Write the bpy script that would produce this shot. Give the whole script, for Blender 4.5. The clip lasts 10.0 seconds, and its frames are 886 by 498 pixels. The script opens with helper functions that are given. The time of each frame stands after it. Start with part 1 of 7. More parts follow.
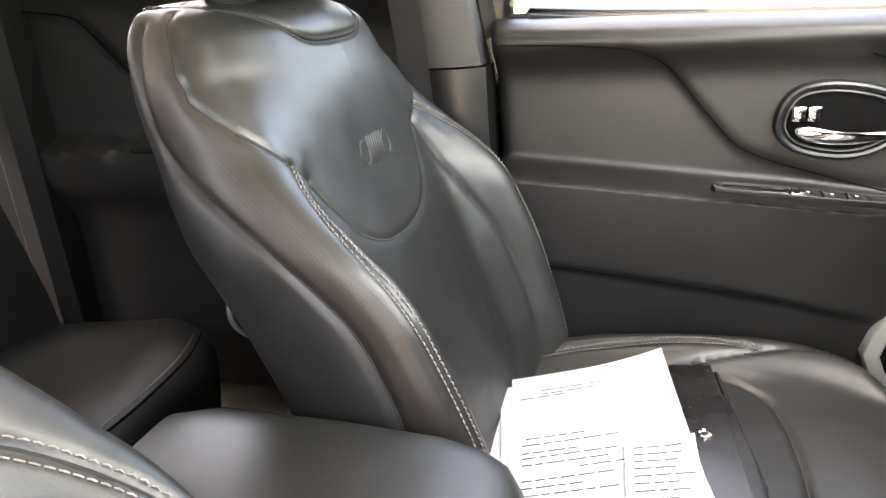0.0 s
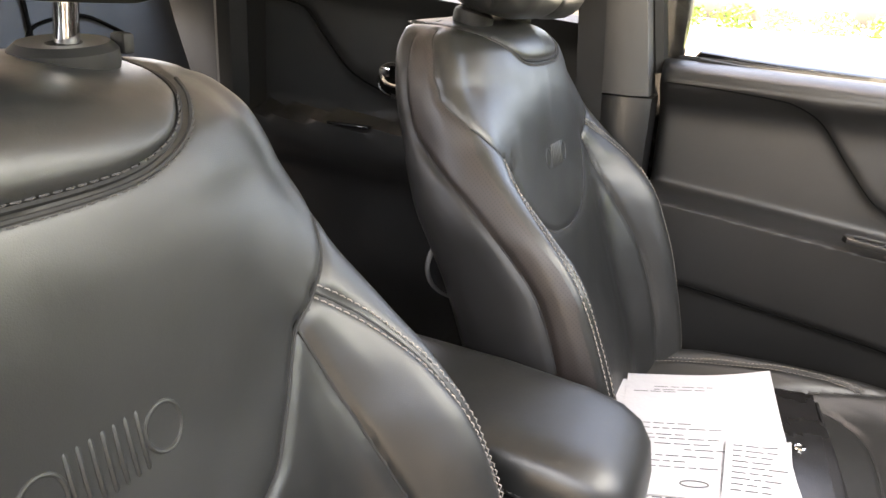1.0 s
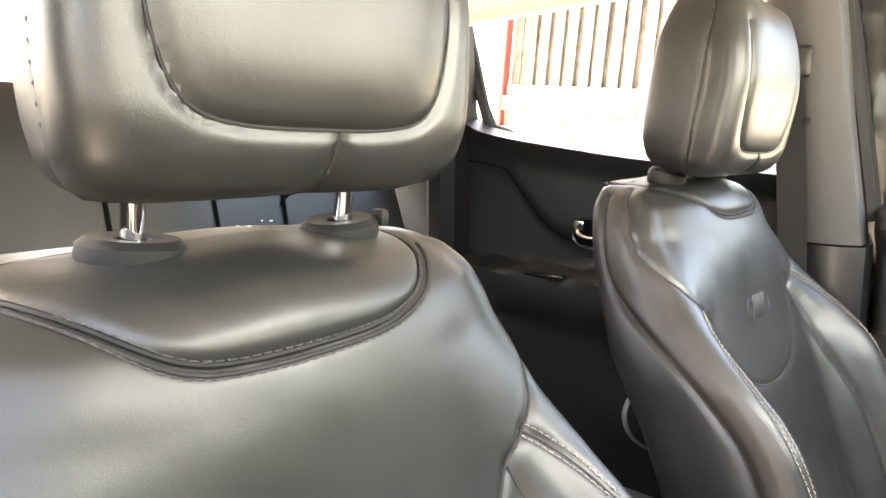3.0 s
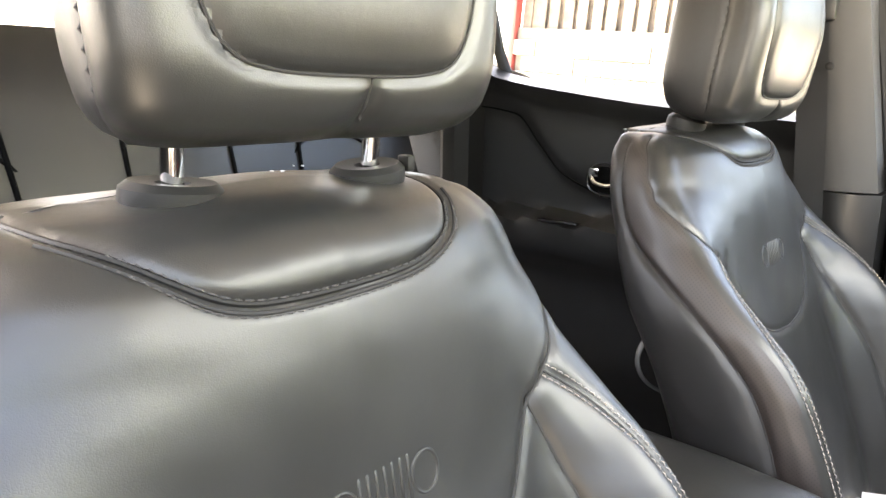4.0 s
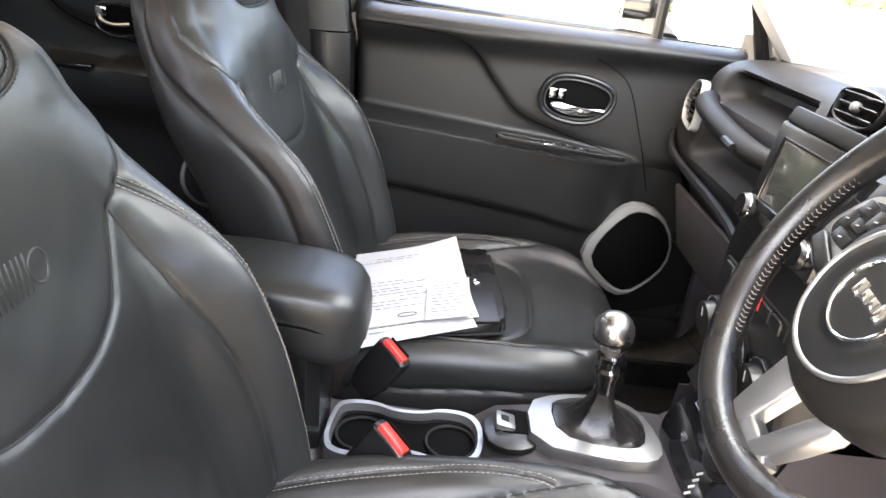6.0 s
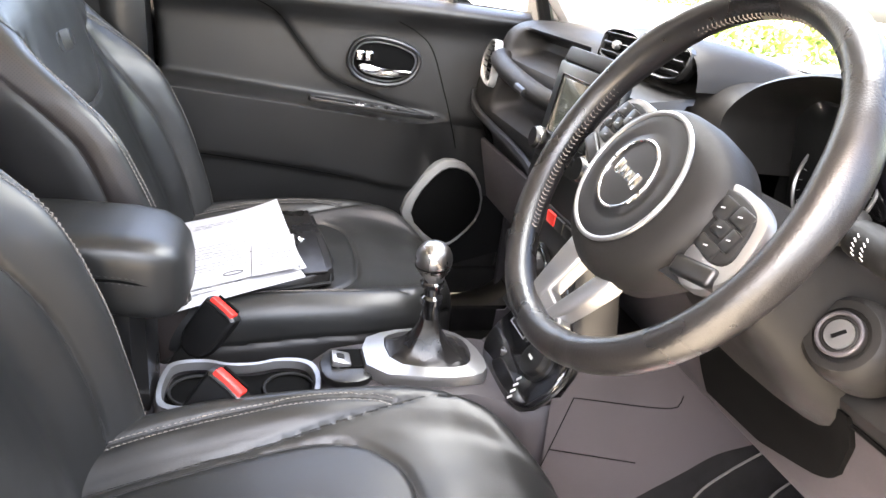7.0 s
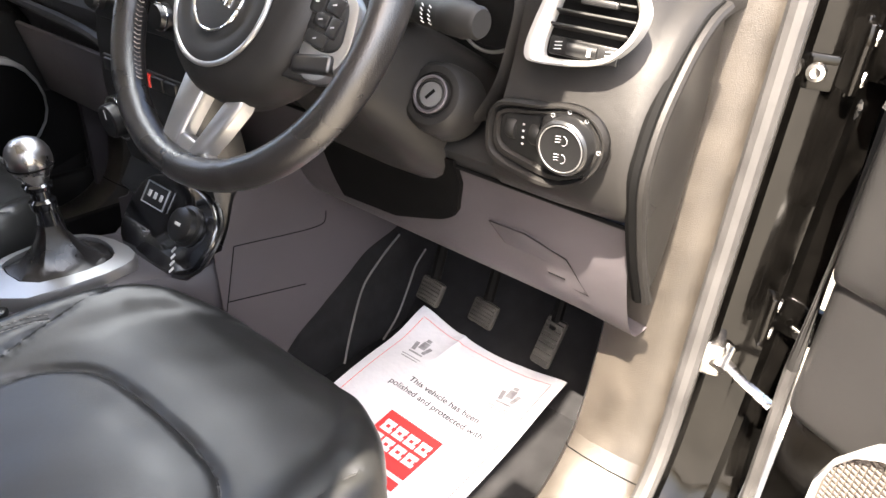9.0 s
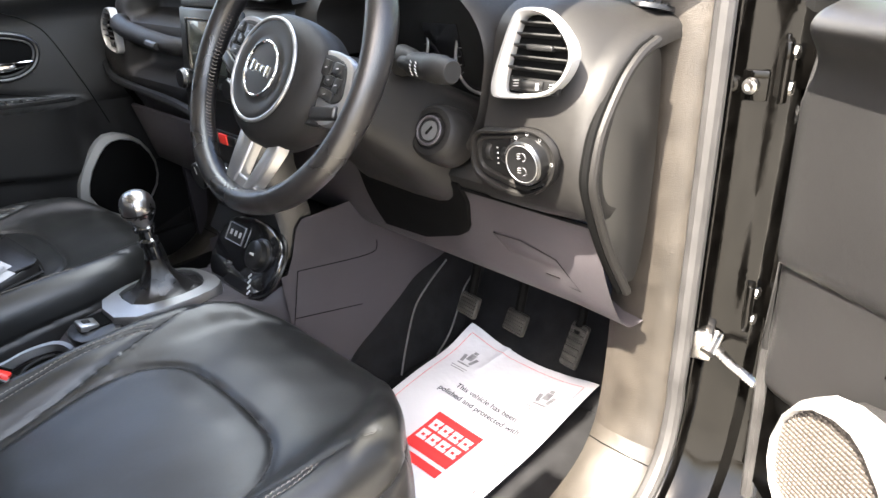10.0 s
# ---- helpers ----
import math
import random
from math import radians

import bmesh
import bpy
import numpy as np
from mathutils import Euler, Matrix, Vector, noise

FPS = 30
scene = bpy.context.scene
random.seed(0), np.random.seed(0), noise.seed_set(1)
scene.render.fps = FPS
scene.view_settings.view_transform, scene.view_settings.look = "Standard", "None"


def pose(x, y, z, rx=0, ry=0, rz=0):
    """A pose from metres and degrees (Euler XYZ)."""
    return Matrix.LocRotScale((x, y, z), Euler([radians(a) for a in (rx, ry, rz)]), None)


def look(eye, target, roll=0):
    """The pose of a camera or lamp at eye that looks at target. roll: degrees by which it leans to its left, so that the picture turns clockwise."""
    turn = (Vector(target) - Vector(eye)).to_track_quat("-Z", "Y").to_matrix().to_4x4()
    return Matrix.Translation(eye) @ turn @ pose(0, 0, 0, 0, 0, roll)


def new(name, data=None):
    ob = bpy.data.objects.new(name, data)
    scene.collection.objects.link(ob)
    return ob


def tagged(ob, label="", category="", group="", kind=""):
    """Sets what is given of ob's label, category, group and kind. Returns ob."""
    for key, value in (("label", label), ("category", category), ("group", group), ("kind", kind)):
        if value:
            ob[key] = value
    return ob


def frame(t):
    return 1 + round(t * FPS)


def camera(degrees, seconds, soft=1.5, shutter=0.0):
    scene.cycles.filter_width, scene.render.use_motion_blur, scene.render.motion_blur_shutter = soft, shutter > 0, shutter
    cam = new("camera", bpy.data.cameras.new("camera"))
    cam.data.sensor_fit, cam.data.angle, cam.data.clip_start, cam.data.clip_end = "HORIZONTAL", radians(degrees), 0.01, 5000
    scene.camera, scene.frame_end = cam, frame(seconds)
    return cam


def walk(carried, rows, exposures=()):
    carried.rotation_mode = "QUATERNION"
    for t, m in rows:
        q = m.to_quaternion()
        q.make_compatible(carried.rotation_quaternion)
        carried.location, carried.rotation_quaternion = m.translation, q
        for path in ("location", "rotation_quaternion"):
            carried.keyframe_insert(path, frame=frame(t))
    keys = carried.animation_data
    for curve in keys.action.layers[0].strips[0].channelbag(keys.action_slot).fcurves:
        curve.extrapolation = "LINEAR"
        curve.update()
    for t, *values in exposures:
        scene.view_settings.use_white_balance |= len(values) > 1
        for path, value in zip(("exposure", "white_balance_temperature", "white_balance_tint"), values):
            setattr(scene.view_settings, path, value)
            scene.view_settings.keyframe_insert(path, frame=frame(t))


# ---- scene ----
cam = camera(66.4, 10.0)
PATH = [
    (0, (-0.025, -0.351, 1.189), (-0.537, 1.451, 0.488), -3.7),
    (0.5, (-0.062, -0.456, 1.2), (-0.646, 1.326, 0.506), 0.8),
    (1, (-0.06, -0.533, 1.223), (-0.826, 1.179, 0.528), 3.8),
    (1.5, (-0.022, -0.551, 1.242), (-0.974, 1.078, 0.579), 3.2),
    (2, (-0.02, -0.575, 1.254), (-1.162, 0.977, 0.716), 3.4),
    (2.5, (-0.037, -0.59, 1.246), (-1.304, 0.911, 0.868), 1.5),
    (2.7, (-0.040, -0.588, 1.243), (-1.330, 0.908, 0.945), 0.6),
    (3.8, (-0.046, -0.587, 1.233), (-1.336, 0.895, 0.86), 0.8),
    (4, (-0.044, -0.604, 1.239), (-1.334, 0.855, 0.787), 0.7),
    (4.3, (-0.051, -0.635, 1.236), (-1.32, 0.796, 0.651), -0.1),
    (4.5, (-0.055, -0.656, 1.237), (-1.242, 0.82, 0.593), -0.5),
    (5, (-0.072, -0.695, 1.25), (-0.914, 0.963, 0.513), 1.4),
    (5.2, (-0.07, -0.713, 1.244), (-0.766, 1.017, 0.52), -0.0),
    (5.5, (-0.059, -0.74, 1.257), (-0.472, 1.06, 0.49), 1.8),
    (6, (0.003, -0.786, 1.257), (0.007, 1.047, 0.457), 6.0),
    (6.2, (0.021, -0.806, 1.238), (0.19, 1.029, 0.462), 7.3),
    (7.3, (-0.01, -0.86, 1.205), (0.651, 0.862, 0.431), 6.8),
    (7.5, (-0.025, -0.848, 1.202), (0.778, 0.813, 0.429), 6.9),
    (8, (-0.064, -0.835, 1.192), (1.018, 0.636, 0.377), 6.6),
    (8.5, (-0.082, -0.86, 1.176), (1.207, 0.356, 0.249), 4.9),
    (9, (-0.056, -0.891, 1.176), (1.32, 0.162, 0.177), 3.6),
    (9.5, (-0.087, -0.949, 1.196), (1.217, 0.24, 0.254), 0.8),
    (10, (-0.102, -1.082, 1.206), (1.126, 0.234, 0.335), -3.7),
]
EXPOSURES = [(0.0, 5.27, 8000, 13), (1.0, 4.92, 8100, 15), (2.0, 5.02, 8100, 15), (2.5, 5.42, 8100, 13), (4.0, 5.37, 7700, 13), (5.0, 5.32, 7400, 13), (5.5, 4.92, 7250, 13), (6.0, 4.83, 7250, 13), (7.5, 5.13, 7100, 15), (8.5, 4.4, 6900, 15), (9.0, 4.15, 6900, 13), (10.0, 4.0, 6550, 10)]
walk(cam, [(t, look(eye, target, roll)) for t, eye, target, roll in PATH], EXPOSURES)

# world, sun and exposure
world = bpy.data.worlds.new("sky")
scene.world = world
world.use_nodes = True
wn = world.node_tree
sky = wn.nodes.new("ShaderNodeTexSky")
sky.sky_type, sky.sun_disc = "NISHITA", False
SUN_DIR = Vector((-0.55, -0.09, 0.85)).normalized()
sky.sun_elevation = math.asin(SUN_DIR.z)
sky.sun_rotation = math.atan2(SUN_DIR.x, SUN_DIR.y)
sky.air_density, sky.dust_density, sky.ozone_density = 0.9, 5.0, 0.6
bg = wn.nodes["Background"]
bg.inputs["Strength"].default_value = 0.115
wn.links.new(sky.outputs[0], bg.inputs[0])
# added fill lamps for daylight: upper windscreen, and outside the driver's open doorway
for nm, at, to, sx, sy, power in (("windscreen_daylight", (0.47, 0.0, 1.45), (-0.6, 0.0, -0.8), 1.0, 0.24, 0.7), ("doorway_daylight", (-0.05, -1.20, 1.52), (0.05, 1.0, -0.45), 0.8, 0.4, 0.55)):
    la = new(nm, bpy.data.lights.new(nm, "AREA"))
    la.data.shape, la.data.size, la.data.size_y = "RECTANGLE", sx, sy
    la.data.energy, la.data.color = power, (0.96, 1.0, 0.985)
    la.matrix_world = Matrix.Translation(at) @ Vector(to).to_track_quat("-Z", "Y" if nm[0] == "d" else "X").to_matrix().to_4x4() @ (Matrix.Identity(4) if nm[0] == "d" else Matrix.Rotation(math.pi / 2, 4, "Z"))
sun = new("sun", bpy.data.lights.new("sun", "SUN"))
sun.data.energy, sun.data.angle, sun.data.color = 5.0, radians(0.6), (1.0, 0.92, 0.80)
sun.rotation_mode = "QUATERNION"
sun.rotation_quaternion = SUN_DIR.to_track_quat("Z", "Y")


# ---- materials ----
def mat(name, color, rough=0.5, metal=0.0, bump=0.0, scale=300.0, stain=0.25, stain_scale=6.0, spec=0.5, coat=0.0, kind="noise", crease=0.0):
    """Principled material: base colour with a broad wear variation, a fine grain and a fine relief."""
    m = bpy.data.materials.new(name)
    m.use_nodes = True
    nt, b = m.node_tree, m.node_tree.nodes["Principled BSDF"]
    b.inputs["Roughness"].default_value, b.inputs["Metallic"].default_value = rough, metal
    b.inputs["Specular IOR Level"].default_value = spec
    if coat:
        b.inputs["Coat Weight"].default_value, b.inputs["Coat Roughness"].default_value = coat, 0.04
    tc = nt.nodes.new("ShaderNodeTexCoord")
    big = nt.nodes.new("ShaderNodeTexNoise")
    big.inputs["Scale"].default_value, big.inputs["Detail"].default_value = stain_scale, 5
    nt.links.new(tc.outputs["Object"], big.inputs["Vector"])
    ramp = nt.nodes.new("ShaderNodeMapRange")
    ramp.inputs["From Min"].default_value, ramp.inputs["From Max"].default_value = 0.3, 0.7
    ramp.inputs["To Min"].default_value, ramp.inputs["To Max"].default_value = 1 - stain, 1 + stain
    nt.links.new(big.outputs["Fac"], ramp.inputs["Value"])
    mul = nt.nodes.new("ShaderNodeVectorMath")
    mul.operation = "SCALE"
    mul.inputs[0].default_value = color
    nt.links.new(ramp.outputs[0], mul.inputs["Scale"])
    nt.links.new(mul.outputs[0], b.inputs["Base Color"])
    rr = nt.nodes.new("ShaderNodeMapRange")
    rr.inputs["From Min"].default_value, rr.inputs["From Max"].default_value = 0.3, 0.7
    rr.inputs["To Min"].default_value, rr.inputs["To Max"].default_value = max(rough - 0.07, 0.02), min(rough + 0.07, 1)
    nt.links.new(big.outputs["Fac"], rr.inputs["Value"])
    nt.links.new(rr.outputs[0], b.inputs["Roughness"])
    if bump:
        if kind == "cells":
            g = nt.nodes.new("ShaderNodeTexVoronoi")
            g.feature = "DISTANCE_TO_EDGE"
            out = g.outputs["Distance"]
        else:
            g = nt.nodes.new("ShaderNodeTexNoise")
            g.inputs["Detail"].default_value = 3
            out = g.outputs["Fac"]
        g.inputs["Scale"].default_value = scale
        warp = nt.nodes.new("ShaderNodeVectorMath")
        warp.operation = "ADD"
        wob = nt.nodes.new("ShaderNodeTexNoise")
        wob.inputs["Scale"].default_value = scale * 0.4
        sc = nt.nodes.new("ShaderNodeVectorMath")
        sc.operation = "SCALE"
        sc.inputs["Scale"].default_value = 0.8 / scale
        nt.links.new(tc.outputs["Object"], wob.inputs["Vector"])
        nt.links.new(wob.outputs["Color"], sc.inputs[0])
        nt.links.new(tc.outputs["Object"], warp.inputs[0])
        nt.links.new(sc.outputs[0], warp.inputs[1])
        nt.links.new(warp.outputs[0], g.inputs["Vector"])
        mix = out
        if kind == "cells":
            cl = nt.nodes.new("ShaderNodeMath")
            cl.operation = "MINIMUM"
            cl.inputs[1].default_value = 0.18
            nt.links.new(out, cl.inputs[0])
            fine = nt.nodes.new("ShaderNodeTexNoise")
            fine.inputs["Scale"].default_value = scale * 0.12
            fine.inputs["Detail"].default_value = 6
            nt.links.new(tc.outputs["Object"], fine.inputs["Vector"])
            add = nt.nodes.new("ShaderNodeMath")
            add.operation = "ADD"
            nt.links.new(cl.outputs[0], add.inputs[0])
            nt.links.new(fine.outputs["Fac"], add.inputs[1])
            mix = add.outputs[0]
            if crease:
                folds = nt.nodes.new("ShaderNodeTexNoise")
                folds.inputs["Scale"].default_value, folds.inputs["Detail"].default_value, folds.inputs["Distortion"].default_value = scale * 0.055, 4, 1.2
                nt.links.new(tc.outputs["Object"], folds.inputs["Vector"])
                ridge = nt.nodes.new("ShaderNodeMath")
                ridge.operation = "MULTIPLY_ADD"
                ridge.inputs[1].default_value = crease
                nt.links.new(folds.outputs["Fac"], ridge.inputs[0])
                nt.links.new(mix, ridge.inputs[2])
                mix = ridge.outputs[0]
        bp = nt.nodes.new("ShaderNodeBump")
        bp.inputs["Strength"].default_value, bp.inputs["Distance"].default_value = bump, (0.8 if crease else 0.6) / scale
        nt.links.new(mix, bp.inputs["Height"])
        nt.links.new(bp.outputs[0], b.inputs["Normal"])
    return m


def perforate(m, pitch, axes=(0, 2)):
    """Rows of small round holes, staggered, over a leather material."""
    nt, b = m.node_tree, m.node_tree.nodes["Principled BSDF"]
    tc = nt.nodes.new("ShaderNodeTexCoord")
    sep = nt.nodes.new("ShaderNodeSeparateXYZ")
    nt.links.new(tc.outputs["Object"], sep.inputs[0])

    def op(kind, a, c=None):
        n = nt.nodes.new("ShaderNodeMath")
        n.operation = kind
        for i, v in enumerate((a, c)):
            if v is None:
                continue
            if isinstance(v, (int, float)):
                n.inputs[i].default_value = v
            else:
                nt.links.new(v, n.inputs[i])
        return n.outputs[0]

    a, c = sep.outputs[axes[0]], sep.outputs[axes[1]]
    p = op("PINGPONG", op("ADD", a, c), pitch / 2)
    q = op("PINGPONG", op("SUBTRACT", a, c), pitch / 2)
    d = op("SQRT", op("ADD", op("MULTIPLY", p, p), op("MULTIPLY", q, q)))
    hole = op("LESS_THAN", d, pitch * 0.2)
    old = b.inputs["Base Color"].links[0].from_socket
    mx = nt.nodes.new("ShaderNodeMix")
    mx.data_type = "RGBA"
    nt.links.new(hole, mx.inputs[0])
    nt.links.new(old, mx.inputs[6])
    mx.inputs[7].default_value = (0.004, 0.004, 0.004, 1)
    nt.links.new(mx.outputs[2], b.inputs["Base Color"])
    return m


def glass_mat(name, tint):
    m = bpy.data.materials.new(name)
    m.use_nodes = True
    nt = m.node_tree
    nt.nodes.remove(nt.nodes["Principled BSDF"])
    tr, gl, mx = (nt.nodes.new("ShaderNode" + k) for k in ("BsdfTransparent", "BsdfGlossy", "MixShader"))
    tr.inputs["Color"].default_value = (*tint, 1)
    gl.inputs["Roughness"].default_value = 0.01
    mx.inputs[0].default_value = 0.06
    nt.links.new(tr.outputs[0], mx.inputs[1])
    nt.links.new(gl.outputs[0], mx.inputs[2])
    nt.links.new(mx.outputs[0], nt.nodes["Material Output"].inputs["Surface"])
    return m


LEATHER = mat("black_leather", (0.0125, 0.0128, 0.0125), 0.37, bump=0.16, scale=760, stain=0.15, kind="cells", crease=0.7)
LEATHER_SIDE = mat("black_leather_side", (0.0125, 0.0122, 0.0125), 0.42, spec=0.42, bump=0.2, scale=760, stain=0.12, kind="cells", crease=0.7)
PERF = perforate(mat("perforated_brown_leather", (0.019, 0.0148, 0.0138), 0.44, bump=0.2, scale=600, stain=0.12, kind="cells"), 0.0047)
GUSSET = mat("brown_black_leather", (0.021, 0.0165, 0.0155), 0.44, bump=0.25, scale=600, stain=0.12, kind="cells")
WHEEL_LEATHER = mat("worn_wheel_leather", (0.0080, 0.0074, 0.0074), 0.30, bump=0.22, scale=340, stain=0.3, stain_scale=14, kind="cells")
THREAD = mat("grey_thread", (0.19, 0.17, 0.155), 0.8, stain=0.2, stain_scale=60)
LACE = mat("brown_grey_lacing", (0.16, 0.135, 0.12), 0.75, stain=0.3, stain_scale=60)
THREAD_DARK = mat("dark_thread", (0.035, 0.034, 0.034), 0.8)
SEAM = mat("dark_seam", (0.008, 0.008, 0.008), 0.8)
DASH = mat("soft_black_dash", (0.0095, 0.009, 0.0086), 0.48, spec=0.16, bump=0.4, scale=700, stain=0.12, kind="cells")
CARD = mat("door_card_plastic", (0.0098, 0.0096, 0.0096), 0.43, spec=0.42, bump=0.4, scale=750, stain=0.12, kind="cells")
LOWER = mat("grey_hard_plastic", (0.038, 0.034, 0.0375), 0.52, spec=0.35, bump=0.35, scale=800, stain=0.15, kind="cells")
SILL = mat("dusty_grey_plastic", (0.018, 0.0152, 0.0122), 0.42, bump=0.5, scale=420, stain=0.35, stain_scale=18, kind="cells")
PILLAR = mat("grey_pillar_plastic", (0.034, 0.0335, 0.033), 0.5, spec=0.4, bump=0.3, scale=700, stain=0.1, kind="cells")
SMOOTH = mat("smooth_black_plastic", (0.006, 0.006, 0.0062), 0.33, bump=0.08, scale=900, stain=0.15)
MATT = mat("matt_black_plastic", (0.0065, 0.0065, 0.0065), 0.6, bump=0.15, scale=900, spec=0.25)
GLOSS = mat("gloss_black", (0.006, 0.006, 0.007), 0.08, coat=1.0, stain=0.1)
# near-black for joints and slots, and for shade painted into hollows
VOID = mat("gap_and_shade_black", (0.002, 0.002, 0.002), 0.8, spec=0.06)
SATIN = mat("satin_silver_paint", (0.31, 0.31, 0.31), 0.34, metal=0.85, bump=0.05, scale=1200, stain=0.06)
LIGHTSILVER = mat("pale_silver_plastic", (0.25, 0.247, 0.243), 0.42, metal=0.4, bump=0.05, scale=1200, stain=0.08)
CHROME = mat("chrome", (0.82, 0.82, 0.82), 0.07, metal=1.0, stain=0.04)
STEEL = mat("brushed_steel", (0.34, 0.33, 0.32), 0.28, metal=1.0, bump=0.1, scale=500, stain=0.15, stain_scale=40)
RED = mat("red_button_plastic", (0.62, 0.030, 0.022), 0.4, stain=0.08)
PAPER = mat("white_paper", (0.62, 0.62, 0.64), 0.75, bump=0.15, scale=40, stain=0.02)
# seat papers: same white paper, darkened to offset the strong light on them
SHEET = mat("dimmed_white_paper", (0.40, 0.40, 0.415), 0.75, bump=0.15, scale=40, stain=0.02)
PRINT = mat("black_print", (0.05, 0.05, 0.055), 0.8, stain=0.3, stain_scale=90)
INK = mat("grey_ink", (0.26, 0.26, 0.27), 0.8, stain=0.3, stain_scale=90)
INK_DARK = mat("dark_ink", (0.05, 0.05, 0.06), 0.8, stain=0.2, stain_scale=90)
REDINK = mat("red_ink", (0.70, 0.035, 0.035), 0.7, stain=0.05)
RUBBER = mat("grey_rubber_seal", (0.018, 0.0172, 0.0172), 0.6, bump=0.2, scale=500, stain=0.3, stain_scale=22)
PEDAL = mat("worn_pedal_rubber", (0.020, 0.019, 0.017), 0.7, spec=0.25, bump=0.6, scale=300, stain=0.5, stain_scale=40)
RUBBER_DARK = mat("black_rubber_seal", (0.010, 0.010, 0.010), 0.7, spec=0.2, bump=0.2, scale=500, stain=0.3, stain_scale=22)
PIPING = mat("grey_carpet_piping", (0.075, 0.072, 0.07), 0.8, stain=0.3, stain_scale=40)
CARPET = mat("black_carpet", (0.009, 0.009, 0.0095), 0.95, spec=0.08, bump=1.0, scale=900, stain=0.3, stain_scale=25)
PAINT = mat("black_car_paint", (0.0011, 0.001, 0.0009), 0.10, spec=0.2, bump=0.02, scale=150, stain=0.5, stain_scale=30)
STRAPGREY = mat("grey_woven_strap", (0.07, 0.07, 0.07), 0.6, bump=0.3, scale=900)
WEB = mat("black_seatbelt_webbing", (0.022, 0.022, 0.023), 0.7, bump=0.4, scale=900)
LINER = mat("pale_headliner_cloth", (0.55, 0.53, 0.50), 0.9, bump=0.4, scale=900, stain=0.06)
GLASS = glass_mat("window_glass", (0.94, 0.96, 0.95))
LENS = glass_mat("clear_lens", (0.95, 0.95, 0.95))
SCREEN = mat("dark_screen", (0.055, 0.06, 0.05), 0.18, coat=0.6, stain=0.15, stain_scale=8)
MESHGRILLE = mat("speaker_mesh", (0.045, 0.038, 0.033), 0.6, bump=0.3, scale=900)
WHITE = mat("white_symbol_paint", (0.42, 0.42, 0.42), 0.6, stain=0.03)
BLOCK = mat("pale_concrete_block", (0.17, 0.15, 0.125), 0.9, bump=0.6, scale=60, stain=0.25, stain_scale=3)
MORTAR = mat("mortar", (0.10, 0.09, 0.078), 0.95, bump=0.6, scale=80, stain=0.2)
CLAD = mat("weathered_board_cladding", (0.085, 0.068, 0.052), 0.8, bump=0.5, scale=30, stain=0.5, stain_scale=5)
REDSTEEL = mat("red_oxide_steel", (0.15, 0.022, 0.018), 0.6, stain=0.3, bump=0.2, scale=60)
GROUND = mat("pale_gravel_yard", (0.26, 0.245, 0.215), 0.95, bump=0.8, scale=60, stain=0.25, stain_scale=1.2)
LEAF = mat("green_leaves", (0.10, 0.17, 0.025), 0.55, stain=0.5, stain_scale=3)
LEAF.node_tree.nodes["Principled BSDF"].inputs["Transmission Weight"].default_value = 0.0
BARK = mat("grey_bark", (0.12, 0.10, 0.08), 0.9, bump=0.8, scale=30)
MIRRORM = mat("mirror_glass", (0.9, 0.9, 0.9), 0.01, metal=1.0, stain=0.0)


# ---- mesh helpers ----
def bm_new():
    return bmesh.new()


def finish(name, bm, material, smooth=True, angle=35):
    me = bpy.data.meshes.new(name)
    bm.normal_update()
    bm.to_mesh(me)
    bm.free()
    me.materials.append(material)
    if smooth:
        me.shade_smooth()
        me.set_sharp_from_angle(angle=radians(angle))
    return me


def part(name, bm, material, parent, label="", smooth=True, angle=35):
    ob = new(name, finish(name, bm, material, smooth, angle))
    ob.parent = parent
    if label:
        tagged(ob, label)
    return ob


def thing(name, label, category, group="", kind="", at=(0, 0, 0)):
    ob = new(name)
    ob.empty_display_size = 0.05
    ob.location = at
    return tagged(ob, label, category, group, kind)


def solo(name, bm, material, label, category, kind="", smooth=True, angle=35):
    return tagged(new(name, finish(name, bm, material, smooth, angle)), label, category, "", kind)


def mirror_y(bm, side):
    if side < 0:
        bmesh.ops.scale(bm, vec=(1, -1, 1), verts=bm.verts)
        bmesh.ops.reverse_faces(bm, faces=bm.faces)
    return bm


def place(bm, m):
    bmesh.ops.transform(bm, matrix=m, verts=bm.verts)
    return bm


def add_loft(bm, rows, closed=False, cap=False):
    """Skin through rows of points of equal count; closed joins each row's ends."""
    vs = [[bm.verts.new(p) for p in row] for row in rows]
    n = len(vs[0])
    for a, b in zip(vs, vs[1:]):
        for i in range(n if closed else n - 1):
            j = (i + 1) % n
            try:
                bm.faces.new((a[i], a[j], b[j], b[i]))
            except ValueError:
                pass
    if cap:
        for row, flip in ((vs[0], True), (vs[-1], False)):
            try:
                bm.faces.new(row[::-1] if flip else row)
            except ValueError:
                pass
    return bm


def loft(rows, closed=False, cap=False):
    bm = bm_new()
    add_loft(bm, rows, closed, cap)
    bmesh.ops.recalc_face_normals(bm, faces=bm.faces)
    return bm


def smooth_poly(pts, times=2, closed=True):
    """Corner-cutting: rounds the corners of an outline."""
    pts = [Vector(p) for p in pts]
    for _ in range(times):
        out = []
        n = len(pts)
        if not closed:
            out.append(pts[0])
        for i in range(n if closed else n - 1):
            a, b = pts[i], pts[(i + 1) % n]
            out += [a.lerp(b, 0.25), a.lerp(b, 0.75)]
        if not closed:
            out.append(pts[-1])
        pts = out
    return pts


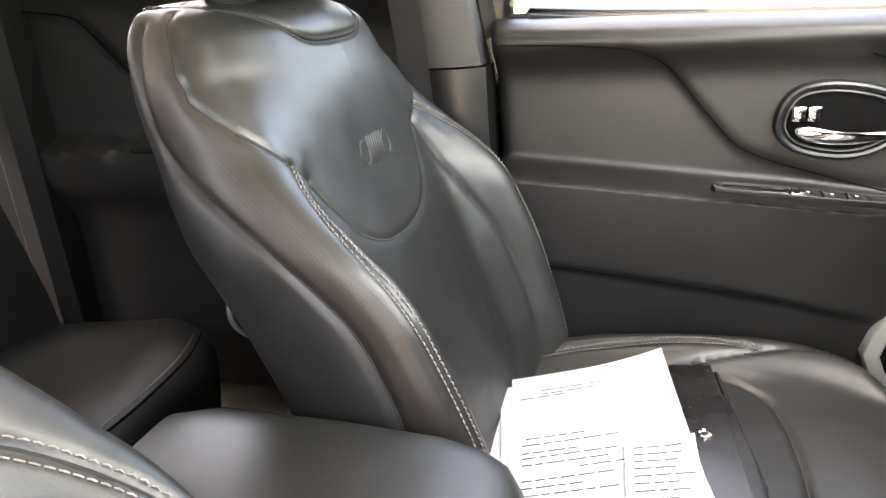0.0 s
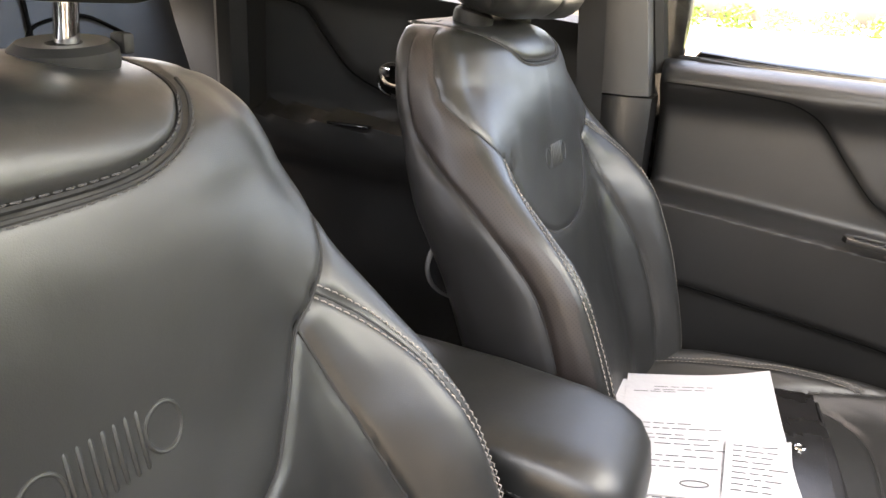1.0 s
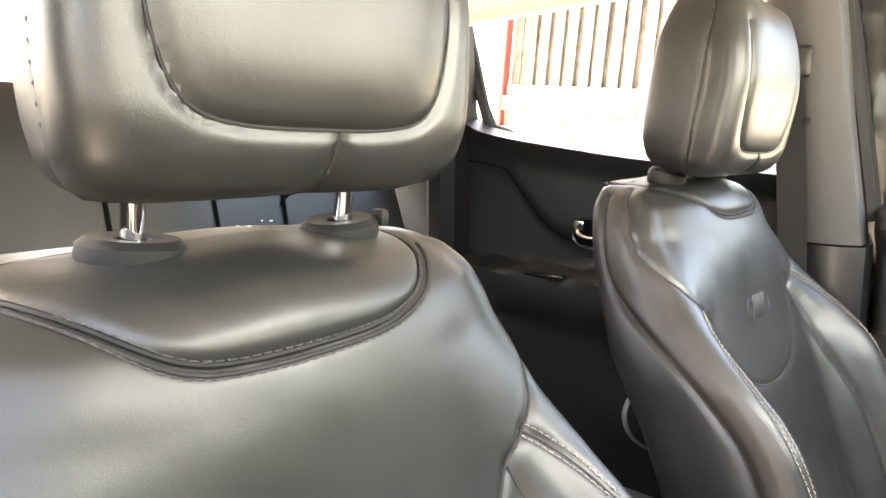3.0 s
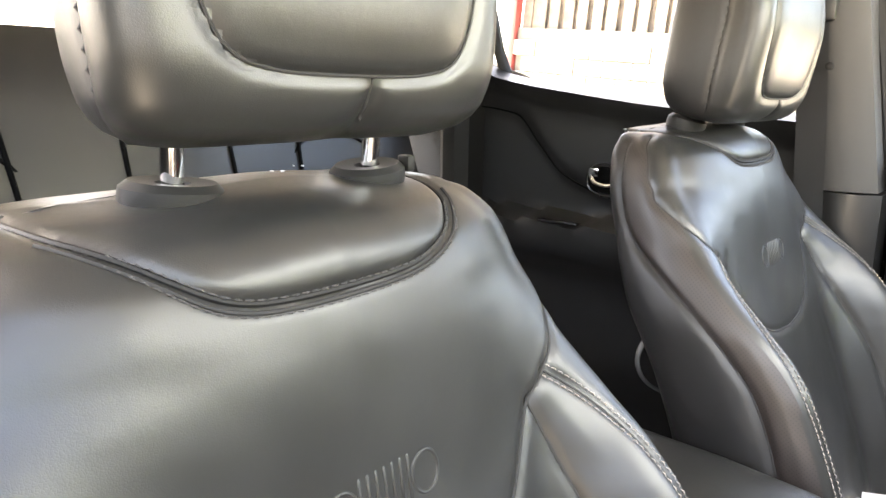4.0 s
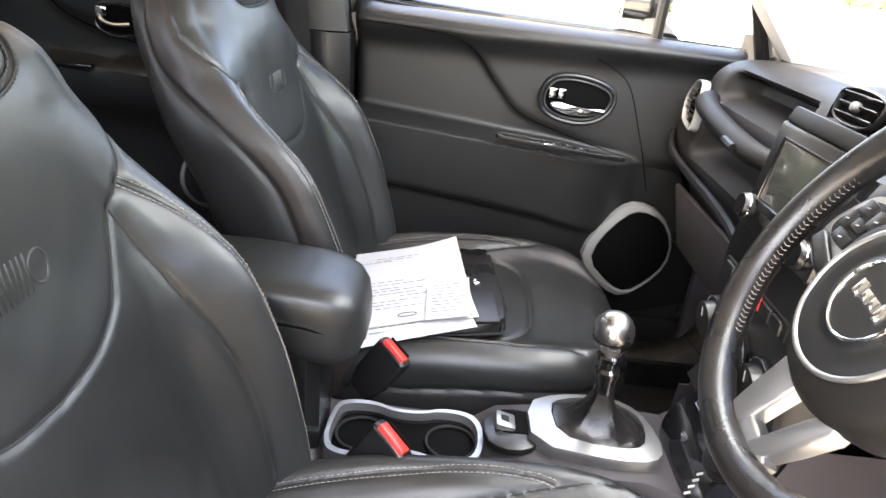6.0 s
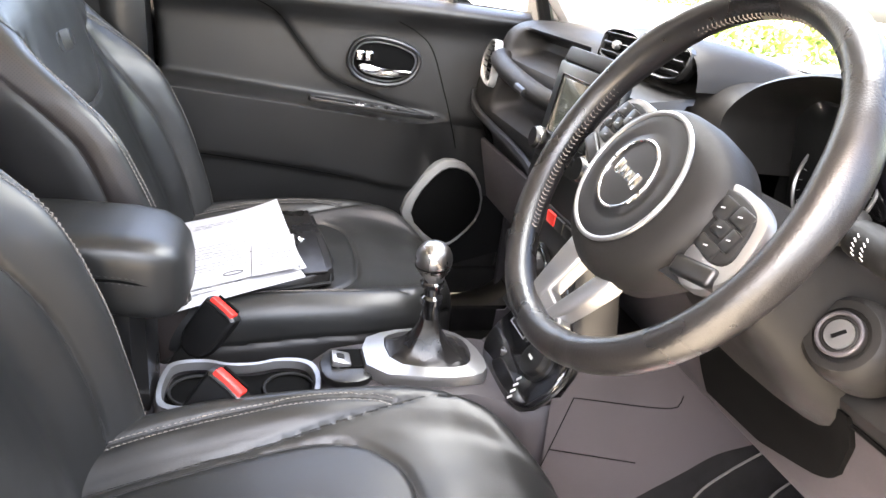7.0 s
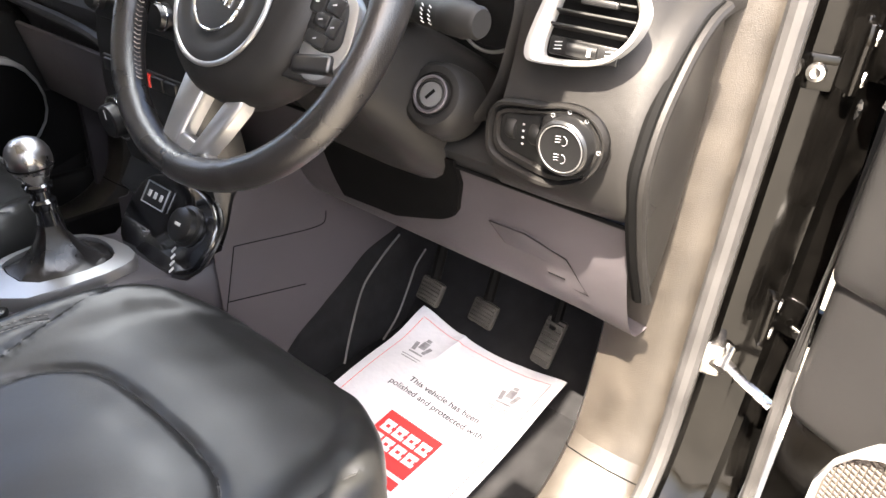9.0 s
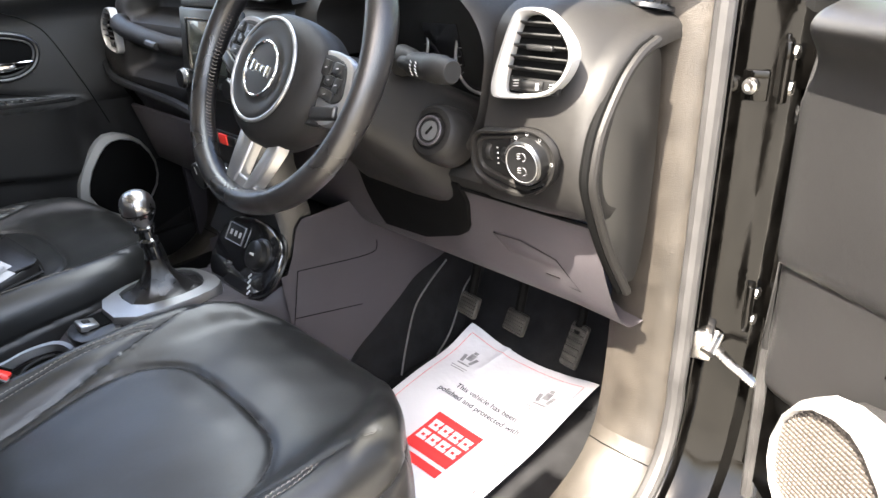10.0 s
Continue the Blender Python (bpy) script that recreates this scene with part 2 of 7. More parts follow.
def spline(pts, n):
    """n points, evenly spaced, along a Catmull-Rom curve through pts."""
    pts = [Vector(p) for p in pts]
    ext = [2 * pts[0] - pts[1]] + pts + [2 * pts[-1] - pts[-2]]
    fine = []
    for i in range(1, len(ext) - 2):
        p0, p1, p2, p3 = ext[i - 1 : i + 3]
        for k in range(16):
            t = k / 16
            fine.append(0.5 * (2 * p1 + (p2 - p0) * t + (2 * p0 - 5 * p1 + 4 * p2 - p3) * t * t + (3 * p1 - p0 - 3 * p2 + p3) * t**3))
    fine.append(pts[-1])
    length = [0.0]
    for a, b in zip(fine, fine[1:]):
        length.append(length[-1] + (b - a).length)
    out, k = [], 0
    for i in range(n):
        s = length[-1] * i / (n - 1)
        while k < len(fine) - 2 and length[k + 1] < s:
            k += 1
        d = length[k + 1] - length[k]
        out.append(fine[k].lerp(fine[k + 1], (s - length[k]) / d if d else 0))
    return out


def add_tube(bm, pts, r, sides=8, closed=False, cap=True, flat=1.0, up=(0, 0, 1)):
    """A tube along pts; r a number or one per point; flat squeezes it along up."""
    pts = [Vector(p) for p in pts]
    n = len(pts)
    rows = []
    for i, p in enumerate(pts):
        a = pts[i - 1] if i or closed else p
        b = pts[(i + 1) % n] if i < n - 1 or closed else p
        d = (b - a).normalized()
        u = Vector(up) - d * d.dot(Vector(up))
        if u.length < 1e-4:
            u = Vector((1, 0, 0)) - d * d.x
        u.normalize()
        w = d.cross(u)
        rad = r[i] if isinstance(r, (list, tuple)) else r
        rows.append([p + rad * (math.cos(k * 2 * math.pi / sides) * w + flat * math.sin(k * 2 * math.pi / sides) * u) for k in range(sides)])
    if closed:
        rows.append(rows[0])
        vs = [[bm.verts.new(q) for q in row] for row in rows[:-1]]
        vs.append(vs[0])
        for a, b in zip(vs, vs[1:]):
            for k in range(sides):
                bm.faces.new((a[k], a[(k + 1) % sides], b[(k + 1) % sides], b[k]))
    else:
        add_loft(bm, rows, True, cap)
    return bm


def tube(pts, r, sides=8, closed=False, flat=1.0, up=(0, 0, 1)):
    bm = bm_new()
    add_tube(bm, pts, r, sides, closed, True, flat, up)
    bmesh.ops.recalc_face_normals(bm, faces=bm.faces)
    return bm


def rbox(sx, sy, sz, m=None, bevel=0.003, seg=2):
    bm = bm_new()
    bmesh.ops.create_cube(bm, size=1)
    bmesh.ops.scale(bm, vec=(sx, sy, sz), verts=bm.verts)
    if bevel:
        bmesh.ops.bevel(bm, geom=bm.edges[:], offset=min(bevel, 0.49 * min(sx, sy, sz)), segments=seg, profile=0.5, affect="EDGES")
    if m is not None:
        place(bm, m)
    return bm


def prism(poly, depth, m, bevel=0.002, seg=2):
    """A plate: the outline poly (in x, y) pulled along z by depth, edges rounded on the top."""
    bm = bm_new()
    pts = [Vector((p[0], p[1])) for p in poly]
    area = sum(a.x * b.y - b.x * a.y for a, b in zip(pts, pts[1:] + pts[:1]))
    if area < 0:
        pts = pts[::-1]
    n = len(pts)
    inner = offset_poly(pts, -bevel)
    rows = [[(p.x, p.y, 0) for p in pts]]
    for k in range(seg + 1):
        a = math.pi / 2 * k / seg
        rows.append([(*p.lerp(q, 1 - math.cos(a)), depth - bevel + bevel * math.sin(a)) for p, q in zip(pts, inner)])
    add_loft(bm, rows, True, True)
    bmesh.ops.recalc_face_normals(bm, faces=bm.faces)
    return place(bm, m)


def offset_poly(pts, d):
    """The outline pushed out by d (anticlockwise outlines)."""
    out, n = [], len(pts)
    for i, p in enumerate(pts):
        a, b = Vector(pts[i - 1][:2]), Vector(pts[(i + 1) % n][:2])
        t = (b - a).normalized()
        out.append(Vector((p[0], p[1])) + Vector((t.y, -t.x)) * d)
    return out


def bezel(poly, width, depth, m, round_=0.003):
    """A frame along the outline poly, width inwards, rounded section, raised by depth."""
    pts = [Vector((p[0], p[1])) for p in poly]
    area = sum(a.x * b.y - b.x * a.y for a, b in zip(pts, pts[1:] + pts[:1]))
    if area < 0:
        pts = pts[::-1]
    rows = []
    prof = [(0, 0), (0, depth * 0.6), (width * 0.15, depth * 0.92), (width * 0.4, depth), (width * 0.7, depth * 0.92), (width, depth * 0.45), (width, -0.004)]
    for w, z in prof:
        rows.append([(*q, z) for q in offset_poly(pts, -w)])
    bm = bm_new()
    add_loft(bm, rows, True, False)
    bmesh.ops.recalc_face_normals(bm, faces=bm.faces)
    return place(bm, m)


def join(*bms):
    out = bm_new()
    for b in bms:
        me = bpy.data.meshes.new("tmp")
        b.to_mesh(me)
        b.free()
        out.from_mesh(me)
        bpy.data.meshes.remove(me)
    return out


def spin(profile, m=None, sides=32):
    """A turned body: profile of (radius, height) about local z."""
    rows = [[(r * math.cos(a), r * math.sin(a), h) for a in (2 * math.pi * k / sides for k in range(sides))] for r, h in profile]
    bm = loft(rows, True, True)
    if m is not None:
        place(bm, m)
    return bm


def axes(origin, x, y):
    """A pose with local x and y along the given ways."""
    x, y = Vector(x).normalized(), Vector(y)
    y = (y - x * x.dot(y)).normalized()
    z = x.cross(y)
    m = Matrix((x, y, z)).transposed().to_4x4()
    m.translation = origin
    return m


def add_stitches(bm, pts, normals, length=0.005, gap=0.0025, r=0.0006):
    """Short thread dashes along a curve, lifted along the normals."""
    total, i = 0.0, 0
    acc = [0.0]
    for a, b in zip(pts, pts[1:]):
        acc.append(acc[-1] + (b - a).length)

    def at(s):
        k = min(max(int(np.searchsorted(acc, s)) - 1, 0), len(pts) - 2)
        f = (s - acc[k]) / max(acc[k + 1] - acc[k], 1e-9)
        return pts[k].lerp(pts[k + 1], f), normals[k]

    s = 0.0
    while s + length < acc[-1]:
        (p, n), (q, _) = at(s), at(s + length)
        mid = p.lerp(q, 0.5) + n * r * 1.2
        add_tube(bm, [p - n * r, mid, q - n * r], [r * 0.8, r, r * 0.8], 5, up=n)
        s += length + gap
    return bm


def text_mesh(body, size, m, spacing=1.0, align="CENTER", bold=0.0):
    cu = bpy.data.curves.new("words", "FONT")
    cu.body, cu.size, cu.align_x, cu.space_character = body, size, align, spacing
    cu.offset = bold
    ob = bpy.data.objects.new("words", cu)
    scene.collection.objects.link(ob)
    me = bpy.data.meshes.new_from_object(ob.evaluated_get(bpy.context.evaluated_depsgraph_get()))
    bpy.data.objects.remove(ob)
    bm = bm_new()
    bm.from_mesh(me)
    bpy.data.meshes.remove(me)
    return place(bm, m)


# ---- panelled upholstery ----
def pchip(xs, ys):
    """A smooth curve through the given stations that never overshoots."""
    xs, ys = np.array(xs, float), np.array(ys, float)
    h, d = np.diff(xs), np.diff(ys) / np.diff(xs)
    m = np.zeros(len(xs))
    m[0], m[-1] = d[0], d[-1]
    for i in range(1, len(xs) - 1):
        m[i] = 0 if d[i - 1] * d[i] <= 0 else 2 * d[i - 1] * d[i] / (d[i - 1] + d[i])

    known = {}

    def f(x):
        key = round(float(x), 5)
        if key not in known:
            known[key] = g(key)
        return known[key]

    def g(x):
        x = min(max(x, xs[0]), xs[-1])
        i = min(max(int(np.searchsorted(xs, x)) - 1, 0), len(h) - 1)
        t = (x - xs[i]) / h[i]
        return float((1 + 2 * t) * (1 - t) ** 2 * ys[i] + t * (1 - t) ** 2 * h[i] * m[i] + t * t * (3 - 2 * t) * ys[i + 1] + t * t * (t - 1) * h[i] * m[i + 1])

    return f


class Skin:
    """A grid of points, rows of closed loops, with seams pressed in and panels cut out of it."""

    def __init__(self, rows):
        self.p = np.array([[tuple(q) for q in row] for row in rows])
        self.base = self.p.copy()
        p = self.p
        du = np.roll(p, -1, 1) - np.roll(p, 1, 1)
        dv = np.gradient(p, axis=0)
        n = np.cross(du, dv)
        n /= np.maximum(np.linalg.norm(n, axis=2, keepdims=True), 1e-9)
        centre = p.mean((0, 1))
        self.turned = bool(((p - centre) * n).sum() < 0)
        if self.turned:
            n = -n
        self.n = n

    def snap(self, pts):
        """The nearest grid points and normals for a curve that runs close to the skin."""
        flat, nf = self.p.reshape(-1, 3), self.n.reshape(-1, 3)
        c = np.array([tuple(q) for q in pts])
        near = ((flat > c.min(0) - 0.02) & (flat < c.max(0) + 0.02)).all(1)
        flat, nf = flat[near], nf[near]
        out, nor = [], []
        for q in c:
            i = int(((flat - q) ** 2).sum(1).argmin())
            out.append(Vector(flat[i])), nor.append(Vector(nf[i]))
        for _ in range(2):
            out = [out[0]] + [(out[i - 1] + 2 * out[i] + out[i + 1]) / 4 for i in range(1, len(out) - 1)] + [out[-1]]
        return out, nor

    def lay(self, pts, lift):
        """The points brought onto the finished surface and raised by lift."""
        flat, nf = self.p.reshape(-1, 3), self.n.reshape(-1, 3)
        out, nor = [], []
        for q in pts:
            q = np.array(tuple(q))
            near = np.where((np.abs(flat - q) < 0.016).all(1))[0]
            if not len(near):
                out.append(Vector(q)), nor.append(Vector((1, 0, 0)))
                continue
            d = ((flat[near] - q) ** 2).sum(1)
            k = np.exp(-(d - d.min()) / 3e-6)
            n = (nf[near] * k[:, None]).sum(0)
            n /= np.linalg.norm(n)
            p = (flat[near] * k[:, None]).sum(0) / k.sum()
            out.append(Vector(q + n * ((p - q) @ n + lift))), nor.append(Vector(n))
        return out, nor

    def press(self, curves, depth=0.005, width=0.005, puff=0.0025, reach=0.03):
        """Seams: a narrow groove along each curve, and a soft swelling of the panel beside it."""
        flat = self.base.reshape(-1, 3)
        best = np.full(len(flat), 9.0)
        for c in curves:
            c = np.array([tuple(q) for q in spline(c, max(30, int(len(c) * 14)))])
            lo, hi = c.min(0) - 0.06, c.max(0) + 0.06
            near = np.where(((flat > lo) & (flat < hi)).all(1))[0]
            if len(near):
                d = np.sqrt(((flat[near][:, None] - c[None]) ** 2).sum(2)).min(1)
                best[near] = np.minimum(best[near], d)
        self.gap = best.reshape(self.p.shape[:2])
        move = -depth * np.exp(-((self.gap / width) ** 2)) + puff * (1 - np.exp(-((self.gap / reach) ** 2)))
        self.p = self.p + self.n * move[..., None]

    def wrinkle(self, amount, scale):
        x, y, z = (self.base[..., k] * scale for k in range(3))
        h = np.sin(1.3 * x + 2.1 * y + 1.7 * np.sin(0.9 * z)) * np.sin(1.9 * z - 1.1 * y + np.sin(1.4 * x)) + 0.5 * np.sin(3.1 * y + 2.3 * z) * np.sin(2.7 * z + x)
        self.p = self.p + self.n * (amount * 0.6 * h)[..., None]

    def panels(self, classify):
        """Faces grouped by classify(x, y, z, row, column): a dict of meshes."""
        rows, cols = self.p.shape[:2]
        groups = {}
        c = ((self.base[:-1] + self.base[1:] + np.roll(self.base, -1, 1)[:-1] + np.roll(self.base, -1, 1)[1:]) / 4).tolist()
        for i in range(rows - 1):
            for j in range(cols):
                k = classify(*c[i][j], i, j)
                groups.setdefault(k, []).append((i * cols + j, i * cols + (j + 1) % cols, (i + 1) * cols + (j + 1) % cols, (i + 1) * cols + j))
        flat = self.p.reshape(-1, 3)
        out = {}
        for k, faces in groups.items():
            used = sorted({v for f in faces for v in f})
            at = {v: i for i, v in enumerate(used)}
            out[k] = (flat[used].tolist(), [tuple(at[v] for v in (f[::-1] if self.turned else f)) for f in faces])
        return out


def panel_part(name, data, material, parent, label="", side=1):
    me = bpy.data.meshes.new(name)
    me.from_pydata(data[0], [], data[1])
    me.materials.append(material)
    me.shade_smooth()
    ob = new(name, me)
    ob.parent = parent
    return tagged(ob, label)


def half_loop(pts, n):
    """A closed loop from the half outline pts (first and last on the middle line), mirrored in the second coordinate."""
    half = spline([(a, b, 0) for a, b in pts], n)
    return [(q.x, q.y) for q in half] + [(q.x, -q.y) for q in half[-2:0:-1]]


# backrest stations by height
B_FRONT = pchip([0.55, 0.65, 0.80, 0.90, 1.0, 1.10, 1.143, 1.164, 1.1765, 1.182], [-0.175, -0.20, -0.247, -0.28, -0.312, -0.326, -0.335, -0.352, -0.380, -0.41])
B_REAR = pchip([0.55, 0.65, 0.88, 1.0, 1.12, 1.160, 1.175, 1.182], [-0.285, -0.305, -0.372, -0.425, -0.462, -0.466, -0.460, -0.440])
B_HALF = pchip([0.55, 0.65, 0.80, 0.95, 1.0, 1.05, 1.10, 1.143, 1.164, 1.176, 1.182], [0.245, 0.253, 0.262, 0.262, 0.252, 0.235, 0.221, 0.205, 0.189, 0.169, 0.141])
B_BOLSTER = pchip([0.55, 0.60, 0.70, 0.82, 0.89, 0.927, 0.957, 0.995, 1.02, 1.05, 1.09], [0.055, 0.070, 0.086, 0.094, 0.092, 0.084, 0.068, 0.040, 0.022, 0.007, 0.0])
B_ROUND = pchip([0.55, 0.97, 1.0, 1.03, 1.06, 1.085, 1.11, 1.15, 1.182], [0.0, 0.0, 0.003, 0.009, 0.018, 0.029, 0.042, 0.047, 0.030])
SIDE_SEAM = pchip([0.55, 0.775, 0.835, 0.864, 0.903, 0.929, 0.966, 1.006, 1.036, 1.068, 1.12, 1.2], [-0.200, -0.212, -0.224, -0.233, -0.250, -0.270, -0.304, -0.352, -0.388, -0.416, -0.430, -0.435])


def back_half(z):
    xf, xr, w, b, r = B_FRONT(z), B_REAR(z), B_HALF(z), B_BOLSTER(z), B_ROUND(z)
    sx = xf + 0.7 * b - 0.038 * (1 - r / 0.058) - 1.15 * r
    return [(xf, 0), (xf - 0.08 * r, 0.3 * w), (xf - 0.22 * r, 0.5 * w), (xf + 0.05 * b - 0.38 * r, 0.64 * w), (xf + 0.48 * b - 0.001 - 0.55 * r, 0.765 * w), (xf + 0.92 * b - 0.003 - 0.74 * r, 0.865 * w), (xf + 1.0 * b - 0.014 * (1 - r / 0.058) - 0.9 * r, 0.955 * w), (sx, w), (0.7 * sx + 0.3 * xr, w), (0.35 * sx + 0.65 * xr, 0.97 * w), (xr + 0.012, 0.9 * w), (xr, 0.72 * w), (xr, 0.3 * w), (xr, 0)]


def cross(half, w):
    """The first coordinate of an outline where its second one reaches w."""
    for a, b in zip(half, half[1:]):
        if b.y >= w:
            return a.x + (b.x - a.x) * (w - a.y) / max(b.y - a.y, 1e-9)
    return max(half, key=lambda q: q.y).x


def back_point(w, z):
    """A point on the backrest's front at the width w from its middle and the height z."""
    half = spline([(a, b, 0) for a, b in back_half(z)], 90)
    return (cross(half[:52], abs(w)), w, z)


def back_side_point(z, sgn):
    return (SIDE_SEAM(z), sgn * B_HALF(z) * 0.995, z)


EDGE_X = pchip([1.050, 1.060, 1.066, 1.075, 1.089, 1.113, 1.15, 1.182], [-0.318, -0.328, -0.337, -0.354, -0.373, -0.387, -0.401, -0.413])


def back_edge_point(z, sgn):
    """A point on the backrest's side where the shoulder panel ends."""
    half = spline([(a, b, 0) for a, b in back_half(z)], 120)
    peak = max(range(120), key=lambda i: half[i].y - 0.2 * abs(half[i].x - EDGE_X(z)))
    q = min(half[max(peak - 40, 20):], key=lambda p: abs(p.x - EDGE_X(z)) if p.y > 0.6 * B_HALF(z) else 9)
    return (q.x, sgn * q.y, z)


TOP_HALF = [(0.148, 1.1805), (0.141, 1.176), (0.130, 1.166), (0.112, 1.1525), (0.090, 1.141), (0.064, 1.1335), (0.033, 1.1305)]
TOP_PANEL = TOP_HALF + [(0.0, 1.1298), (-0.033, 1.1298), (-0.060, 1.1325), (-0.078, 1.1390), (-0.093, 1.1495), (-0.107, 1.1600), (-0.122, 1.1695), (-0.137, 1.1765), (-0.148, 1.1805)]
SHOULDER_LOW = [(0.2195, 1.066), (0.204, 1.046), (0.184, 1.027), (0.163, 1.008), (0.145, 0.98), (0.122, 0.948), (0.105, 0.931), (0.06, 0.912), (0.0, 0.905)]
BOLSTER_IN = [(0.163, 1.008), (0.176, 0.96), (0.187, 0.90), (0.200, 0.82), (0.20, 0.72), (0.19, 0.62)]
CREST = [(0.184, 1.027), (0.202, 1.012), (0.217, 0.995), (0.231, 0.972), (0.239, 0.945), (0.243, 0.90), (0.244, 0.82), (0.240, 0.72), (0.232, 0.62)]

C_TOP = pchip([-0.30, -0.20, -0.1, 0.0, 0.1, 0.2, 0.29, 0.325, 0.347, 0.362, 0.370, 0.373], [0.585, 0.61, 0.635, 0.650, 0.660, 0.664, 0.661, 0.652, 0.637, 0.612, 0.58, 0.555])
C_LOW = pchip([-0.30, 0.2, 0.32, 0.36, 0.373], [0.46, 0.46, 0.475, 0.50, 0.535])
C_HALF = pchip([-0.30, -0.2, 0.0, 0.15, 0.23, 0.27, 0.30, 0.325, 0.345, 0.360, 0.369, 0.373], [0.225, 0.24, 0.260, 0.262, 0.252, 0.233, 0.203, 0.166, 0.130, 0.096, 0.066, 0.035])
C_BOLSTER = pchip([-0.30, -0.1, 0.05, 0.17, 0.25, 0.29, 0.33, 0.36], [0.050, 0.046, 0.040, 0.033, 0.030, 0.022, 0.008, 0.0])


def cushion_half(x):
    t, lo, w, b = C_TOP(x), C_LOW(x), C_HALF(x), C_BOLSTER(x)
    r = min(0.03, (t - lo) * 0.4)
    return [(t, 0), (t, 0.3 * w), (t + 0.001, 0.52 * w), (t + 0.2 * b, 0.66 * w), (t + 0.75 * b, 0.78 * w), (t + b - 0.002, 0.88 * w), (t + 0.7 * b - 0.4 * r, 0.965 * w), (t + 0.2 * b - 1.2 * r, w), (0.5 * t + 0.5 * lo, w), (lo + 0.4 * r, 0.98 * w), (lo, 0.9 * w), (lo, 0.5 * w), (lo, 0)]


def cushion_point(x, w):
    half = spline([(a, b, 0) for a, b in cushion_half(x)], 90)
    return (x, w, cross(half[:48], abs(w)))


INSERT_U = [(-0.26, 0.136), (-0.1, 0.152), (0.0, 0.163), (0.06, 0.168), (0.115, 0.162), (0.150, 0.140), (0.172, 0.105), (0.179, 0.05), (0.180, 0.0)]
C_SEAM_IN = [(0.30, 0.224), (0.24, 0.217), (0.17, 0.206), (0.10, 0.190), (0.0, 0.172), (-0.15, 0.156), (-0.28, 0.145)]
C_STITCH = [(0.168, 0.209), (0.14, 0.216), (0.08, 0.218), (0.0, 0.212), (-0.12, 0.198), (-0.26, 0.18)]

H_FRONT = pchip([1.214, 1.220, 1.233, 1.258, 1.32, 1.39, 1.425, 1.440], [-0.365, -0.347, -0.335, -0.328, -0.326, -0.340, -0.360, -0.392])
H_REAR = pchip([1.214, 1.223, 1.258, 1.36, 1.42, 1.440], [-0.425, -0.440, -0.452, -0.456, -0.446, -0.424])
H_HALF = pchip([1.214, 1.220, 1.233, 1.28, 1.36, 1.41, 1.432, 1.440], [0.108, 0.121, 0.129, 0.1335, 0.131, 0.120, 0.101, 0.065])


def head_half(z):
    a, b, w = H_FRONT(z), H_REAR(z), H_HALF(z)
    return [(a, 0), (a, 0.45 * w), (a - 0.001, 0.72 * w), (a - 0.006, 0.88 * w), (a - 0.02, 0.965 * w), (0.62 * a + 0.38 * b, 0.945 * w), (b + 0.022, 0.84 * w), (b + 0.004, 0.70 * w), (b, 0.36 * w), (b, 0)]


def head_point(w, z):
    half = spline([(a, b, 0) for a, b in head_half(z)], 80)
    return (cross(half[:38], abs(w)), w, z)


def in_poly(x, y, poly):
    c, n = False, len(poly)
    for i in range(n):
        (x1, y1), (x2, y2) = poly[i - 1], poly[i]
        if (y1 > y) != (y2 > y) and x < (x2 - x1) * (y - y1) / (y2 - y1) + x1:
            c = not c
    return c


def both(curve, point):
    return [[point(*q) for q in curve], [point(q[0], -q[1]) if point is cushion_point else point(-q[0], q[1]) for q in curve]]


def grille_emblem(parent, skin, cy, cz):
    """The pressed motif on the shoulder panel: two rings and seven slots, each a soft raised piece."""
    flat, nf = skin.p.reshape(-1, 3), skin.n.reshape(-1, 3)

    def on(w, z):
        near = np.where((np.abs(flat[:, 1] - w) < 0.006) & (np.abs(flat[:, 2] - z) < 0.006) & (nf[:, 0] > 0.3))[0]
        d = (flat[near, 1] - w) ** 2 + (flat[near, 2] - z) ** 2
        k = np.exp(-d / 4e-6)
        return Vector((float((flat[near, 0] * k).sum() / k.sum()) - 0.0008, w, z))

    for k in (-1, 1):
        bm = bm_new()
        add_tube(bm, [on(cy + k * 0.034 + 0.0115 * math.cos(a), cz + 0.0135 * math.sin(a)) for a in (2 * math.pi * i / 24 for i in range(24))], 0.0017, 8, closed=True, up=(1, 0, 0))
        bmesh.ops.recalc_face_normals(bm, faces=bm.faces)
        part("emblem_ring", bm, LEATHER, parent)
    for i in range(7):
        w = cy + (i - 3) * 0.0066
        bm = bm_new()
        add_tube(bm, [on(w, cz + d) for d in (-0.017, -0.015, 0.0, 0.015, 0.017)], [0.0007, 0.0017, 0.0019, 0.0017, 0.0007], 8, up=(1, 0, 0))
        bmesh.ops.recalc_face_normals(bm, faces=bm.faces)
        part("emblem_slot", bm, LEATHER, parent)


def seam_stitch(parent, skin, curve, shift, name="stitching", material=None, r=0.0006):
    """Two rows of thread beside a seam."""
    bm = bm_new()
    c = spline(curve, 110)
    for s in (-1, 1):
        pts = []
        for i, q in enumerate(c):
            t = (c[min(i + 1, len(c) - 1)] - c[max(i - 1, 0)]).normalized()
            pts.append(q + Vector(shift).cross(t).normalized() * s * 0.0048)
        pts, nor = skin.lay(pts, 0.0007)
        add_stitches(bm, pts, nor, 0.0048, 0.0018, r)
    part(name, bm, material or THREAD, parent)


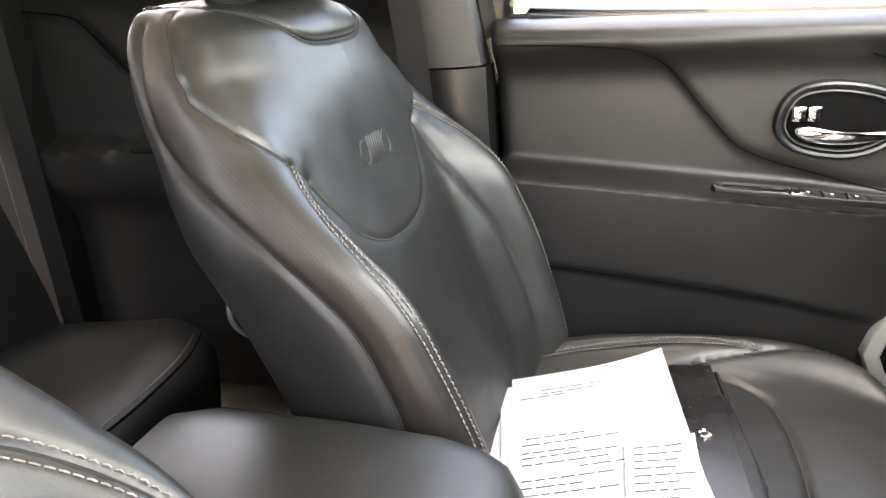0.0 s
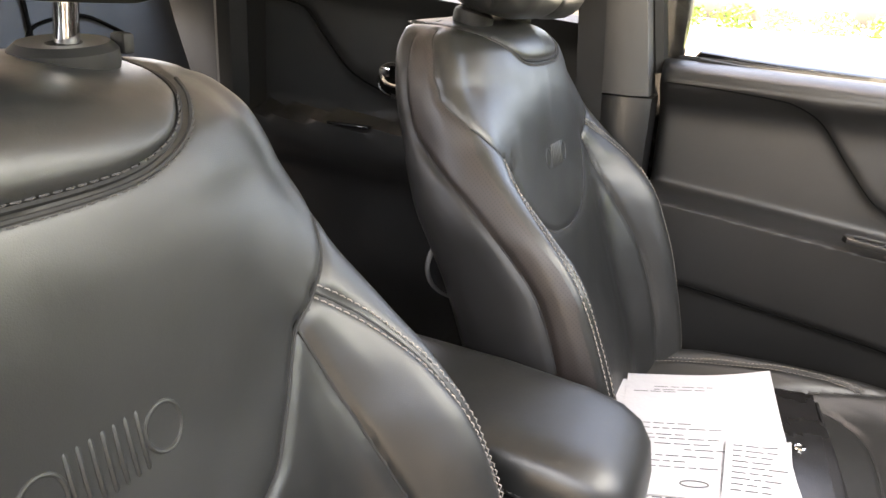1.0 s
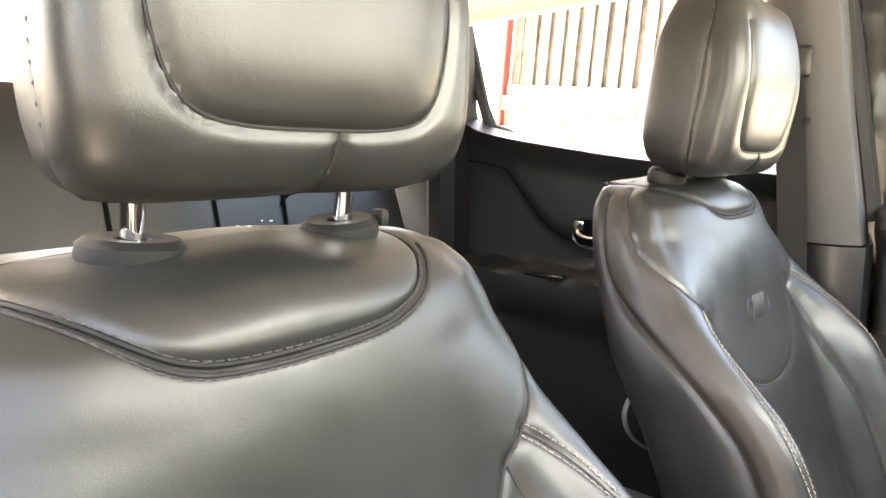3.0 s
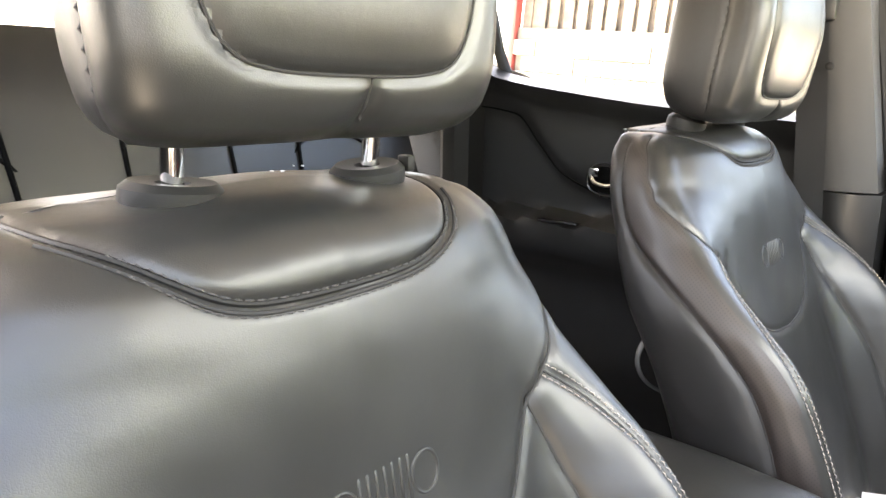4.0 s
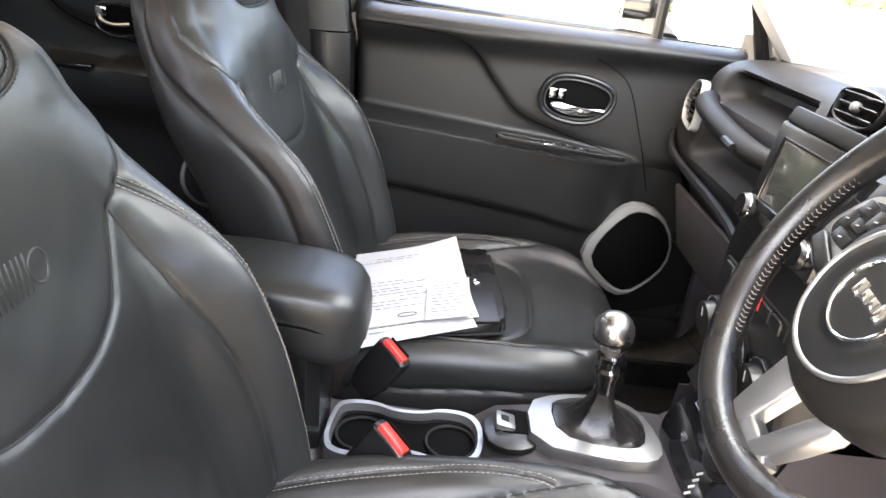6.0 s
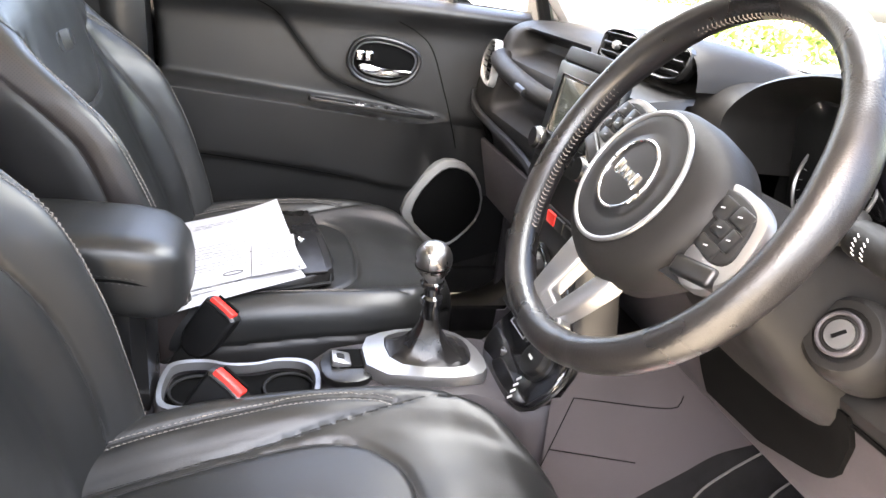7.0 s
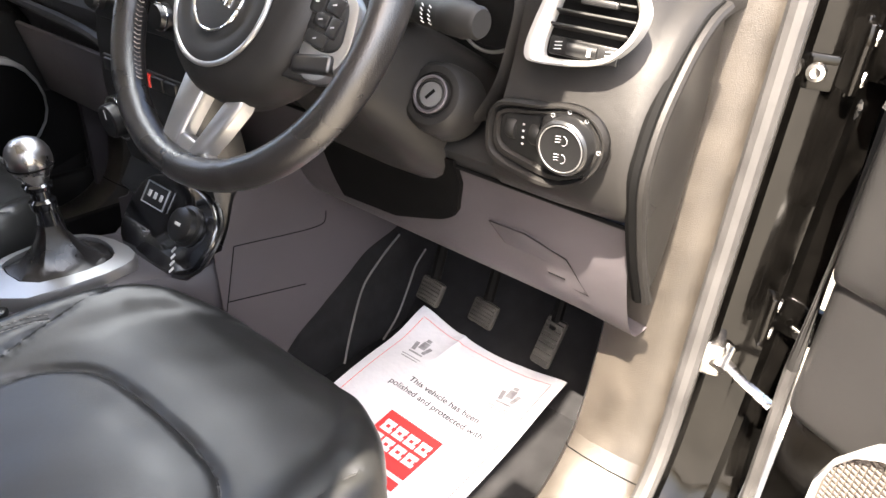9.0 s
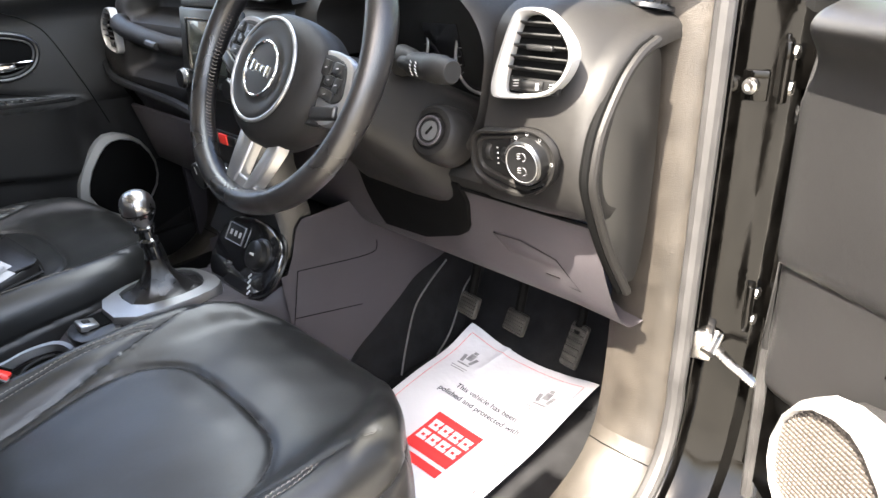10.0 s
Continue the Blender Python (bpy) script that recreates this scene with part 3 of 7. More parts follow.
def seam_line(parent, skin, curve, r=0.0012, lift=-0.0007, name="seam", material=None):
    """A thin dark thread line lying in a seam's groove."""
    pts = spline(curve, 90)
    pts, _ = skin.lay(pts, lift)
    for _ in range(3):
        pts = [pts[0]] + [(pts[i - 1] + 2 * pts[i] + pts[i + 1]) / 4 for i in range(1, len(pts) - 1)] + [pts[-1]]
    bm = bm_new()
    add_tube(bm, pts, r, 6)
    bmesh.ops.recalc_face_normals(bm, faces=bm.faces)
    part(name, bm, material or SEAM, parent)


def front_seat(label, sgn, at_y, rise=0.0, tip=0.0):
    """A leather front seat; sgn is +1 where its inner side lies towards smaller y."""
    seat = thing("front_seat", label, "car seat", "front seats", at=(0, at_y, 0.38))
    drop = Matrix.Translation((0, 0, -0.38))

    def sub(name, data, material):
        ob = panel_part(name, data, material, seat)
        ob.matrix_parent_inverse = drop
        return ob

    # backrest
    zs = list(np.linspace(0.55, 1.14, 205)) + [1.14 + 0.042 * math.sin(a) for a in np.linspace(0.05, math.pi / 2, 30)]
    loops = [[(x, y, z) for x, y in half_loop(back_half(z), 175)] for z in zs]
    end = np.array(loops[-1]).mean(0)
    loops += [[tuple(end + (np.array(q) - end) * f + np.array((0, 0, 0.0015 * (1 - f)))) for q in loops[-1]] for f in (0.8, 0.5, 0.2, 0.01)]
    skin = Skin(loops)
    shoulder = both(SHOULDER_LOW, back_point)
    inner = both(BOLSTER_IN, back_point)
    crest = both(CREST, back_point)
    top = [back_point(*q) for q in TOP_PANEL]
    sides = [[back_side_point(z, k) for z in np.linspace(0.56, 1.165, 24)] for k in (1, -1)]
    edge = [[back_point(k * 0.2195, 1.066)] + [back_edge_point(z, k) for z in np.linspace(1.084, 1.172, 9)] for k in (1, -1)]
    skin.press([*shoulder, *edge], 0.0026, 0.0045, 0.0, 0.028)
    low = [(w, z) for w, z in SHOULDER_LOW] + [(-w, z) for w, z in SHOULDER_LOW[::-1]]
    skin.press([*inner, *crest, top, *sides], 0.0038, 0.0045, 0.0030, 0.022)
    skin.wrinkle(0.0005, 26)
    shoulder_poly = low + [(-0.3, 1.3), (0.3, 1.3)]
    top_poly = TOP_PANEL + [(-0.15, 1.3), (0.15, 1.3)]
    in_w = pchip([q[1] for q in BOLSTER_IN[::-1]], [q[0] for q in BOLSTER_IN[::-1]])
    crest_w = pchip([q[1] for q in CREST[::-1]], [q[0] for q in CREST[::-1]])

    def classify(x, y, z, i, j):
        w, half = abs(y), B_HALF(z)
        mid = 0.5 * (B_FRONT(z) + B_REAR(z))
        if x < mid and w < 0.86 * half and z < 1.170:
            return "back_panel"
        if in_poly(y, z, top_poly) and (z > 1.170 or x > mid):
            return "top_panel"
        if z > 1.066:
            if w < 0.9 * half or x > EDGE_X(z) or z > 1.173:
                return "shoulder_panel"
            return ("perforated_panel" if x > SIDE_SEAM(z) else "side_panel") + ("_" if y > 0 else "")
        if x > mid - 0.02 and in_poly(y, z, shoulder_poly) and w < 0.955 * half:
            return "shoulder_panel"
        if x < SIDE_SEAM(z) and w > 0.9 * half:
            return "side_panel_" if y > 0 else "side_panel"
        if w > 0.962 * half:
            return ("perforated_panel" if z > 0.80 else "lower_gusset") + ("_" if y > 0 else "")
        if w > in_w(z):
            return "bolster_" if y > 0 else "bolster"
        return "centre_panel" if x > mid else "back_panel"

    mats = {"perforated_panel": PERF, "lower_gusset": GUSSET, "side_panel": LEATHER_SIDE, "back_panel": LEATHER_SIDE}
    cut = skin.panels(classify)
    back = sub("backrest", cut.pop("back_panel"), LEATHER_SIDE)
    back.matrix_basis = Matrix.Translation((-0.345, 0, 1.08 + rise)) @ Matrix.Rotation(radians(tip), 4, "Y") @ Matrix.Translation((0.345, 0, -1.08))
    for k, data in cut.items():
        k = k.rstrip("_")
        panel_part(k, data, mats.get(k, LEATHER), back, "brown-black perforated leather strip" if k == "perforated_panel" else "")
    for c in crest:
        seam_stitch(back, skin, c, (1, 0, 0))
    for c in shoulder:
        seam_line(back, skin, c, 0.0019, -0.0004)
    for c in (*inner, *crest, *sides, *edge):
        seam_line(back, skin, c)
    # piping set darker than its leather, for the shaded lines beside it
    seam_line(back, skin, top, 0.0019, 0.0004, "piping", MATT)
    low_top = [back_point(w * 1.025, z - 0.0048) for w, z in TOP_PANEL[1:-1]]
    seam_line(back, skin, low_top, 0.0015, 0.0)
    seam_stitch(back, skin, [back_point(w * 1.01, z - 0.0022) for w, z in TOP_PANEL[2:-2]], (1, 0, 0), material=THREAD_DARK, r=0.0006)
    grille_emblem(back, skin, 0.008, 1.003)
    # the top falls off towards the shoulders
    for ob in (back, *back.children):
        co = np.empty(len(ob.data.vertices) * 3)
        ob.data.vertices.foreach_get("co", co)
        co = co.reshape(-1, 3)
        co[:, 2] -= 0.006 * (1 - np.exp(-(co[:, 1] / 0.06) ** 2)) * np.clip((co[:, 2] - 1.12) / 0.06, 0, 1)
        ob.data.vertices.foreach_set("co", co.ravel())
    # cushion
    xs = list(np.linspace(-0.30, 0.29, 150)) + [0.29 + 0.083 * math.sin(a) for a in np.linspace(0.05, math.pi / 2, 34)]
    skin = Skin([[(x, y, z) for z, y in half_loop(cushion_half(x), 160)] for x in xs])
    ins = [cushion_point(*q) for q in INSERT_U] + [cushion_point(q[0], -q[1]) for q in INSERT_U[-2::-1]]
    seams, stitch = both(C_SEAM_IN, cushion_point), both(C_STITCH, cushion_point)
    rim = [[(x, k * C_HALF(x) * 0.998, C_TOP(x) - 0.032) for x in np.linspace(-0.28, 0.355, 30)] for k in (1, -1)]
    front = [(0.345, w, cushion_point(0.345, w)[2]) for w in np.linspace(-0.17, 0.17, 12)]
    skin.press([ins, *seams, *stitch, *rim], 0.0045, 0.0045, 0.004, 0.032)
    skin.wrinkle(0.0009, 24)
    ins_poly = INSERT_U + [(x, -w) for x, w in INSERT_U[::-1]]
    seam_w = pchip([q[0] for q in C_SEAM_IN[::-1]], [q[1] for q in C_SEAM_IN[::-1]])

    def classify_c(x, y, z, i, j):
        t = C_TOP(x)
        if z < t - 0.032:
            return "side_skirt"
        if x < 0.181 and in_poly(x, y, ins_poly):
            return "insert"
        if abs(y) > seam_w(x) and x < 0.30:
            return "bolster_" if y > 0 else "bolster"
        return "thigh_panel"

    cut = skin.panels(classify_c)
    cushion = sub("seat_cushion", cut.pop("side_skirt"), LEATHER_SIDE)
    for k, data in cut.items():
        k = k.rstrip("_")
        panel_part(k, data, LEATHER_SIDE if k == "side_skirt" else LEATHER, cushion)
    for c in stitch:
        seam_stitch(cushion, skin, c, (0, 0, 1))
    for c in (ins, *seams, *stitch, *rim):
        seam_line(cushion, skin, c)
    # headrest
    zs = [1.214, 1.2165, 1.220, 1.226] + list(np.linspace(1.233, 1.41, 62)) + [1.41 + 0.03 * math.sin(a) for a in np.linspace(0.08, math.pi / 2, 14)]
    rows = [[(x, y, z) for x, y in half_loop(head_half(z), 80)] for z in zs]
    mid_low = np.array(rows[0]).mean(0)
    rows = [[tuple(mid_low + (np.array(q) - mid_low) * f) for q in rows[0]] for f in (0.02, 0.5)] + rows
    mid_top = np.array(rows[-1]).mean(0)
    rows = rows + [[tuple(mid_top + (np.array(q) - mid_top) * f + np.array((0, 0, 0.003 * (1 - f)))) for q in rows[-1]] for f in (0.6, 0.3, 0.02)]
    skin = Skin(rows)
    u = [(0.098, 1.40), (0.100, 1.33), (0.094, 1.283), (0.079, 1.256), (0.05, 1.2475), (0.0, 1.246)]
    pad = [head_point(*q) for q in u] + [head_point(-w, z) for w, z in u[-2::-1]]
    mid_seam = [head_point(0.012, z) for z in (1.246, 1.237, 1.229, 1.222)]
    sides = [[(0.5 * (H_FRONT(z) + H_REAR(z)) + 0.012, k * 0.94 * H_HALF(z), z) for z in np.linspace(1.226, 1.42, 14)] for k in (1, -1)]
    skin.press([pad, mid_seam, *sides], 0.0035, 0.004, 0.004, 0.02)
    pad_poly = u + [(-w, z) for w, z in u[::-1]]

    def classify_h(x, y, z, i, j):
        if x > -0.38 and in_poly(y, z, pad_poly):
            return "pad"
        if x < 0.5 * (H_FRONT(z) + H_REAR(z)) + 0.012:
            return "rear_cover"
        return "front_cover"

    cut = skin.panels(classify_h)
    head = sub("headrest", cut.pop("rear_cover"), LEATHER_SIDE)
    head.matrix_basis = Matrix.Translation((-0.405 + 0.4 * rise, 0.010 - rise, 1.205)) @ Matrix.Rotation(radians(380 * rise), 4, "Y") @ Matrix.Translation((0.405, 0, -1.205))
    for k, data in cut.items():
        panel_part(k, data, LEATHER_SIDE if k == "rear_cover" else LEATHER, head)
    for c in (pad, mid_seam):
        seam_line(head, skin, c, 0.0010, 0.0)
    for c in sides:
        bm = bm_new()
        on = spline(c, 60)
        _, nor = skin.snap(on)
        add_stitches(bm, [q - n * 0.001 for q, n in zip(on, nor)], nor, 0.006, 0.003, 0.0009)
        part("stitching", bm, THREAD_DARK, head)
    for k in (-1, 1):
        y = 0.005 + 0.075 * k
        part("post", tube([(-0.414, y, 1.17), (-0.405, y, 1.245)], 0.0065, 16), CHROME, head, "chrome headrest post")
        g = spin([(0.001, 0.0), (0.0275, -0.004), (0.029, 0.004), (0.0285, 0.0105), (0.024, 0.0145), (0.010, 0.0135), (0.0085, 0.011), (0.001, 0.011)], sides=28)
        bmesh.ops.scale(g, vec=(0.85, 1.05, 1), verts=g.verts)
        place(g, pose(-0.414 - 0.1 * rise, y, 1.1735 + 0.9 * rise, k * 5, 4, 0))
        part("post_guide", g, MATT, head, "black plastic post collar")
    part("release_button", rbox(0.012, 0.008, 0.012, pose(-0.402, 0.108, 1.187 + 0.9 * rise), 0.002), MATT, head)
    # base
    bm = bm_new()
    rows = []
    for x, hw, zl, zt in ((-0.27, 0.235, 0.40, 0.55), (-0.1, 0.262, 0.39, 0.575), (0.08, 0.272, 0.39, 0.575), (0.2, 0.268, 0.40, 0.57), (0.265, 0.235, 0.43, 0.565), (0.300, 0.195, 0.45, 0.56), (0.328, 0.145, 0.47, 0.55)):
        rows.append([(x, -hw, zl), (x, -hw - 0.006, (zl + zt) / 2), (x, -hw, zt), (x, 0, zt), (x, hw, zt), (x, hw + 0.006, (zl + zt) / 2), (x, hw, zl), (x, 0, zl)])
    base = part("base_shell", loft(rows, True, True), SMOOTH, seat, "black plastic seat base shell")
    base.matrix_parent_inverse = drop
    out = -1 if at_y < 0 else 1
    if at_y < 0:
        sw = part("seat_switch", rbox(0.046, 0.006, 0.034, pose(0.316, out * 0.176, 0.525, 0, 0, 60), 0.0015), GLOSS, base, "gloss black lumbar switch with white mark")
        part("symbol", rbox(0.016, 0.0012, 0.003, pose(0.3188, out * 0.1776, 0.521, 0, 25, 60), 0), WHITE, sw)
    for k in (-1, 1):
        rail = part("seat_rail", rbox(0.56, 0.03, 0.03, pose(0, k * 0.17, 0.385), 0.003), STEEL, seat)
        rail.matrix_parent_inverse = drop
    pod = part("recliner_cover", prism(smooth_poly([(-0.12, -0.03), (0.1, -0.05), (0.14, 0.0), (0.06, 0.07), (-0.04, 0.09), (-0.13, 0.05)], 2), 0.02, axes((-0.23, out * 0.255, 0.57), (1, 0, 0), (0, 0, 1)) if out < 0 else axes((-0.23, out * 0.275, 0.57), (1, 0, 0), (0, 0, 1)), 0.006), SMOOTH, seat)
    pod.matrix_parent_inverse = drop
    return seat


front_seat("black leather driver's seat with stitched bolsters, empty, beside the open door", 1, -0.360)
for x, w, z, turn in ((-0.398, -0.003, 1.1905, 20), (-0.394, 0.002, 1.1905, 70), (-0.410, 0.022, 1.191, -30), (-0.406, 0.026, 1.191, 10)):
    solo("lint_speck", rbox(0.0028, 0.0010, 0.0007, pose(x, -0.36 + w, z, 0, 0, turn), 0.0004, 1), PAPER, "white speck of lint on the seat top", "lint")
front_seat("black leather passenger seat holding loose papers and a wallet", -1, 0.372, 0.024, -3.2)


# ---- the car's shell ----
def sweep_xz(path, ys, name, material, label, category):
    """A strip: the (x, z) path drawn across the given y stations."""
    rows = [[(x, y, z) for x, z in path] for y in ys]
    return solo(name, loft(rows), material, label, category, "structure")


floor_path = [(-2.0, 0.62), (-1.25, 0.60), (-1.15, 0.36), (0.60, 0.355), (0.74, 0.375), (0.86, 0.46), (0.98, 0.66), (1.02, 0.95)]
rows = []
for y in np.linspace(-0.66, 0.66, 45):
    hump = 0.15 * math.exp(-((y / 0.11) ** 4))
    rows.append([(x, y, max(z, 0.36 + hump) if x > -1.2 else z) for x, z in [(q.x, q.y) for q in spline([(a, b, 0) for a, b in floor_path], 60)]])
solo("floor", loft(rows), CARPET, "black carpeted car floor with a raised centre tunnel", "car floor", "structure")
# near-black bulkhead: the footwell's deep shade is put into its colour
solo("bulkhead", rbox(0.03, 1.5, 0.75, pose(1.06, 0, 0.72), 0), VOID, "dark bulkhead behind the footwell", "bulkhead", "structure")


for side, nm in ((-1, "1"), (1, "2")):
    solo("rear_sill_" + nm, rbox(0.86, 0.14, 0.20, pose(-0.76, side * 0.70, 0.36), 0.02), SILL, "dusty grey plastic sill trim below the rear door", "door sill", "structure")


def opening_path(n=70):
    """The front door opening's lower edge: down the front pillar and along the sill."""
    return [(q.x, q.z) for q in spline([(0.672, 0, 1.12), (0.668, 0, 0.95), (0.662, 0, 0.75), (0.655, 0, 0.60), (0.628, 0, 0.475), (0.55, 0, 0.415), (0.40, 0, 0.398), (0.0, 0, 0.395), (-0.40, 0, 0.395)], n)]


def sill_side(side):
    path = opening_path()
    # moulded inner trim
    sect = [(0.600, -0.075), (0.607, -0.03), (0.618, -0.004), (0.645, 0.006), (0.690, 0.004), (0.715, -0.004), (0.727, -0.014)]
    rows = []
    for i, (x, z) in enumerate(path):
        a, b = path[max(i - 1, 0)], path[min(i + 1, len(path) - 1)]
        t = Vector((b[0] - a[0], b[1] - a[1])).normalized()
        nrm = Vector((t.y, -t.x))
        rows.append([(x + nrm.x * h, -y, z + nrm.y * h) for y, h in sect])
    # the trim's normal leans into the opening
    cut = 27
    pil = thing("pillar_trim_1" if side < 0 else "pillar_trim_2", "grey grained plastic front pillar trim above the sill", "pillar trim", kind="structure")
    part("moulding", mirror_y(loft(rows[:cut]), -side), SILL, pil)
    sil = thing("sill_1" if side < 0 else "sill_2", "dusty grey plastic sill trim along the door opening", "door sill", kind="structure")
    part("moulding", mirror_y(loft(rows[cut - 1:]), -side), SILL, sil)
    part("joint", mirror_y(tube([Vector(q) for q in rows[cut]], 0.0012, 5), -side), VOID, sil)
    # rubber seal
    pts = [(x - 0.006 if z > 0.6 else x, -0.738, z + (0 if z > 0.5 else 0.004)) for x, z in path]
    solo("door_seal_1" if side < 0 else "door_seal_2", mirror_y(tube(pts, 0.0125, 10, up=(0, 1, 0)), -side), RUBBER, "grey rubber door seal round the opening", "door seal", "structure")
    # painted jamb outside the seal
    sect = [(0.735, -0.012), (0.748, -0.016), (0.752, -0.036), (0.770, -0.040), (0.782, -0.050), (0.800, -0.056), (0.806, -0.085), (0.835, -0.095), (0.842, -0.16)]
    rows = []
    for i, (x, z) in enumerate(path):
        a, b = path[max(i - 1, 0)], path[min(i + 1, len(path) - 1)]
        t = Vector((b[0] - a[0], b[1] - a[1])).normalized()
        nrm = Vector((t.y, -t.x))
        rows.append([(x + nrm.x * h, -y, z + nrm.y * h) for y, h in sect])
    jamb = thing("door_jamb_1" if side < 0 else "door_jamb_2", "glossy black painted door jamb with dirt specks", "door jamb", kind="structure")
    part("painted_panel", mirror_y(loft(rows), -side), PAINT, jamb)
    return jamb


jamb = sill_side(-1)
sill_side(1)


# front pillars, roof, windscreen
def pillar(pts, w, d, name, material, label, side):
    rows = []
    for (x, y, z), k in pts:
        rows.append([(x + a * w * k, side * (y + b * d), z) for a, b in ((-0.5, -0.4), (-0.2, -0.62), (0.2, -0.62), (0.5, -0.4), (0.5, 0.5), (-0.5, 0.5))])
    return solo(name, loft(rows, True, True), material, label, "car pillar", "structure")


for side, nm in ((-1, "1"), (1, "2")):
    pillar([((0.80, 0.69, 1.06), 1.0), ((0.70, 0.67, 1.17), 1.0), ((0.45, 0.60, 1.42), 0.9), ((0.30, 0.56, 1.57), 0.9)], 0.15, 0.07, "windscreen_pillar_" + nm, LINER, "pale cloth-grey windscreen pillar trim", side)
    pillar([((-0.30, 0.715, 0.38), 1.7), ((-0.29, 0.71, 0.70), 1.3), ((-0.287, 0.705, 1.085), 1.12)], 0.10, 0.09, "middle_pillar_" + nm, SMOOTH, "dark grey plastic door pillar between the doors", side)
    pillar([((-0.292, 0.70, 1.088), 1.0), ((-0.32, 0.665, 1.3), 0.95), ((-0.35, 0.60, 1.58), 0.9)], 0.11, 0.08, "middle_pillar_upper_" + nm, PILLAR, "dark grey upper door pillar trim", side)
    pillar([((-1.13, 0.70, 0.40), 1.0), ((-1.12, 0.69, 1.25), 1.0), ((-1.08, 0.60, 1.58), 1.0)], 0.09, 0.10, "rear_pillar_" + nm, MATT, "dark trimmed rear door pillar", side)
    solo("rear_side_wall_" + nm, rbox(1.0, 0.10, 1.0, pose(-1.66, side * 0.70, 0.85), 0.01), CARD, "dark trimmed boot side wall", "side wall", "structure")
for side, nm in ((-1, "1"), (1, "2")):
    solo("pillar_body_" + nm, rbox(0.17, 0.05, 1.25, pose(-0.285, side * 0.775, 0.98, side * 6, 0, 0), 0.01), PAINT, "black painted door pillar body", "car pillar", "structure")
roof_rows = []
for x, z in ((0.32, 1.565), (0.1, 1.60), (-0.5, 1.62), (-1.2, 1.60), (-1.9, 1.56)):
    roof_rows.append([(x, y, z - 0.05 * abs(y / 0.6) ** 3) for y in np.linspace(-0.60, 0.60, 25)])
solo("ceiling", loft(roof_rows), LINER, "pale cloth headliner", "headliner", "structure")
solo("roof_skin", loft([[(q[0] * 1.02, q[1] * 1.09, q[2] + 0.035) for q in r] for r in roof_rows]), PAINT, "black painted car roof", "car roof", "structure")
for side, nm in ((-1, "1"), (1, "2")):
    solo("roof_rail_" + nm, tube([(x, side * 0.615, z - 0.05) for x, z in ((0.34, 1.555), (0.1, 1.59), (-0.5, 1.61), (-1.2, 1.59), (-1.9, 1.55))], 0.045, 10), LINER, "pale trimmed roof side rail", "roof rail", "structure")
for side, nm, kx in ((-1, "1", 0.885), (1, "2", 0.85)):
    solo("kick_panel_" + nm, rbox(1.5 - kx * 2 + 0.7, 0.02, 0.76, pose(kx, side * 0.680, 0.70), 0.004), LOWER, "dark plastic footwell side panel", "kick panel", "structure")
# added dark piece that hides the bright sill under the passenger door
solo("sill_carpet", rbox(0.72, 0.02, 0.20, pose(0.60, 0.592, 0.325), 0.008), CARPET, "black carpet turned up the footwell side", "carpet", "structure")
solo("tailgate", rbox(0.06, 1.3, 0.75, pose(-2.05, 0, 0.75), 0.01), CARD, "dark trimmed tailgate", "tailgate", "structure")
ws = bm_new()
add_loft(ws, [[(0.92 - 0.02 * (y / 0.6) ** 2, y, 1.095 - 0.03 * abs(y / 0.6) ** 2) for y in np.linspace(-0.66, 0.66, 13)], [(0.62, y * 0.92, 1.33) for y in np.linspace(-0.66, 0.66, 13)], [(0.32, y * 0.86, 1.555) for y in np.linspace(-0.66, 0.66, 13)]])
w = solo("windscreen", ws, GLASS, "clear windscreen glass", "windscreen", "structure")
w.visible_shadow = False
solo("scuttle", tube([(0.93 - 0.02 * (y / 0.6) ** 2, y, 1.092 - 0.03 * abs(y / 0.6) ** 2) for y in np.linspace(-0.66, 0.66, 25)], 0.012, 8), MATT, "black band along the windscreen's foot", "windscreen trim", "structure")
bn = bm_new()
add_loft(bn, [[(x, y, z - 0.05 * abs(y / 0.75) ** 4) for y in np.linspace(-0.78, 0.78, 17)] for x, z in ((1.0, 0.93), (1.2, 0.88), (1.6, 0.80), (1.85, 0.72), (1.95, 0.64), (1.97, 0.40))])
solo("bonnet", bn, PAINT, "glossy black bonnet", "bonnet", "structure")
for side, nm in ((-1, "1"), (1, "2")):
    solo("front_wing_" + nm, rbox(1.2, 0.04, 0.52, pose(1.38, side * 0.82, 0.64), 0.015), PAINT, "black painted front wing", "car wing", "structure")

# added dark strip against a bright leak between door edge and pillar
for side, nm in ((1, "2"),):
    solo("jamb_return_" + nm, rbox(0.10, 0.014, 0.80, pose(0.648, 0.752, 0.76), 0.003), RUBBER, "dark sealed edge of the closed door's jamb", "door jamb", "structure")


# ---- doors ----
def door_outline():
    return [(0.63, 0.44), (0.645, 0.70), (0.65, 1.02), (0.60, 1.11), (0.40, 1.135), (0.0, 1.148), (-0.215, 1.165), (-0.205, 0.9), (-0.19, 0.60), (-0.17, 0.44)]


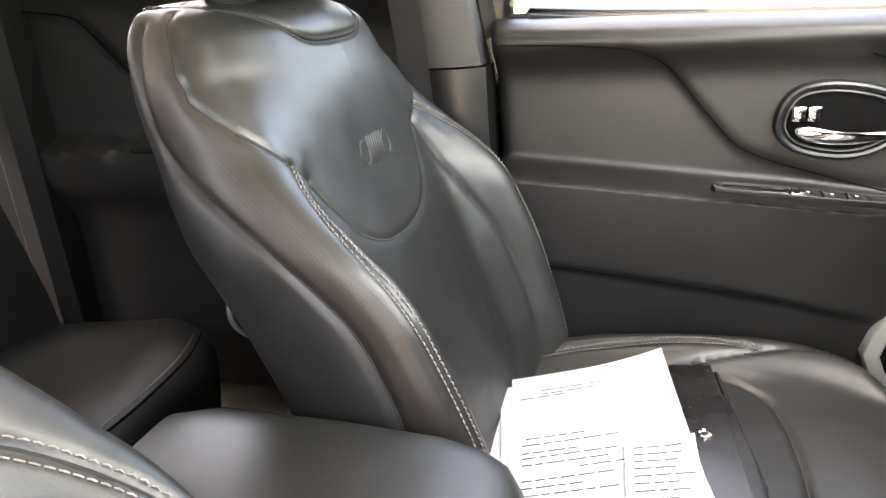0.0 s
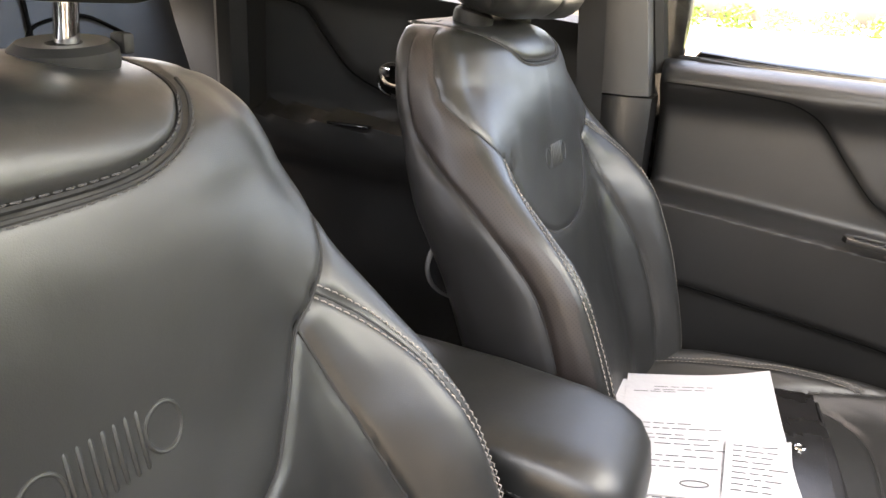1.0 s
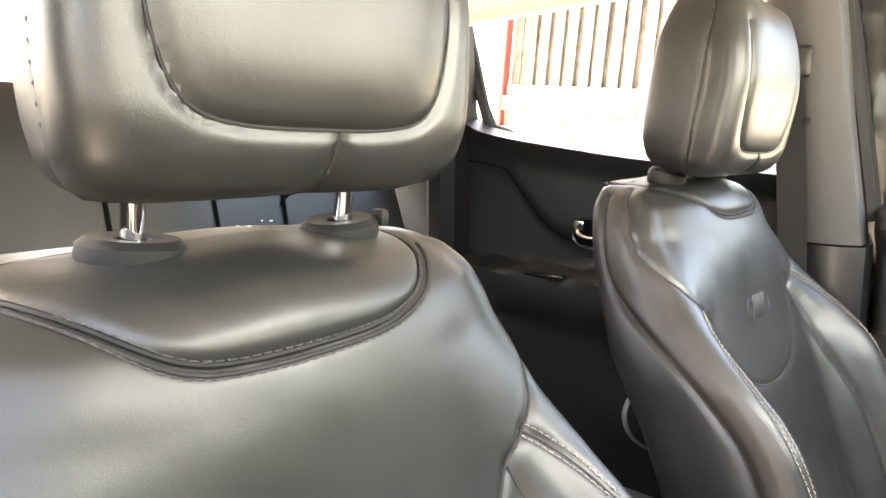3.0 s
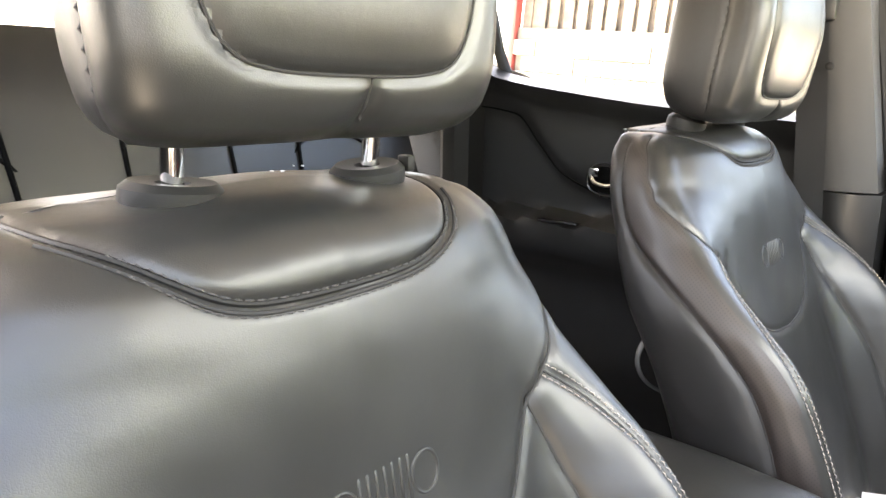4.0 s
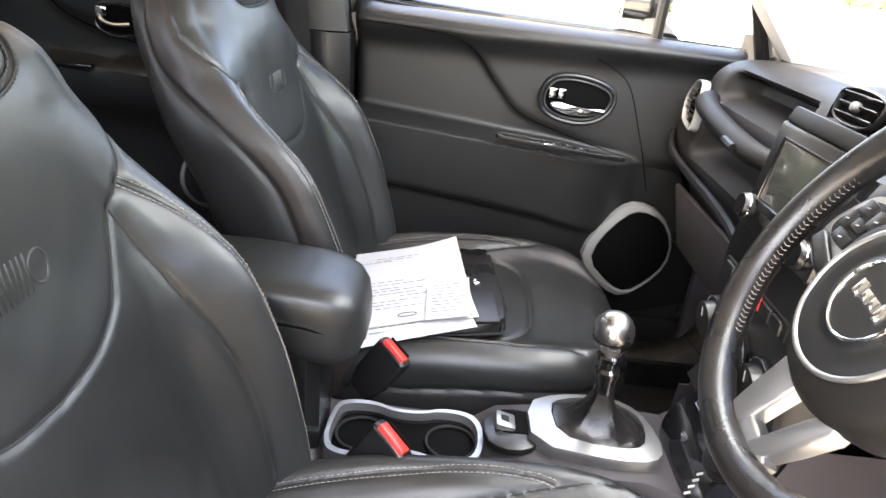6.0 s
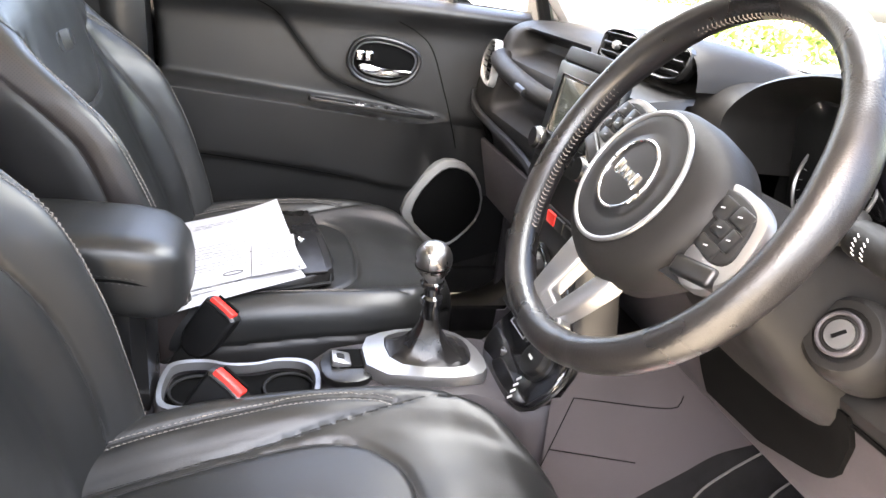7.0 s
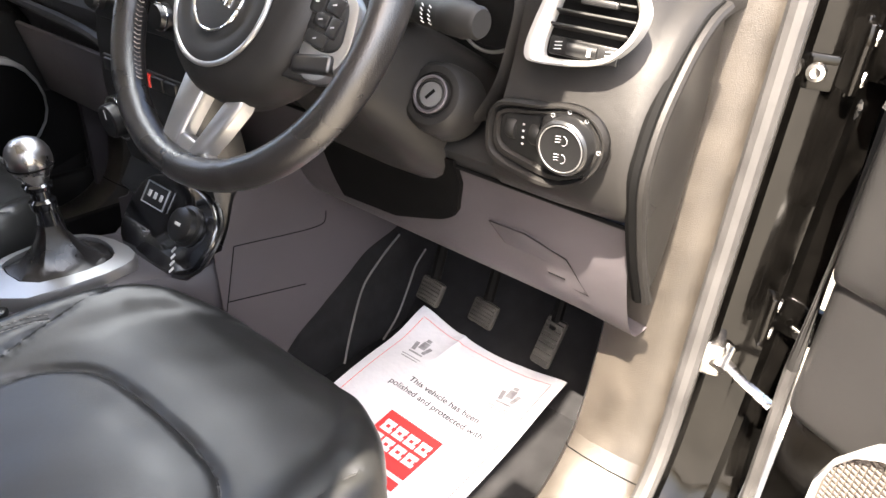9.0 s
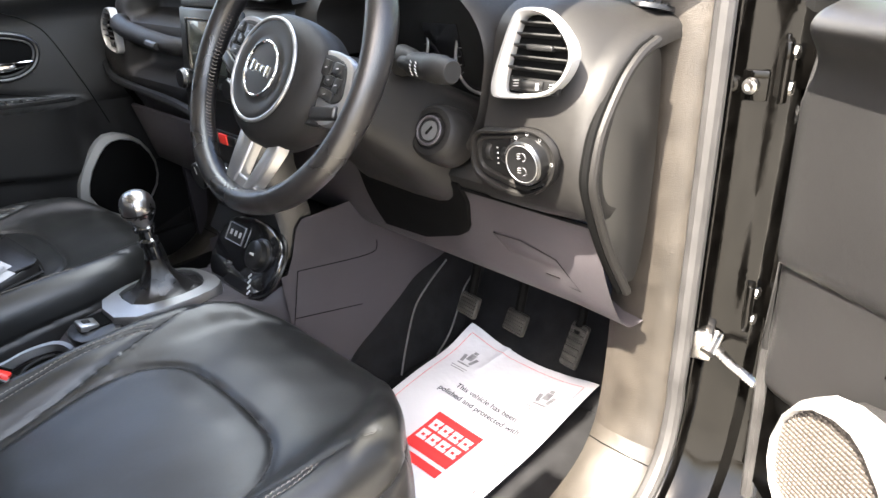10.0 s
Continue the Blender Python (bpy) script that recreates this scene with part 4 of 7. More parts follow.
def card_y(x, z):
    """The inner face of the front door's card: how far out from the car's middle it lies."""
    y = 0.705
    y -= 0.034 * math.exp(-(((z - 1.105) / 0.030) ** 2))
    arm = 1 / (1 + math.exp(-(z - (0.885 + 0.0 * x)) / 0.006))
    slope = 0.909 - 0.09 * (x + 0.15)
    rest = math.exp(-(max(z - slope, 0) / 0.012) ** 2) if z > slope else max(0.25, 1 - (slope - z) * 1.7)
    fade = 1 / (1 + math.exp((x - 0.40) / 0.02))
    y -= 0.075 * rest * fade
    line = BEND(x)
    y += 0.010 / (1 + math.exp((z - line) / 0.005)) if z > slope else 0.010
    low = LOWSEAM(x)
    y += 0.012 / (1 + math.exp((z - low) / 0.004))
    return y


BEND = pchip([-0.3, -0.2, -0.02, 0.03, 0.10, 0.15, 0.22, 0.41, 0.7], [1.110, 1.109, 1.098, 1.078, 1.0, 0.948, 0.920, 0.872, 0.83])
LOWSEAM = pchip([-0.3, -0.14, 0.21, 0.30, 0.7], [0.783, 0.768, 0.724, 0.705, 0.66])
SPK = [(0.335, 0.625), (0.352, 0.692), (0.405, 0.762), (0.445, 0.782), (0.505, 0.762), (0.542, 0.70), (0.540, 0.635), (0.50, 0.58), (0.452, 0.542), (0.405, 0.558)]
HANDLE = [(0.198, 0.985), (0.212, 1.024), (0.25, 1.034), (0.305, 1.028), (0.352, 1.008), (0.340, 0.964), (0.295, 0.943), (0.24, 0.948), (0.210, 0.962)]


def front_door(label, side, word):
    door = thing("front_door", label, "car door", "car doors")
    s = side

    def put(name, bm, material, parent=door, lab="", **kw):
        return part(name, mirror_y(bm, s), material, parent, lab, **kw)

    # card as a fine sheet, with the shell behind it
    nx, nz = 130, 260
    rows = []
    for i in range(nz + 1):
        row = []
        for j in range(nx + 1):
            f = j / nx
            zz = 0.44 + (0.660 + 0.022 * (1 - f)) * i / nz
            front = np.interp(zz, [0.44, 0.70, 1.02, 1.13], [0.628, 0.643, 0.648, 0.60])
            rear = np.interp(zz, [0.44, 0.60, 0.9, 1.13], [-0.17, -0.19, -0.205, -0.214])
            x = rear + (front - rear) * f
            edge = min(f, 1 - f) * 0.83
            row.append((x, card_y(x, zz) + 0.02 * math.exp(-edge / 0.006), zz))
        rows.append(row)
    # rounded shelf below the glass
    last = rows[-1]
    for k in range(1, 13):
        a = math.pi / 2 * k / 12
        rows.append([(x, y + (0.735 - y) * (1 - math.cos(a)), z + 0.023 * math.sin(a)) for x, y, z in last])
    rows.append([(x, 0.748, z + 0.018) for x, y, z in last])
    put("door_card", loft(rows), CARD)
    poly = smooth_poly([(x, z) for x, z in door_outline()], 1)
    put("door_shell", prism([(x, z) for x, z in poly], 0.10, axes((0, 0.84, 0), (1, 0, 0), (0, 0, 1)), 0.012), PAINT, lab="glossy black painted door shell")
    put("inner_frame", prism(offset_poly([Vector(q) for q in poly][::-1], 0.012), 0.035, axes((0, 0.758, 0), (1, 0, 0), (0, 0, 1)), 0.004), PAINT if s < 0 else MATT)
    put("edge_seal", tube([(0.652, 0.742, 0.46), (0.662, 0.742, 0.70), (0.666, 0.742, 1.0), (0.645, 0.742, 1.10)], 0.008, 8), RUBBER, lab="grey rubber edge seal")
    if s > 0:
        # added strip, blocks light leaking in between door and sill
        put("lower_seal", rbox(0.84, 0.030, 0.075, pose(0.225, 0.722, 0.4345), 0.008), RUBBER_DARK, lab="black rubber seal closed on the sill")
    # near-black lines drawn along the card's bends and seam, painting their crease shade
    for curve, nm in ((BEND, "crease"), (LOWSEAM, "crease")):
        x0, x1 = (-0.2, 0.42) if curve is BEND else (-0.18, 0.22)
        put(nm, tube([(x, card_y(x, curve(x)) - 0.0008, curve(x)) for x in np.linspace(x0, x1, 60)], 0.0011, 6), VOID)
    seam = [(q.x, q.y) for q in spline([(0.30, 1.078, 0), (0.345, 1.058, 0), (0.385, 1.022, 0), (0.425, 0.925, 0), (0.452, 0.850, 0), (0.470, 0.795, 0)], 40)]
    put("crease", tube([(x, card_y(x, z) - 0.0006, z) for x, z in seam], 0.0011, 6), VOID)
    # handle bowl as a flat near-black plate for its shade, bezel and lever
    hm = axes((0, 0.700, 0), (1, 0, 0), (0, 0, 1))
    hp = [(q.x, q.y) for q in smooth_poly(HANDLE, 2)]
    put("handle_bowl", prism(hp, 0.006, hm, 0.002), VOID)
    surround = put("handle_surround", bezel([(q[0], q[1]) for q in offset_poly([Vector(q) for q in (hp if sum(a[0] * b[1] - b[0] * a[1] for a, b in zip(hp, hp[1:] + hp[:1])) > 0 else hp[::-1])], 0.012)], 0.013, 0.016, axes((0, 0.703, 0), (1, 0, 0), (0, 0, 1))), SMOOTH, lab="dark grey oval handle surround")
    put("handle_bezel", bezel(hp, 0.004, 0.014, axes((0, 0.702, 0), (1, 0, 0), (0, 0, 1))), SATIN, surround)
    blade = smooth_poly([(0.212, 0.982), (0.236, 0.984), (0.262, 0.977), (0.300, 0.974), (0.336, 0.977), (0.338, 0.966), (0.300, 0.957), (0.256, 0.957), (0.222, 0.964)], 2)
    lever = put("handle_lever", prism([(q.x, q.y) for q in blade], 0.012, axes((0, 0.690, 0), (1, 0, 0), (0, 0, 1)), 0.005, 3), CHROME, lab="chrome door handle lever")
    for dx in (-0.0095, 0.0095):
        put("lock_button", rbox(0.0175, 0.012, 0.022, pose(0.228 + dx, 0.686, 1.000, 0, 0, 0), 0.003), CHROME, lever)
    # armrest switch strip
    sm = pose(0.246, 0.632, 0.893, 8, 5.2, 0)
    outline = [(q.x, q.y) for q in smooth_poly([(-0.145, 0.0), (-0.132, -0.016), (0.14, -0.013), (0.14, 0.013), (-0.132, 0.016)], 2)]
    strip = put("switch_strip", prism(outline, 0.006, sm, 0.002), MATT, lab="black window switch strip")
    put("switch_bezel", bezel(outline, 0.0035, 0.007, sm @ pose(0, 0, 0.002)), SMOOTH, strip)
    put("blank_plate", rbox(0.085, 0.020, 0.004, sm @ pose(-0.085, 0, 0.006), 0.002), GLOSS, strip)
    put("blank_plate", rbox(0.070, 0.018, 0.004, sm @ pose(0.096, 0, 0.006), 0.002), SMOOTH, strip)
    for i in range(3):
        put("window_switch", rbox(0.024, 0.019, 0.006, sm @ pose(-0.018 + 0.030 * i, 0, 0.007, 0, 8, 0), 0.002), SMOOTH, strip)
        put("switch_mark", rbox(0.004, 0.003, 0.0008, sm @ pose(-0.018 + 0.030 * i, -0.002, 0.0105), 0.0002), WHITE, strip)
    put("switch_clip", rbox(0.004, 0.024, 0.004, sm @ pose(-0.038, 0, 0.008), 0.001), CHROME, strip)
    put("switch_clip", rbox(0.018, 0.003, 0.004, sm @ pose(-0.030, -0.0105, 0.008), 0.001), CHROME, strip)
    # speaker
    sp = [(q.x, q.y) for q in smooth_poly(SPK, 1)]
    put("speaker_pod", prism(offset_poly([Vector(q) for q in sp], 0.012), 0.035, axes((0, 0.712, 0), (1, 0, 0), (0, 0, 1)), 0.012), CARD)
    hub_at = Vector((0.442, 0.663))
    inner = [hub_at + (Vector(q) - hub_at) * 0.87 + Vector((0.011, -0.004)) for q in sp]
    rim = [[(q[0], y, q[1]) for q in ring] for ring, y in ((sp, 0.684), (sp, 0.668), ([Vector(a).lerp(b, 0.12) for a, b in zip(sp, inner)], 0.664), ([Vector(a).lerp(b, 0.85) for a, b in zip(sp, inner)], 0.661), (inner, 0.664), (inner, 0.682))]
    put("speaker_ring", loft([[tuple(p) for p in row] for row in rim], True), LIGHTSILVER, lab="pale silver speaker surround")
    # the shaded passenger grille gets near-black in place of the mesh colour
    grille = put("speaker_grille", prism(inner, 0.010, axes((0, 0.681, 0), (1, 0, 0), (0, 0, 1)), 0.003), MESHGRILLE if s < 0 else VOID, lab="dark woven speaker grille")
    if s < 0:
        weave = bm_new()
        for i in range(34):
            x = 0.335 + i * 0.006
            zz = [z for z in np.arange(0.55, 0.78, 0.006) if in_poly(x, z, [(q.x, q.y) for q in inner])]
            for k, z in enumerate(zz):
                add_loft(weave, [[(x - 0.0026, 0.6705, z), (x + 0.0026, 0.6705, z), (x + 0.0026, 0.6705, z + 0.0036), (x - 0.0026, 0.6705, z + 0.0036)], [(x - 0.0014, 0.669, z + 0.0008), (x + 0.0014, 0.669, z + 0.0008), (x + 0.0014, 0.669, z + 0.0028), (x - 0.0014, 0.669, z + 0.0028)]], True, True)
        put("weave", weave, MESHGRILLE, grille)
    # glass, frame and mirror corner
    pane = bm_new()
    add_loft(pane, [[(0.42, 0.735, 1.10), (-0.23, 0.735, 1.12)], [(0.42, 0.70, 1.33), (-0.27, 0.68, 1.45)], [(0.22, 0.665, 1.53), (-0.29, 0.655, 1.56)]])
    g = put("window_pane", pane, GLASS, lab="clear side window glass", smooth=False)
    g.visible_shadow = False
    put("window_frame_rear", tube([(-0.225, 0.735, 1.12), (-0.27, 0.69, 1.40), (-0.30, 0.65, 1.57)], 0.018, 8), MATT)
    put("window_frame_top", tube([(-0.30, 0.65, 1.57), (0.0, 0.645, 1.59), (0.24, 0.655, 1.55), (0.60, 0.71, 1.25), (0.66, 0.735, 1.11)], 0.018, 8), MATT)
    put("quarter_bar", tube([(0.425, 0.735, 1.10), (0.42, 0.70, 1.36)], 0.012, 8), MATT)
    q = bm_new()
    add_loft(q, [[(0.425, 0.735, 1.11), (0.63, 0.735, 1.11)], [(0.425, 0.705, 1.35), (0.50, 0.715, 1.33)]])
    g = put("quarter_pane", q, GLASS, smooth=False)
    g.visible_shadow = False
    put("belt_strip", tube([(0.62, 0.738, 1.120), (0.3, 0.738, 1.130), (-0.215, 0.738, 1.147)], 0.006, 6), MATT)
    # outside mirror
    mp = smooth_poly([(-0.10, -0.075), (0.09, -0.07), (0.115, 0.0), (0.10, 0.075), (-0.085, 0.08), (-0.115, 0.0)], 2)
    mm = axes((0.40, 0.985, 1.20), (0.25, 1, 0), (0, 0, 1))
    shell = put("mirror_shell", prism([(q.x, q.y) for q in mp], 0.11, mm, 0.045, 6), GLOSS if s > 0 else PAINT, lab="black door mirror shell")
    put("mirror_face", prism([(q.x * 0.9, q.y * 0.9) for q in mp], 0.004, axes((0.397, 0.985, 1.20), (0.25, 1, 0), (0, 0, 1)) @ pose(0, 0, -0.006), 0.001), MIRRORM, shell)
    put("mirror_foot", tube([(0.46, 0.80, 1.12), (0.45, 0.88, 1.15), (0.44, 0.93, 1.17)], [0.035, 0.03, 0.028], 10, flat=0.5), MATT, shell)
    return door


left_door = front_door("closed passenger door with dark grained card and silver speaker ring", 1, "passenger")
left_door.location = (-0.013, 0, 0.005)
right_door = front_door("driver's door swung wide open, dark grained card in sunlight", -1, "driver")
HINGE = Vector((0.755, -0.785, 0))
right_door.matrix_basis = Matrix.Translation(HINGE) @ Matrix.Rotation(radians(58), 4, "Z") @ Matrix.Translation(-HINGE)

# hinges, check strap and studs on the driver's jamb
for z in (1.03, 0.72):
    hg = part("door_hinge", rbox(0.03, 0.006, 0.08, pose(0.733, -0.786, z, 0, 0, 20), 0.002), PAINT, jamb, "black painted steel door hinge with bolts")
    part("leaf", rbox(0.05, 0.010, 0.07, pose(0.728, -0.79, z, 0, 0, 20), 0.003), PAINT, hg)
    part("knuckle", tube([(0.757, -0.795, z - 0.04), (0.757, -0.795, z + 0.04)], 0.011, 14), PAINT, hg)
    part("arm", rbox(0.055, 0.012, 0.05, pose(0.742, -0.822, z, 0, 0, 75), 0.003), PAINT, hg)
    for dz in (-0.02, 0.02):
        part("bolt", spin([(0.001, 0.006), (0.008, 0.006), (0.009, 0.0), (0.001, 0.0)], axes((0.722, -0.797, z + dz), (1, 0, 0), (0, 0, 1)), 6), STEEL, hg)
ck = thing("door_check_strap", "greasy steel door check strap between jamb and door", "check strap")
part("bracket", rbox(0.035, 0.03, 0.045, pose(0.688, -0.75, 0.662, 0, 0, 20), 0.004), STEEL, ck)
part("roller", tube([(0.672, -0.765, 0.655), (0.700, -0.765, 0.672)], 0.010, 12), STEEL, ck)
part("arm", tube([(0.69, -0.755, 0.664), (0.675, -0.80, 0.650), (0.67, -0.835, 0.638)], [0.010, 0.008, 0.009], 10, flat=0.5), STEEL, ck)
st = thing("striker_stop", "small black bracket with a socket screw on the jamb", "bracket")
part("plate", rbox(0.006, 0.036, 0.036, pose(0.708, -0.762, 1.012, 0, 0, 12), 0.002), PAINT, st)
part("screw", spin([(0.001, 0.004), (0.005, 0.006), (0.009, 0.005), (0.010, 0.0)], axes((0.704, -0.762, 1.012), (0, 1, 0), (0, 0, 1)) @ pose(0, 0, 0, 180, 0, 0), 14), STEEL, st)
for (x, y, z, r) in ((0.745, -0.788, 0.975, 0.019), (0.742, -0.787, 0.80, 0.017)):
    pl = thing("jamb_plug", "round dark rubber plug in the door jamb", "plug", "jamb plugs")
    part("rim", tube([(x, y + r * 0.8 * math.cos(a), z + r * math.sin(a)) for a in (2 * math.pi * k / 20 for k in range(20))], 0.004, 6, closed=True), SMOOTH, pl)
    part("membrane", spin([(0.001, 0.0), (r, 0.0), (r, 0.003), (0.001, 0.003)], axes((x + 0.003, y, z), (0, 1, 0), (0, 0, 1)), 20), RUBBER, pl)


# ---- dashboard ----
dash = thing("dashboard", "black soft-grained dashboard with silver-framed vents", "dashboard")
PROF = [(1.0, 1.075), (0.85, 1.108), (0.70, 1.122), (0.60, 1.124), (0.545, 1.117), (0.513, 1.095), (0.502, 1.06), (0.492, 1.01), (0.478, 0.965), (0.474, 0.925), (0.486, 0.893), (0.515, 0.876)]
KNEE = [(0.511, 0.884), (0.528, 0.85), (0.540, 0.81), (0.562, 0.76), (0.590, 0.715), (0.625, 0.693), (0.70, 0.70), (0.85, 0.76)]
END = [(0.90, 1.06), (0.80, 1.075), (0.70, 1.08), (0.655, 1.075), (0.605, 1.067), (0.56, 1.05), (0.523, 1.027), (0.498, 1.0), (0.485, 0.965), (0.486, 0.925), (0.500, 0.893), (0.525, 0.876)]
HOOD_Y0, HOOD_Y1 = -0.545, -0.195


def dash_profile(y):
    k = min(max((abs(y) - 0.60) / 0.09, 0), 1) ** 1.6
    return [(a[0] + (b[0] - a[0]) * k, a[1] + (b[1] - a[1]) * k) for a, b in zip(PROF, END)]


def dash_rows(ys, n=70, recess=False):
    rows = []
    for y in ys:
        p = dash_profile(y)
        if recess:
            p = [(0.95, 1.08), (0.85, 1.108), (0.74, 1.128), (0.66, 1.135), (0.62, 1.13), (0.605, 1.10), (0.60, 1.06), (0.60, 1.01), (0.60, 0.97), (0.56, 0.94), (0.50, 0.905), (0.515, 0.876)]
        rows.append([(q.x, y, q.y) for q in spline([(a, b, 0) for a, b in p], n)])
    return rows


rows = dash_rows(np.linspace(HOOD_Y0 + 0.004, -0.668, 22))
edge = rows[-1]
for y, k in ((-0.676, 0.985), (-0.684, 0.95), (-0.689, 0.90), (-0.690, 0.80)):
    rows.append([(0.64 + (x - 0.64) * k, y, 0.955 + (z - 0.955) * k) for x, _, z in edge])
part("right_pad", loft(rows), DASH, dash)
part("middle_pad", loft(dash_rows(np.linspace(HOOD_Y1 - 0.004, 0.16, 24))), DASH, dash)
# passenger side: a scooped tray behind the grab bar
rows = []
for y in np.linspace(0.16, 0.692, 80):
    p = dash_profile(y)
    out = []
    for q in spline([(a, b, 0) for a, b in p], 90):
        x, z = q.x, q.y
        t = (1 / (1 + math.exp(-(y - 0.225) / 0.006))) * (1 / (1 + math.exp((y - 0.535) / 0.008)))
        f = math.exp(-(((z - 1.078) / 0.024) ** 4)) if x < 0.57 else 0
        f2 = math.exp(-(((z - 0.972) / 0.030) ** 4)) if x < 0.57 else 0
        out.append((x + 0.07 * t * max(f, 0.75 * f2), y, z))
    rows.append(out)
part("passenger_pad", loft(rows), DASH, dash)
part("binnacle_back", loft(dash_rows(np.linspace(HOOD_Y0, HOOD_Y1, 12), recess=True)), MATT, dash)
part("knee_panel", loft([[(q.x + 0.010 * min(1, max(0, (abs(y) - 0.6) / 0.09)), y, q.y - 0.012 * max(0, (abs(y) - 0.6) / 0.08)) for q in spline([(a, b, 0) for a, b in KNEE], 40)] for y in np.linspace(-0.676, 0.676, 60)]), LOWER, dash, "grey hard plastic knee panel")
# groove between the two
part("joint", tube([(0.513, y, 0.8755) for y in np.linspace(-0.68, 0.68, 30)], 0.0025, 6), VOID, dash)
# end cap towards the open door
cap = smooth_poly([(0.620, 1.064), (0.574, 1.050), (0.534, 1.010), (0.511, 0.970), (0.504, 0.932), (0.520, 0.886), (0.552, 0.832), (0.592, 0.765), (0.616, 0.775), (0.632, 0.85), (0.638, 0.93), (0.638, 1.0), (0.634, 1.055)], 2)
lip = spline([(0.610, 1.072, 0), (0.578, 1.063, 0), (0.548, 1.044, 0), (0.524, 1.018, 0), (0.506, 0.992, 0), (0.496, 0.963, 0), (0.494, 0.931, 0), (0.511, 0.886, 0), (0.538, 0.832, 0), (0.580, 0.765, 0)], 48)
for s in (-1, 1):
    part("end_cap", mirror_y(prism([(q.x, q.y) for q in cap], 0.012, axes((0, 0.704, 0), (1, 0, 0), (0, 0, 1)), 0.004), s) if s > 0 else prism([(q.x, -q.y) for q in cap], 0.012, axes((0, -0.684, 0), (1, 0, 0), (0, 0, -1)), 0.004), SMOOTH, dash, "smooth black dashboard end cap")
    part("end_lip", mirror_y(tube([(q.x, 0.690, q.y) for q in lip], 0.0065, 10, up=(0, 1, 0)), s), DASH, dash)
    part("end_gap", mirror_y(tube([(q.x - 0.004, 0.683, q.y + 0.002) for q in lip], 0.007, 8, up=(0, 1, 0)), s), VOID, dash)

# binnacle hood
arch = [(-0.205, 1.03), (-0.203, 1.07), (-0.206, 1.099), (-0.245, 1.133), (-0.308, 1.155), (-0.37, 1.161), (-0.43, 1.155), (-0.485, 1.137), (-0.523, 1.107), (-0.540, 1.07), (-0.536, 1.03), (-0.525, 0.985), (-0.50, 0.94)]
arch = [(q.x, q.y) for q in spline([(a, b, 0) for a, b in arch], 60)]
rows = []
mid = Vector((-0.37, 1.04))
for x, k in ((0.78, 0.93), (0.70, 0.985), (0.62, 1.01), (0.55, 1.02), (0.515, 1.015), (0.497, 1.0), (0.492, 0.975), (0.50, 0.955), (0.53, 0.94), (0.602, 0.90)):
    rows.append([(x - 0.0 * z, *(mid + (Vector((y, z)) - mid) * k)) for y, z in arch])
hood = part("binnacle_hood", loft(rows), DASH, dash, "arched black instrument hood")
clus = part("cluster_face", rbox(0.012, 0.30, 0.16, pose(0.592, -0.37, 1.045, 0, -12, 0), 0.004), MATT, dash, "dark instrument cluster face")
for y in (-0.295, -0.455):
    part("dial_ring", tube([(0.580 + 0.2 * 0.05 * math.sin(a), y + 0.052 * math.cos(a), 1.045 + 0.052 * math.sin(a)) for a in (2 * math.pi * k / 40 for k in range(40))], 0.0022, 6, closed=True, up=(1, 0, 0)), SATIN, clus)
    tick = bm_new()
    for k in range(19):
        a = radians(-40 + k * 260 / 18)
        c, s_ = math.cos(a), math.sin(a)
        add_tube(tick, [(0.581 + 0.01 * s_, y + 0.043 * c, 1.045 + 0.043 * s_), (0.581 + 0.01 * s_, y + 0.048 * c, 1.045 + 0.048 * s_)], 0.0005, 4)
    part("dial_ticks", tick, INK, clus)
part("display", rbox(0.002, 0.07, 0.06, pose(0.583, -0.375, 1.05, 0, -12, 0), 0.0005), GLOSS, clus)
shield = bm_new()
add_loft(shield, [[(0.53, y, 1.13) for y in (-0.515, -0.225)], [(0.585, y, 0.96) for y in (-0.515, -0.225)]])
sh = part("cluster_lens", shield, LENS, clus, smooth=False)
sh.visible_shadow = False


# face of the dashboard in (y, z): local x to the driver's right, local y up, local z towards the cabin
def face(x, y, z, lean=8):
    c, s = math.cos(radians(lean)), math.sin(radians(lean))
    return axes((x, y, z), (0, -1, 0), (s, 0, c))


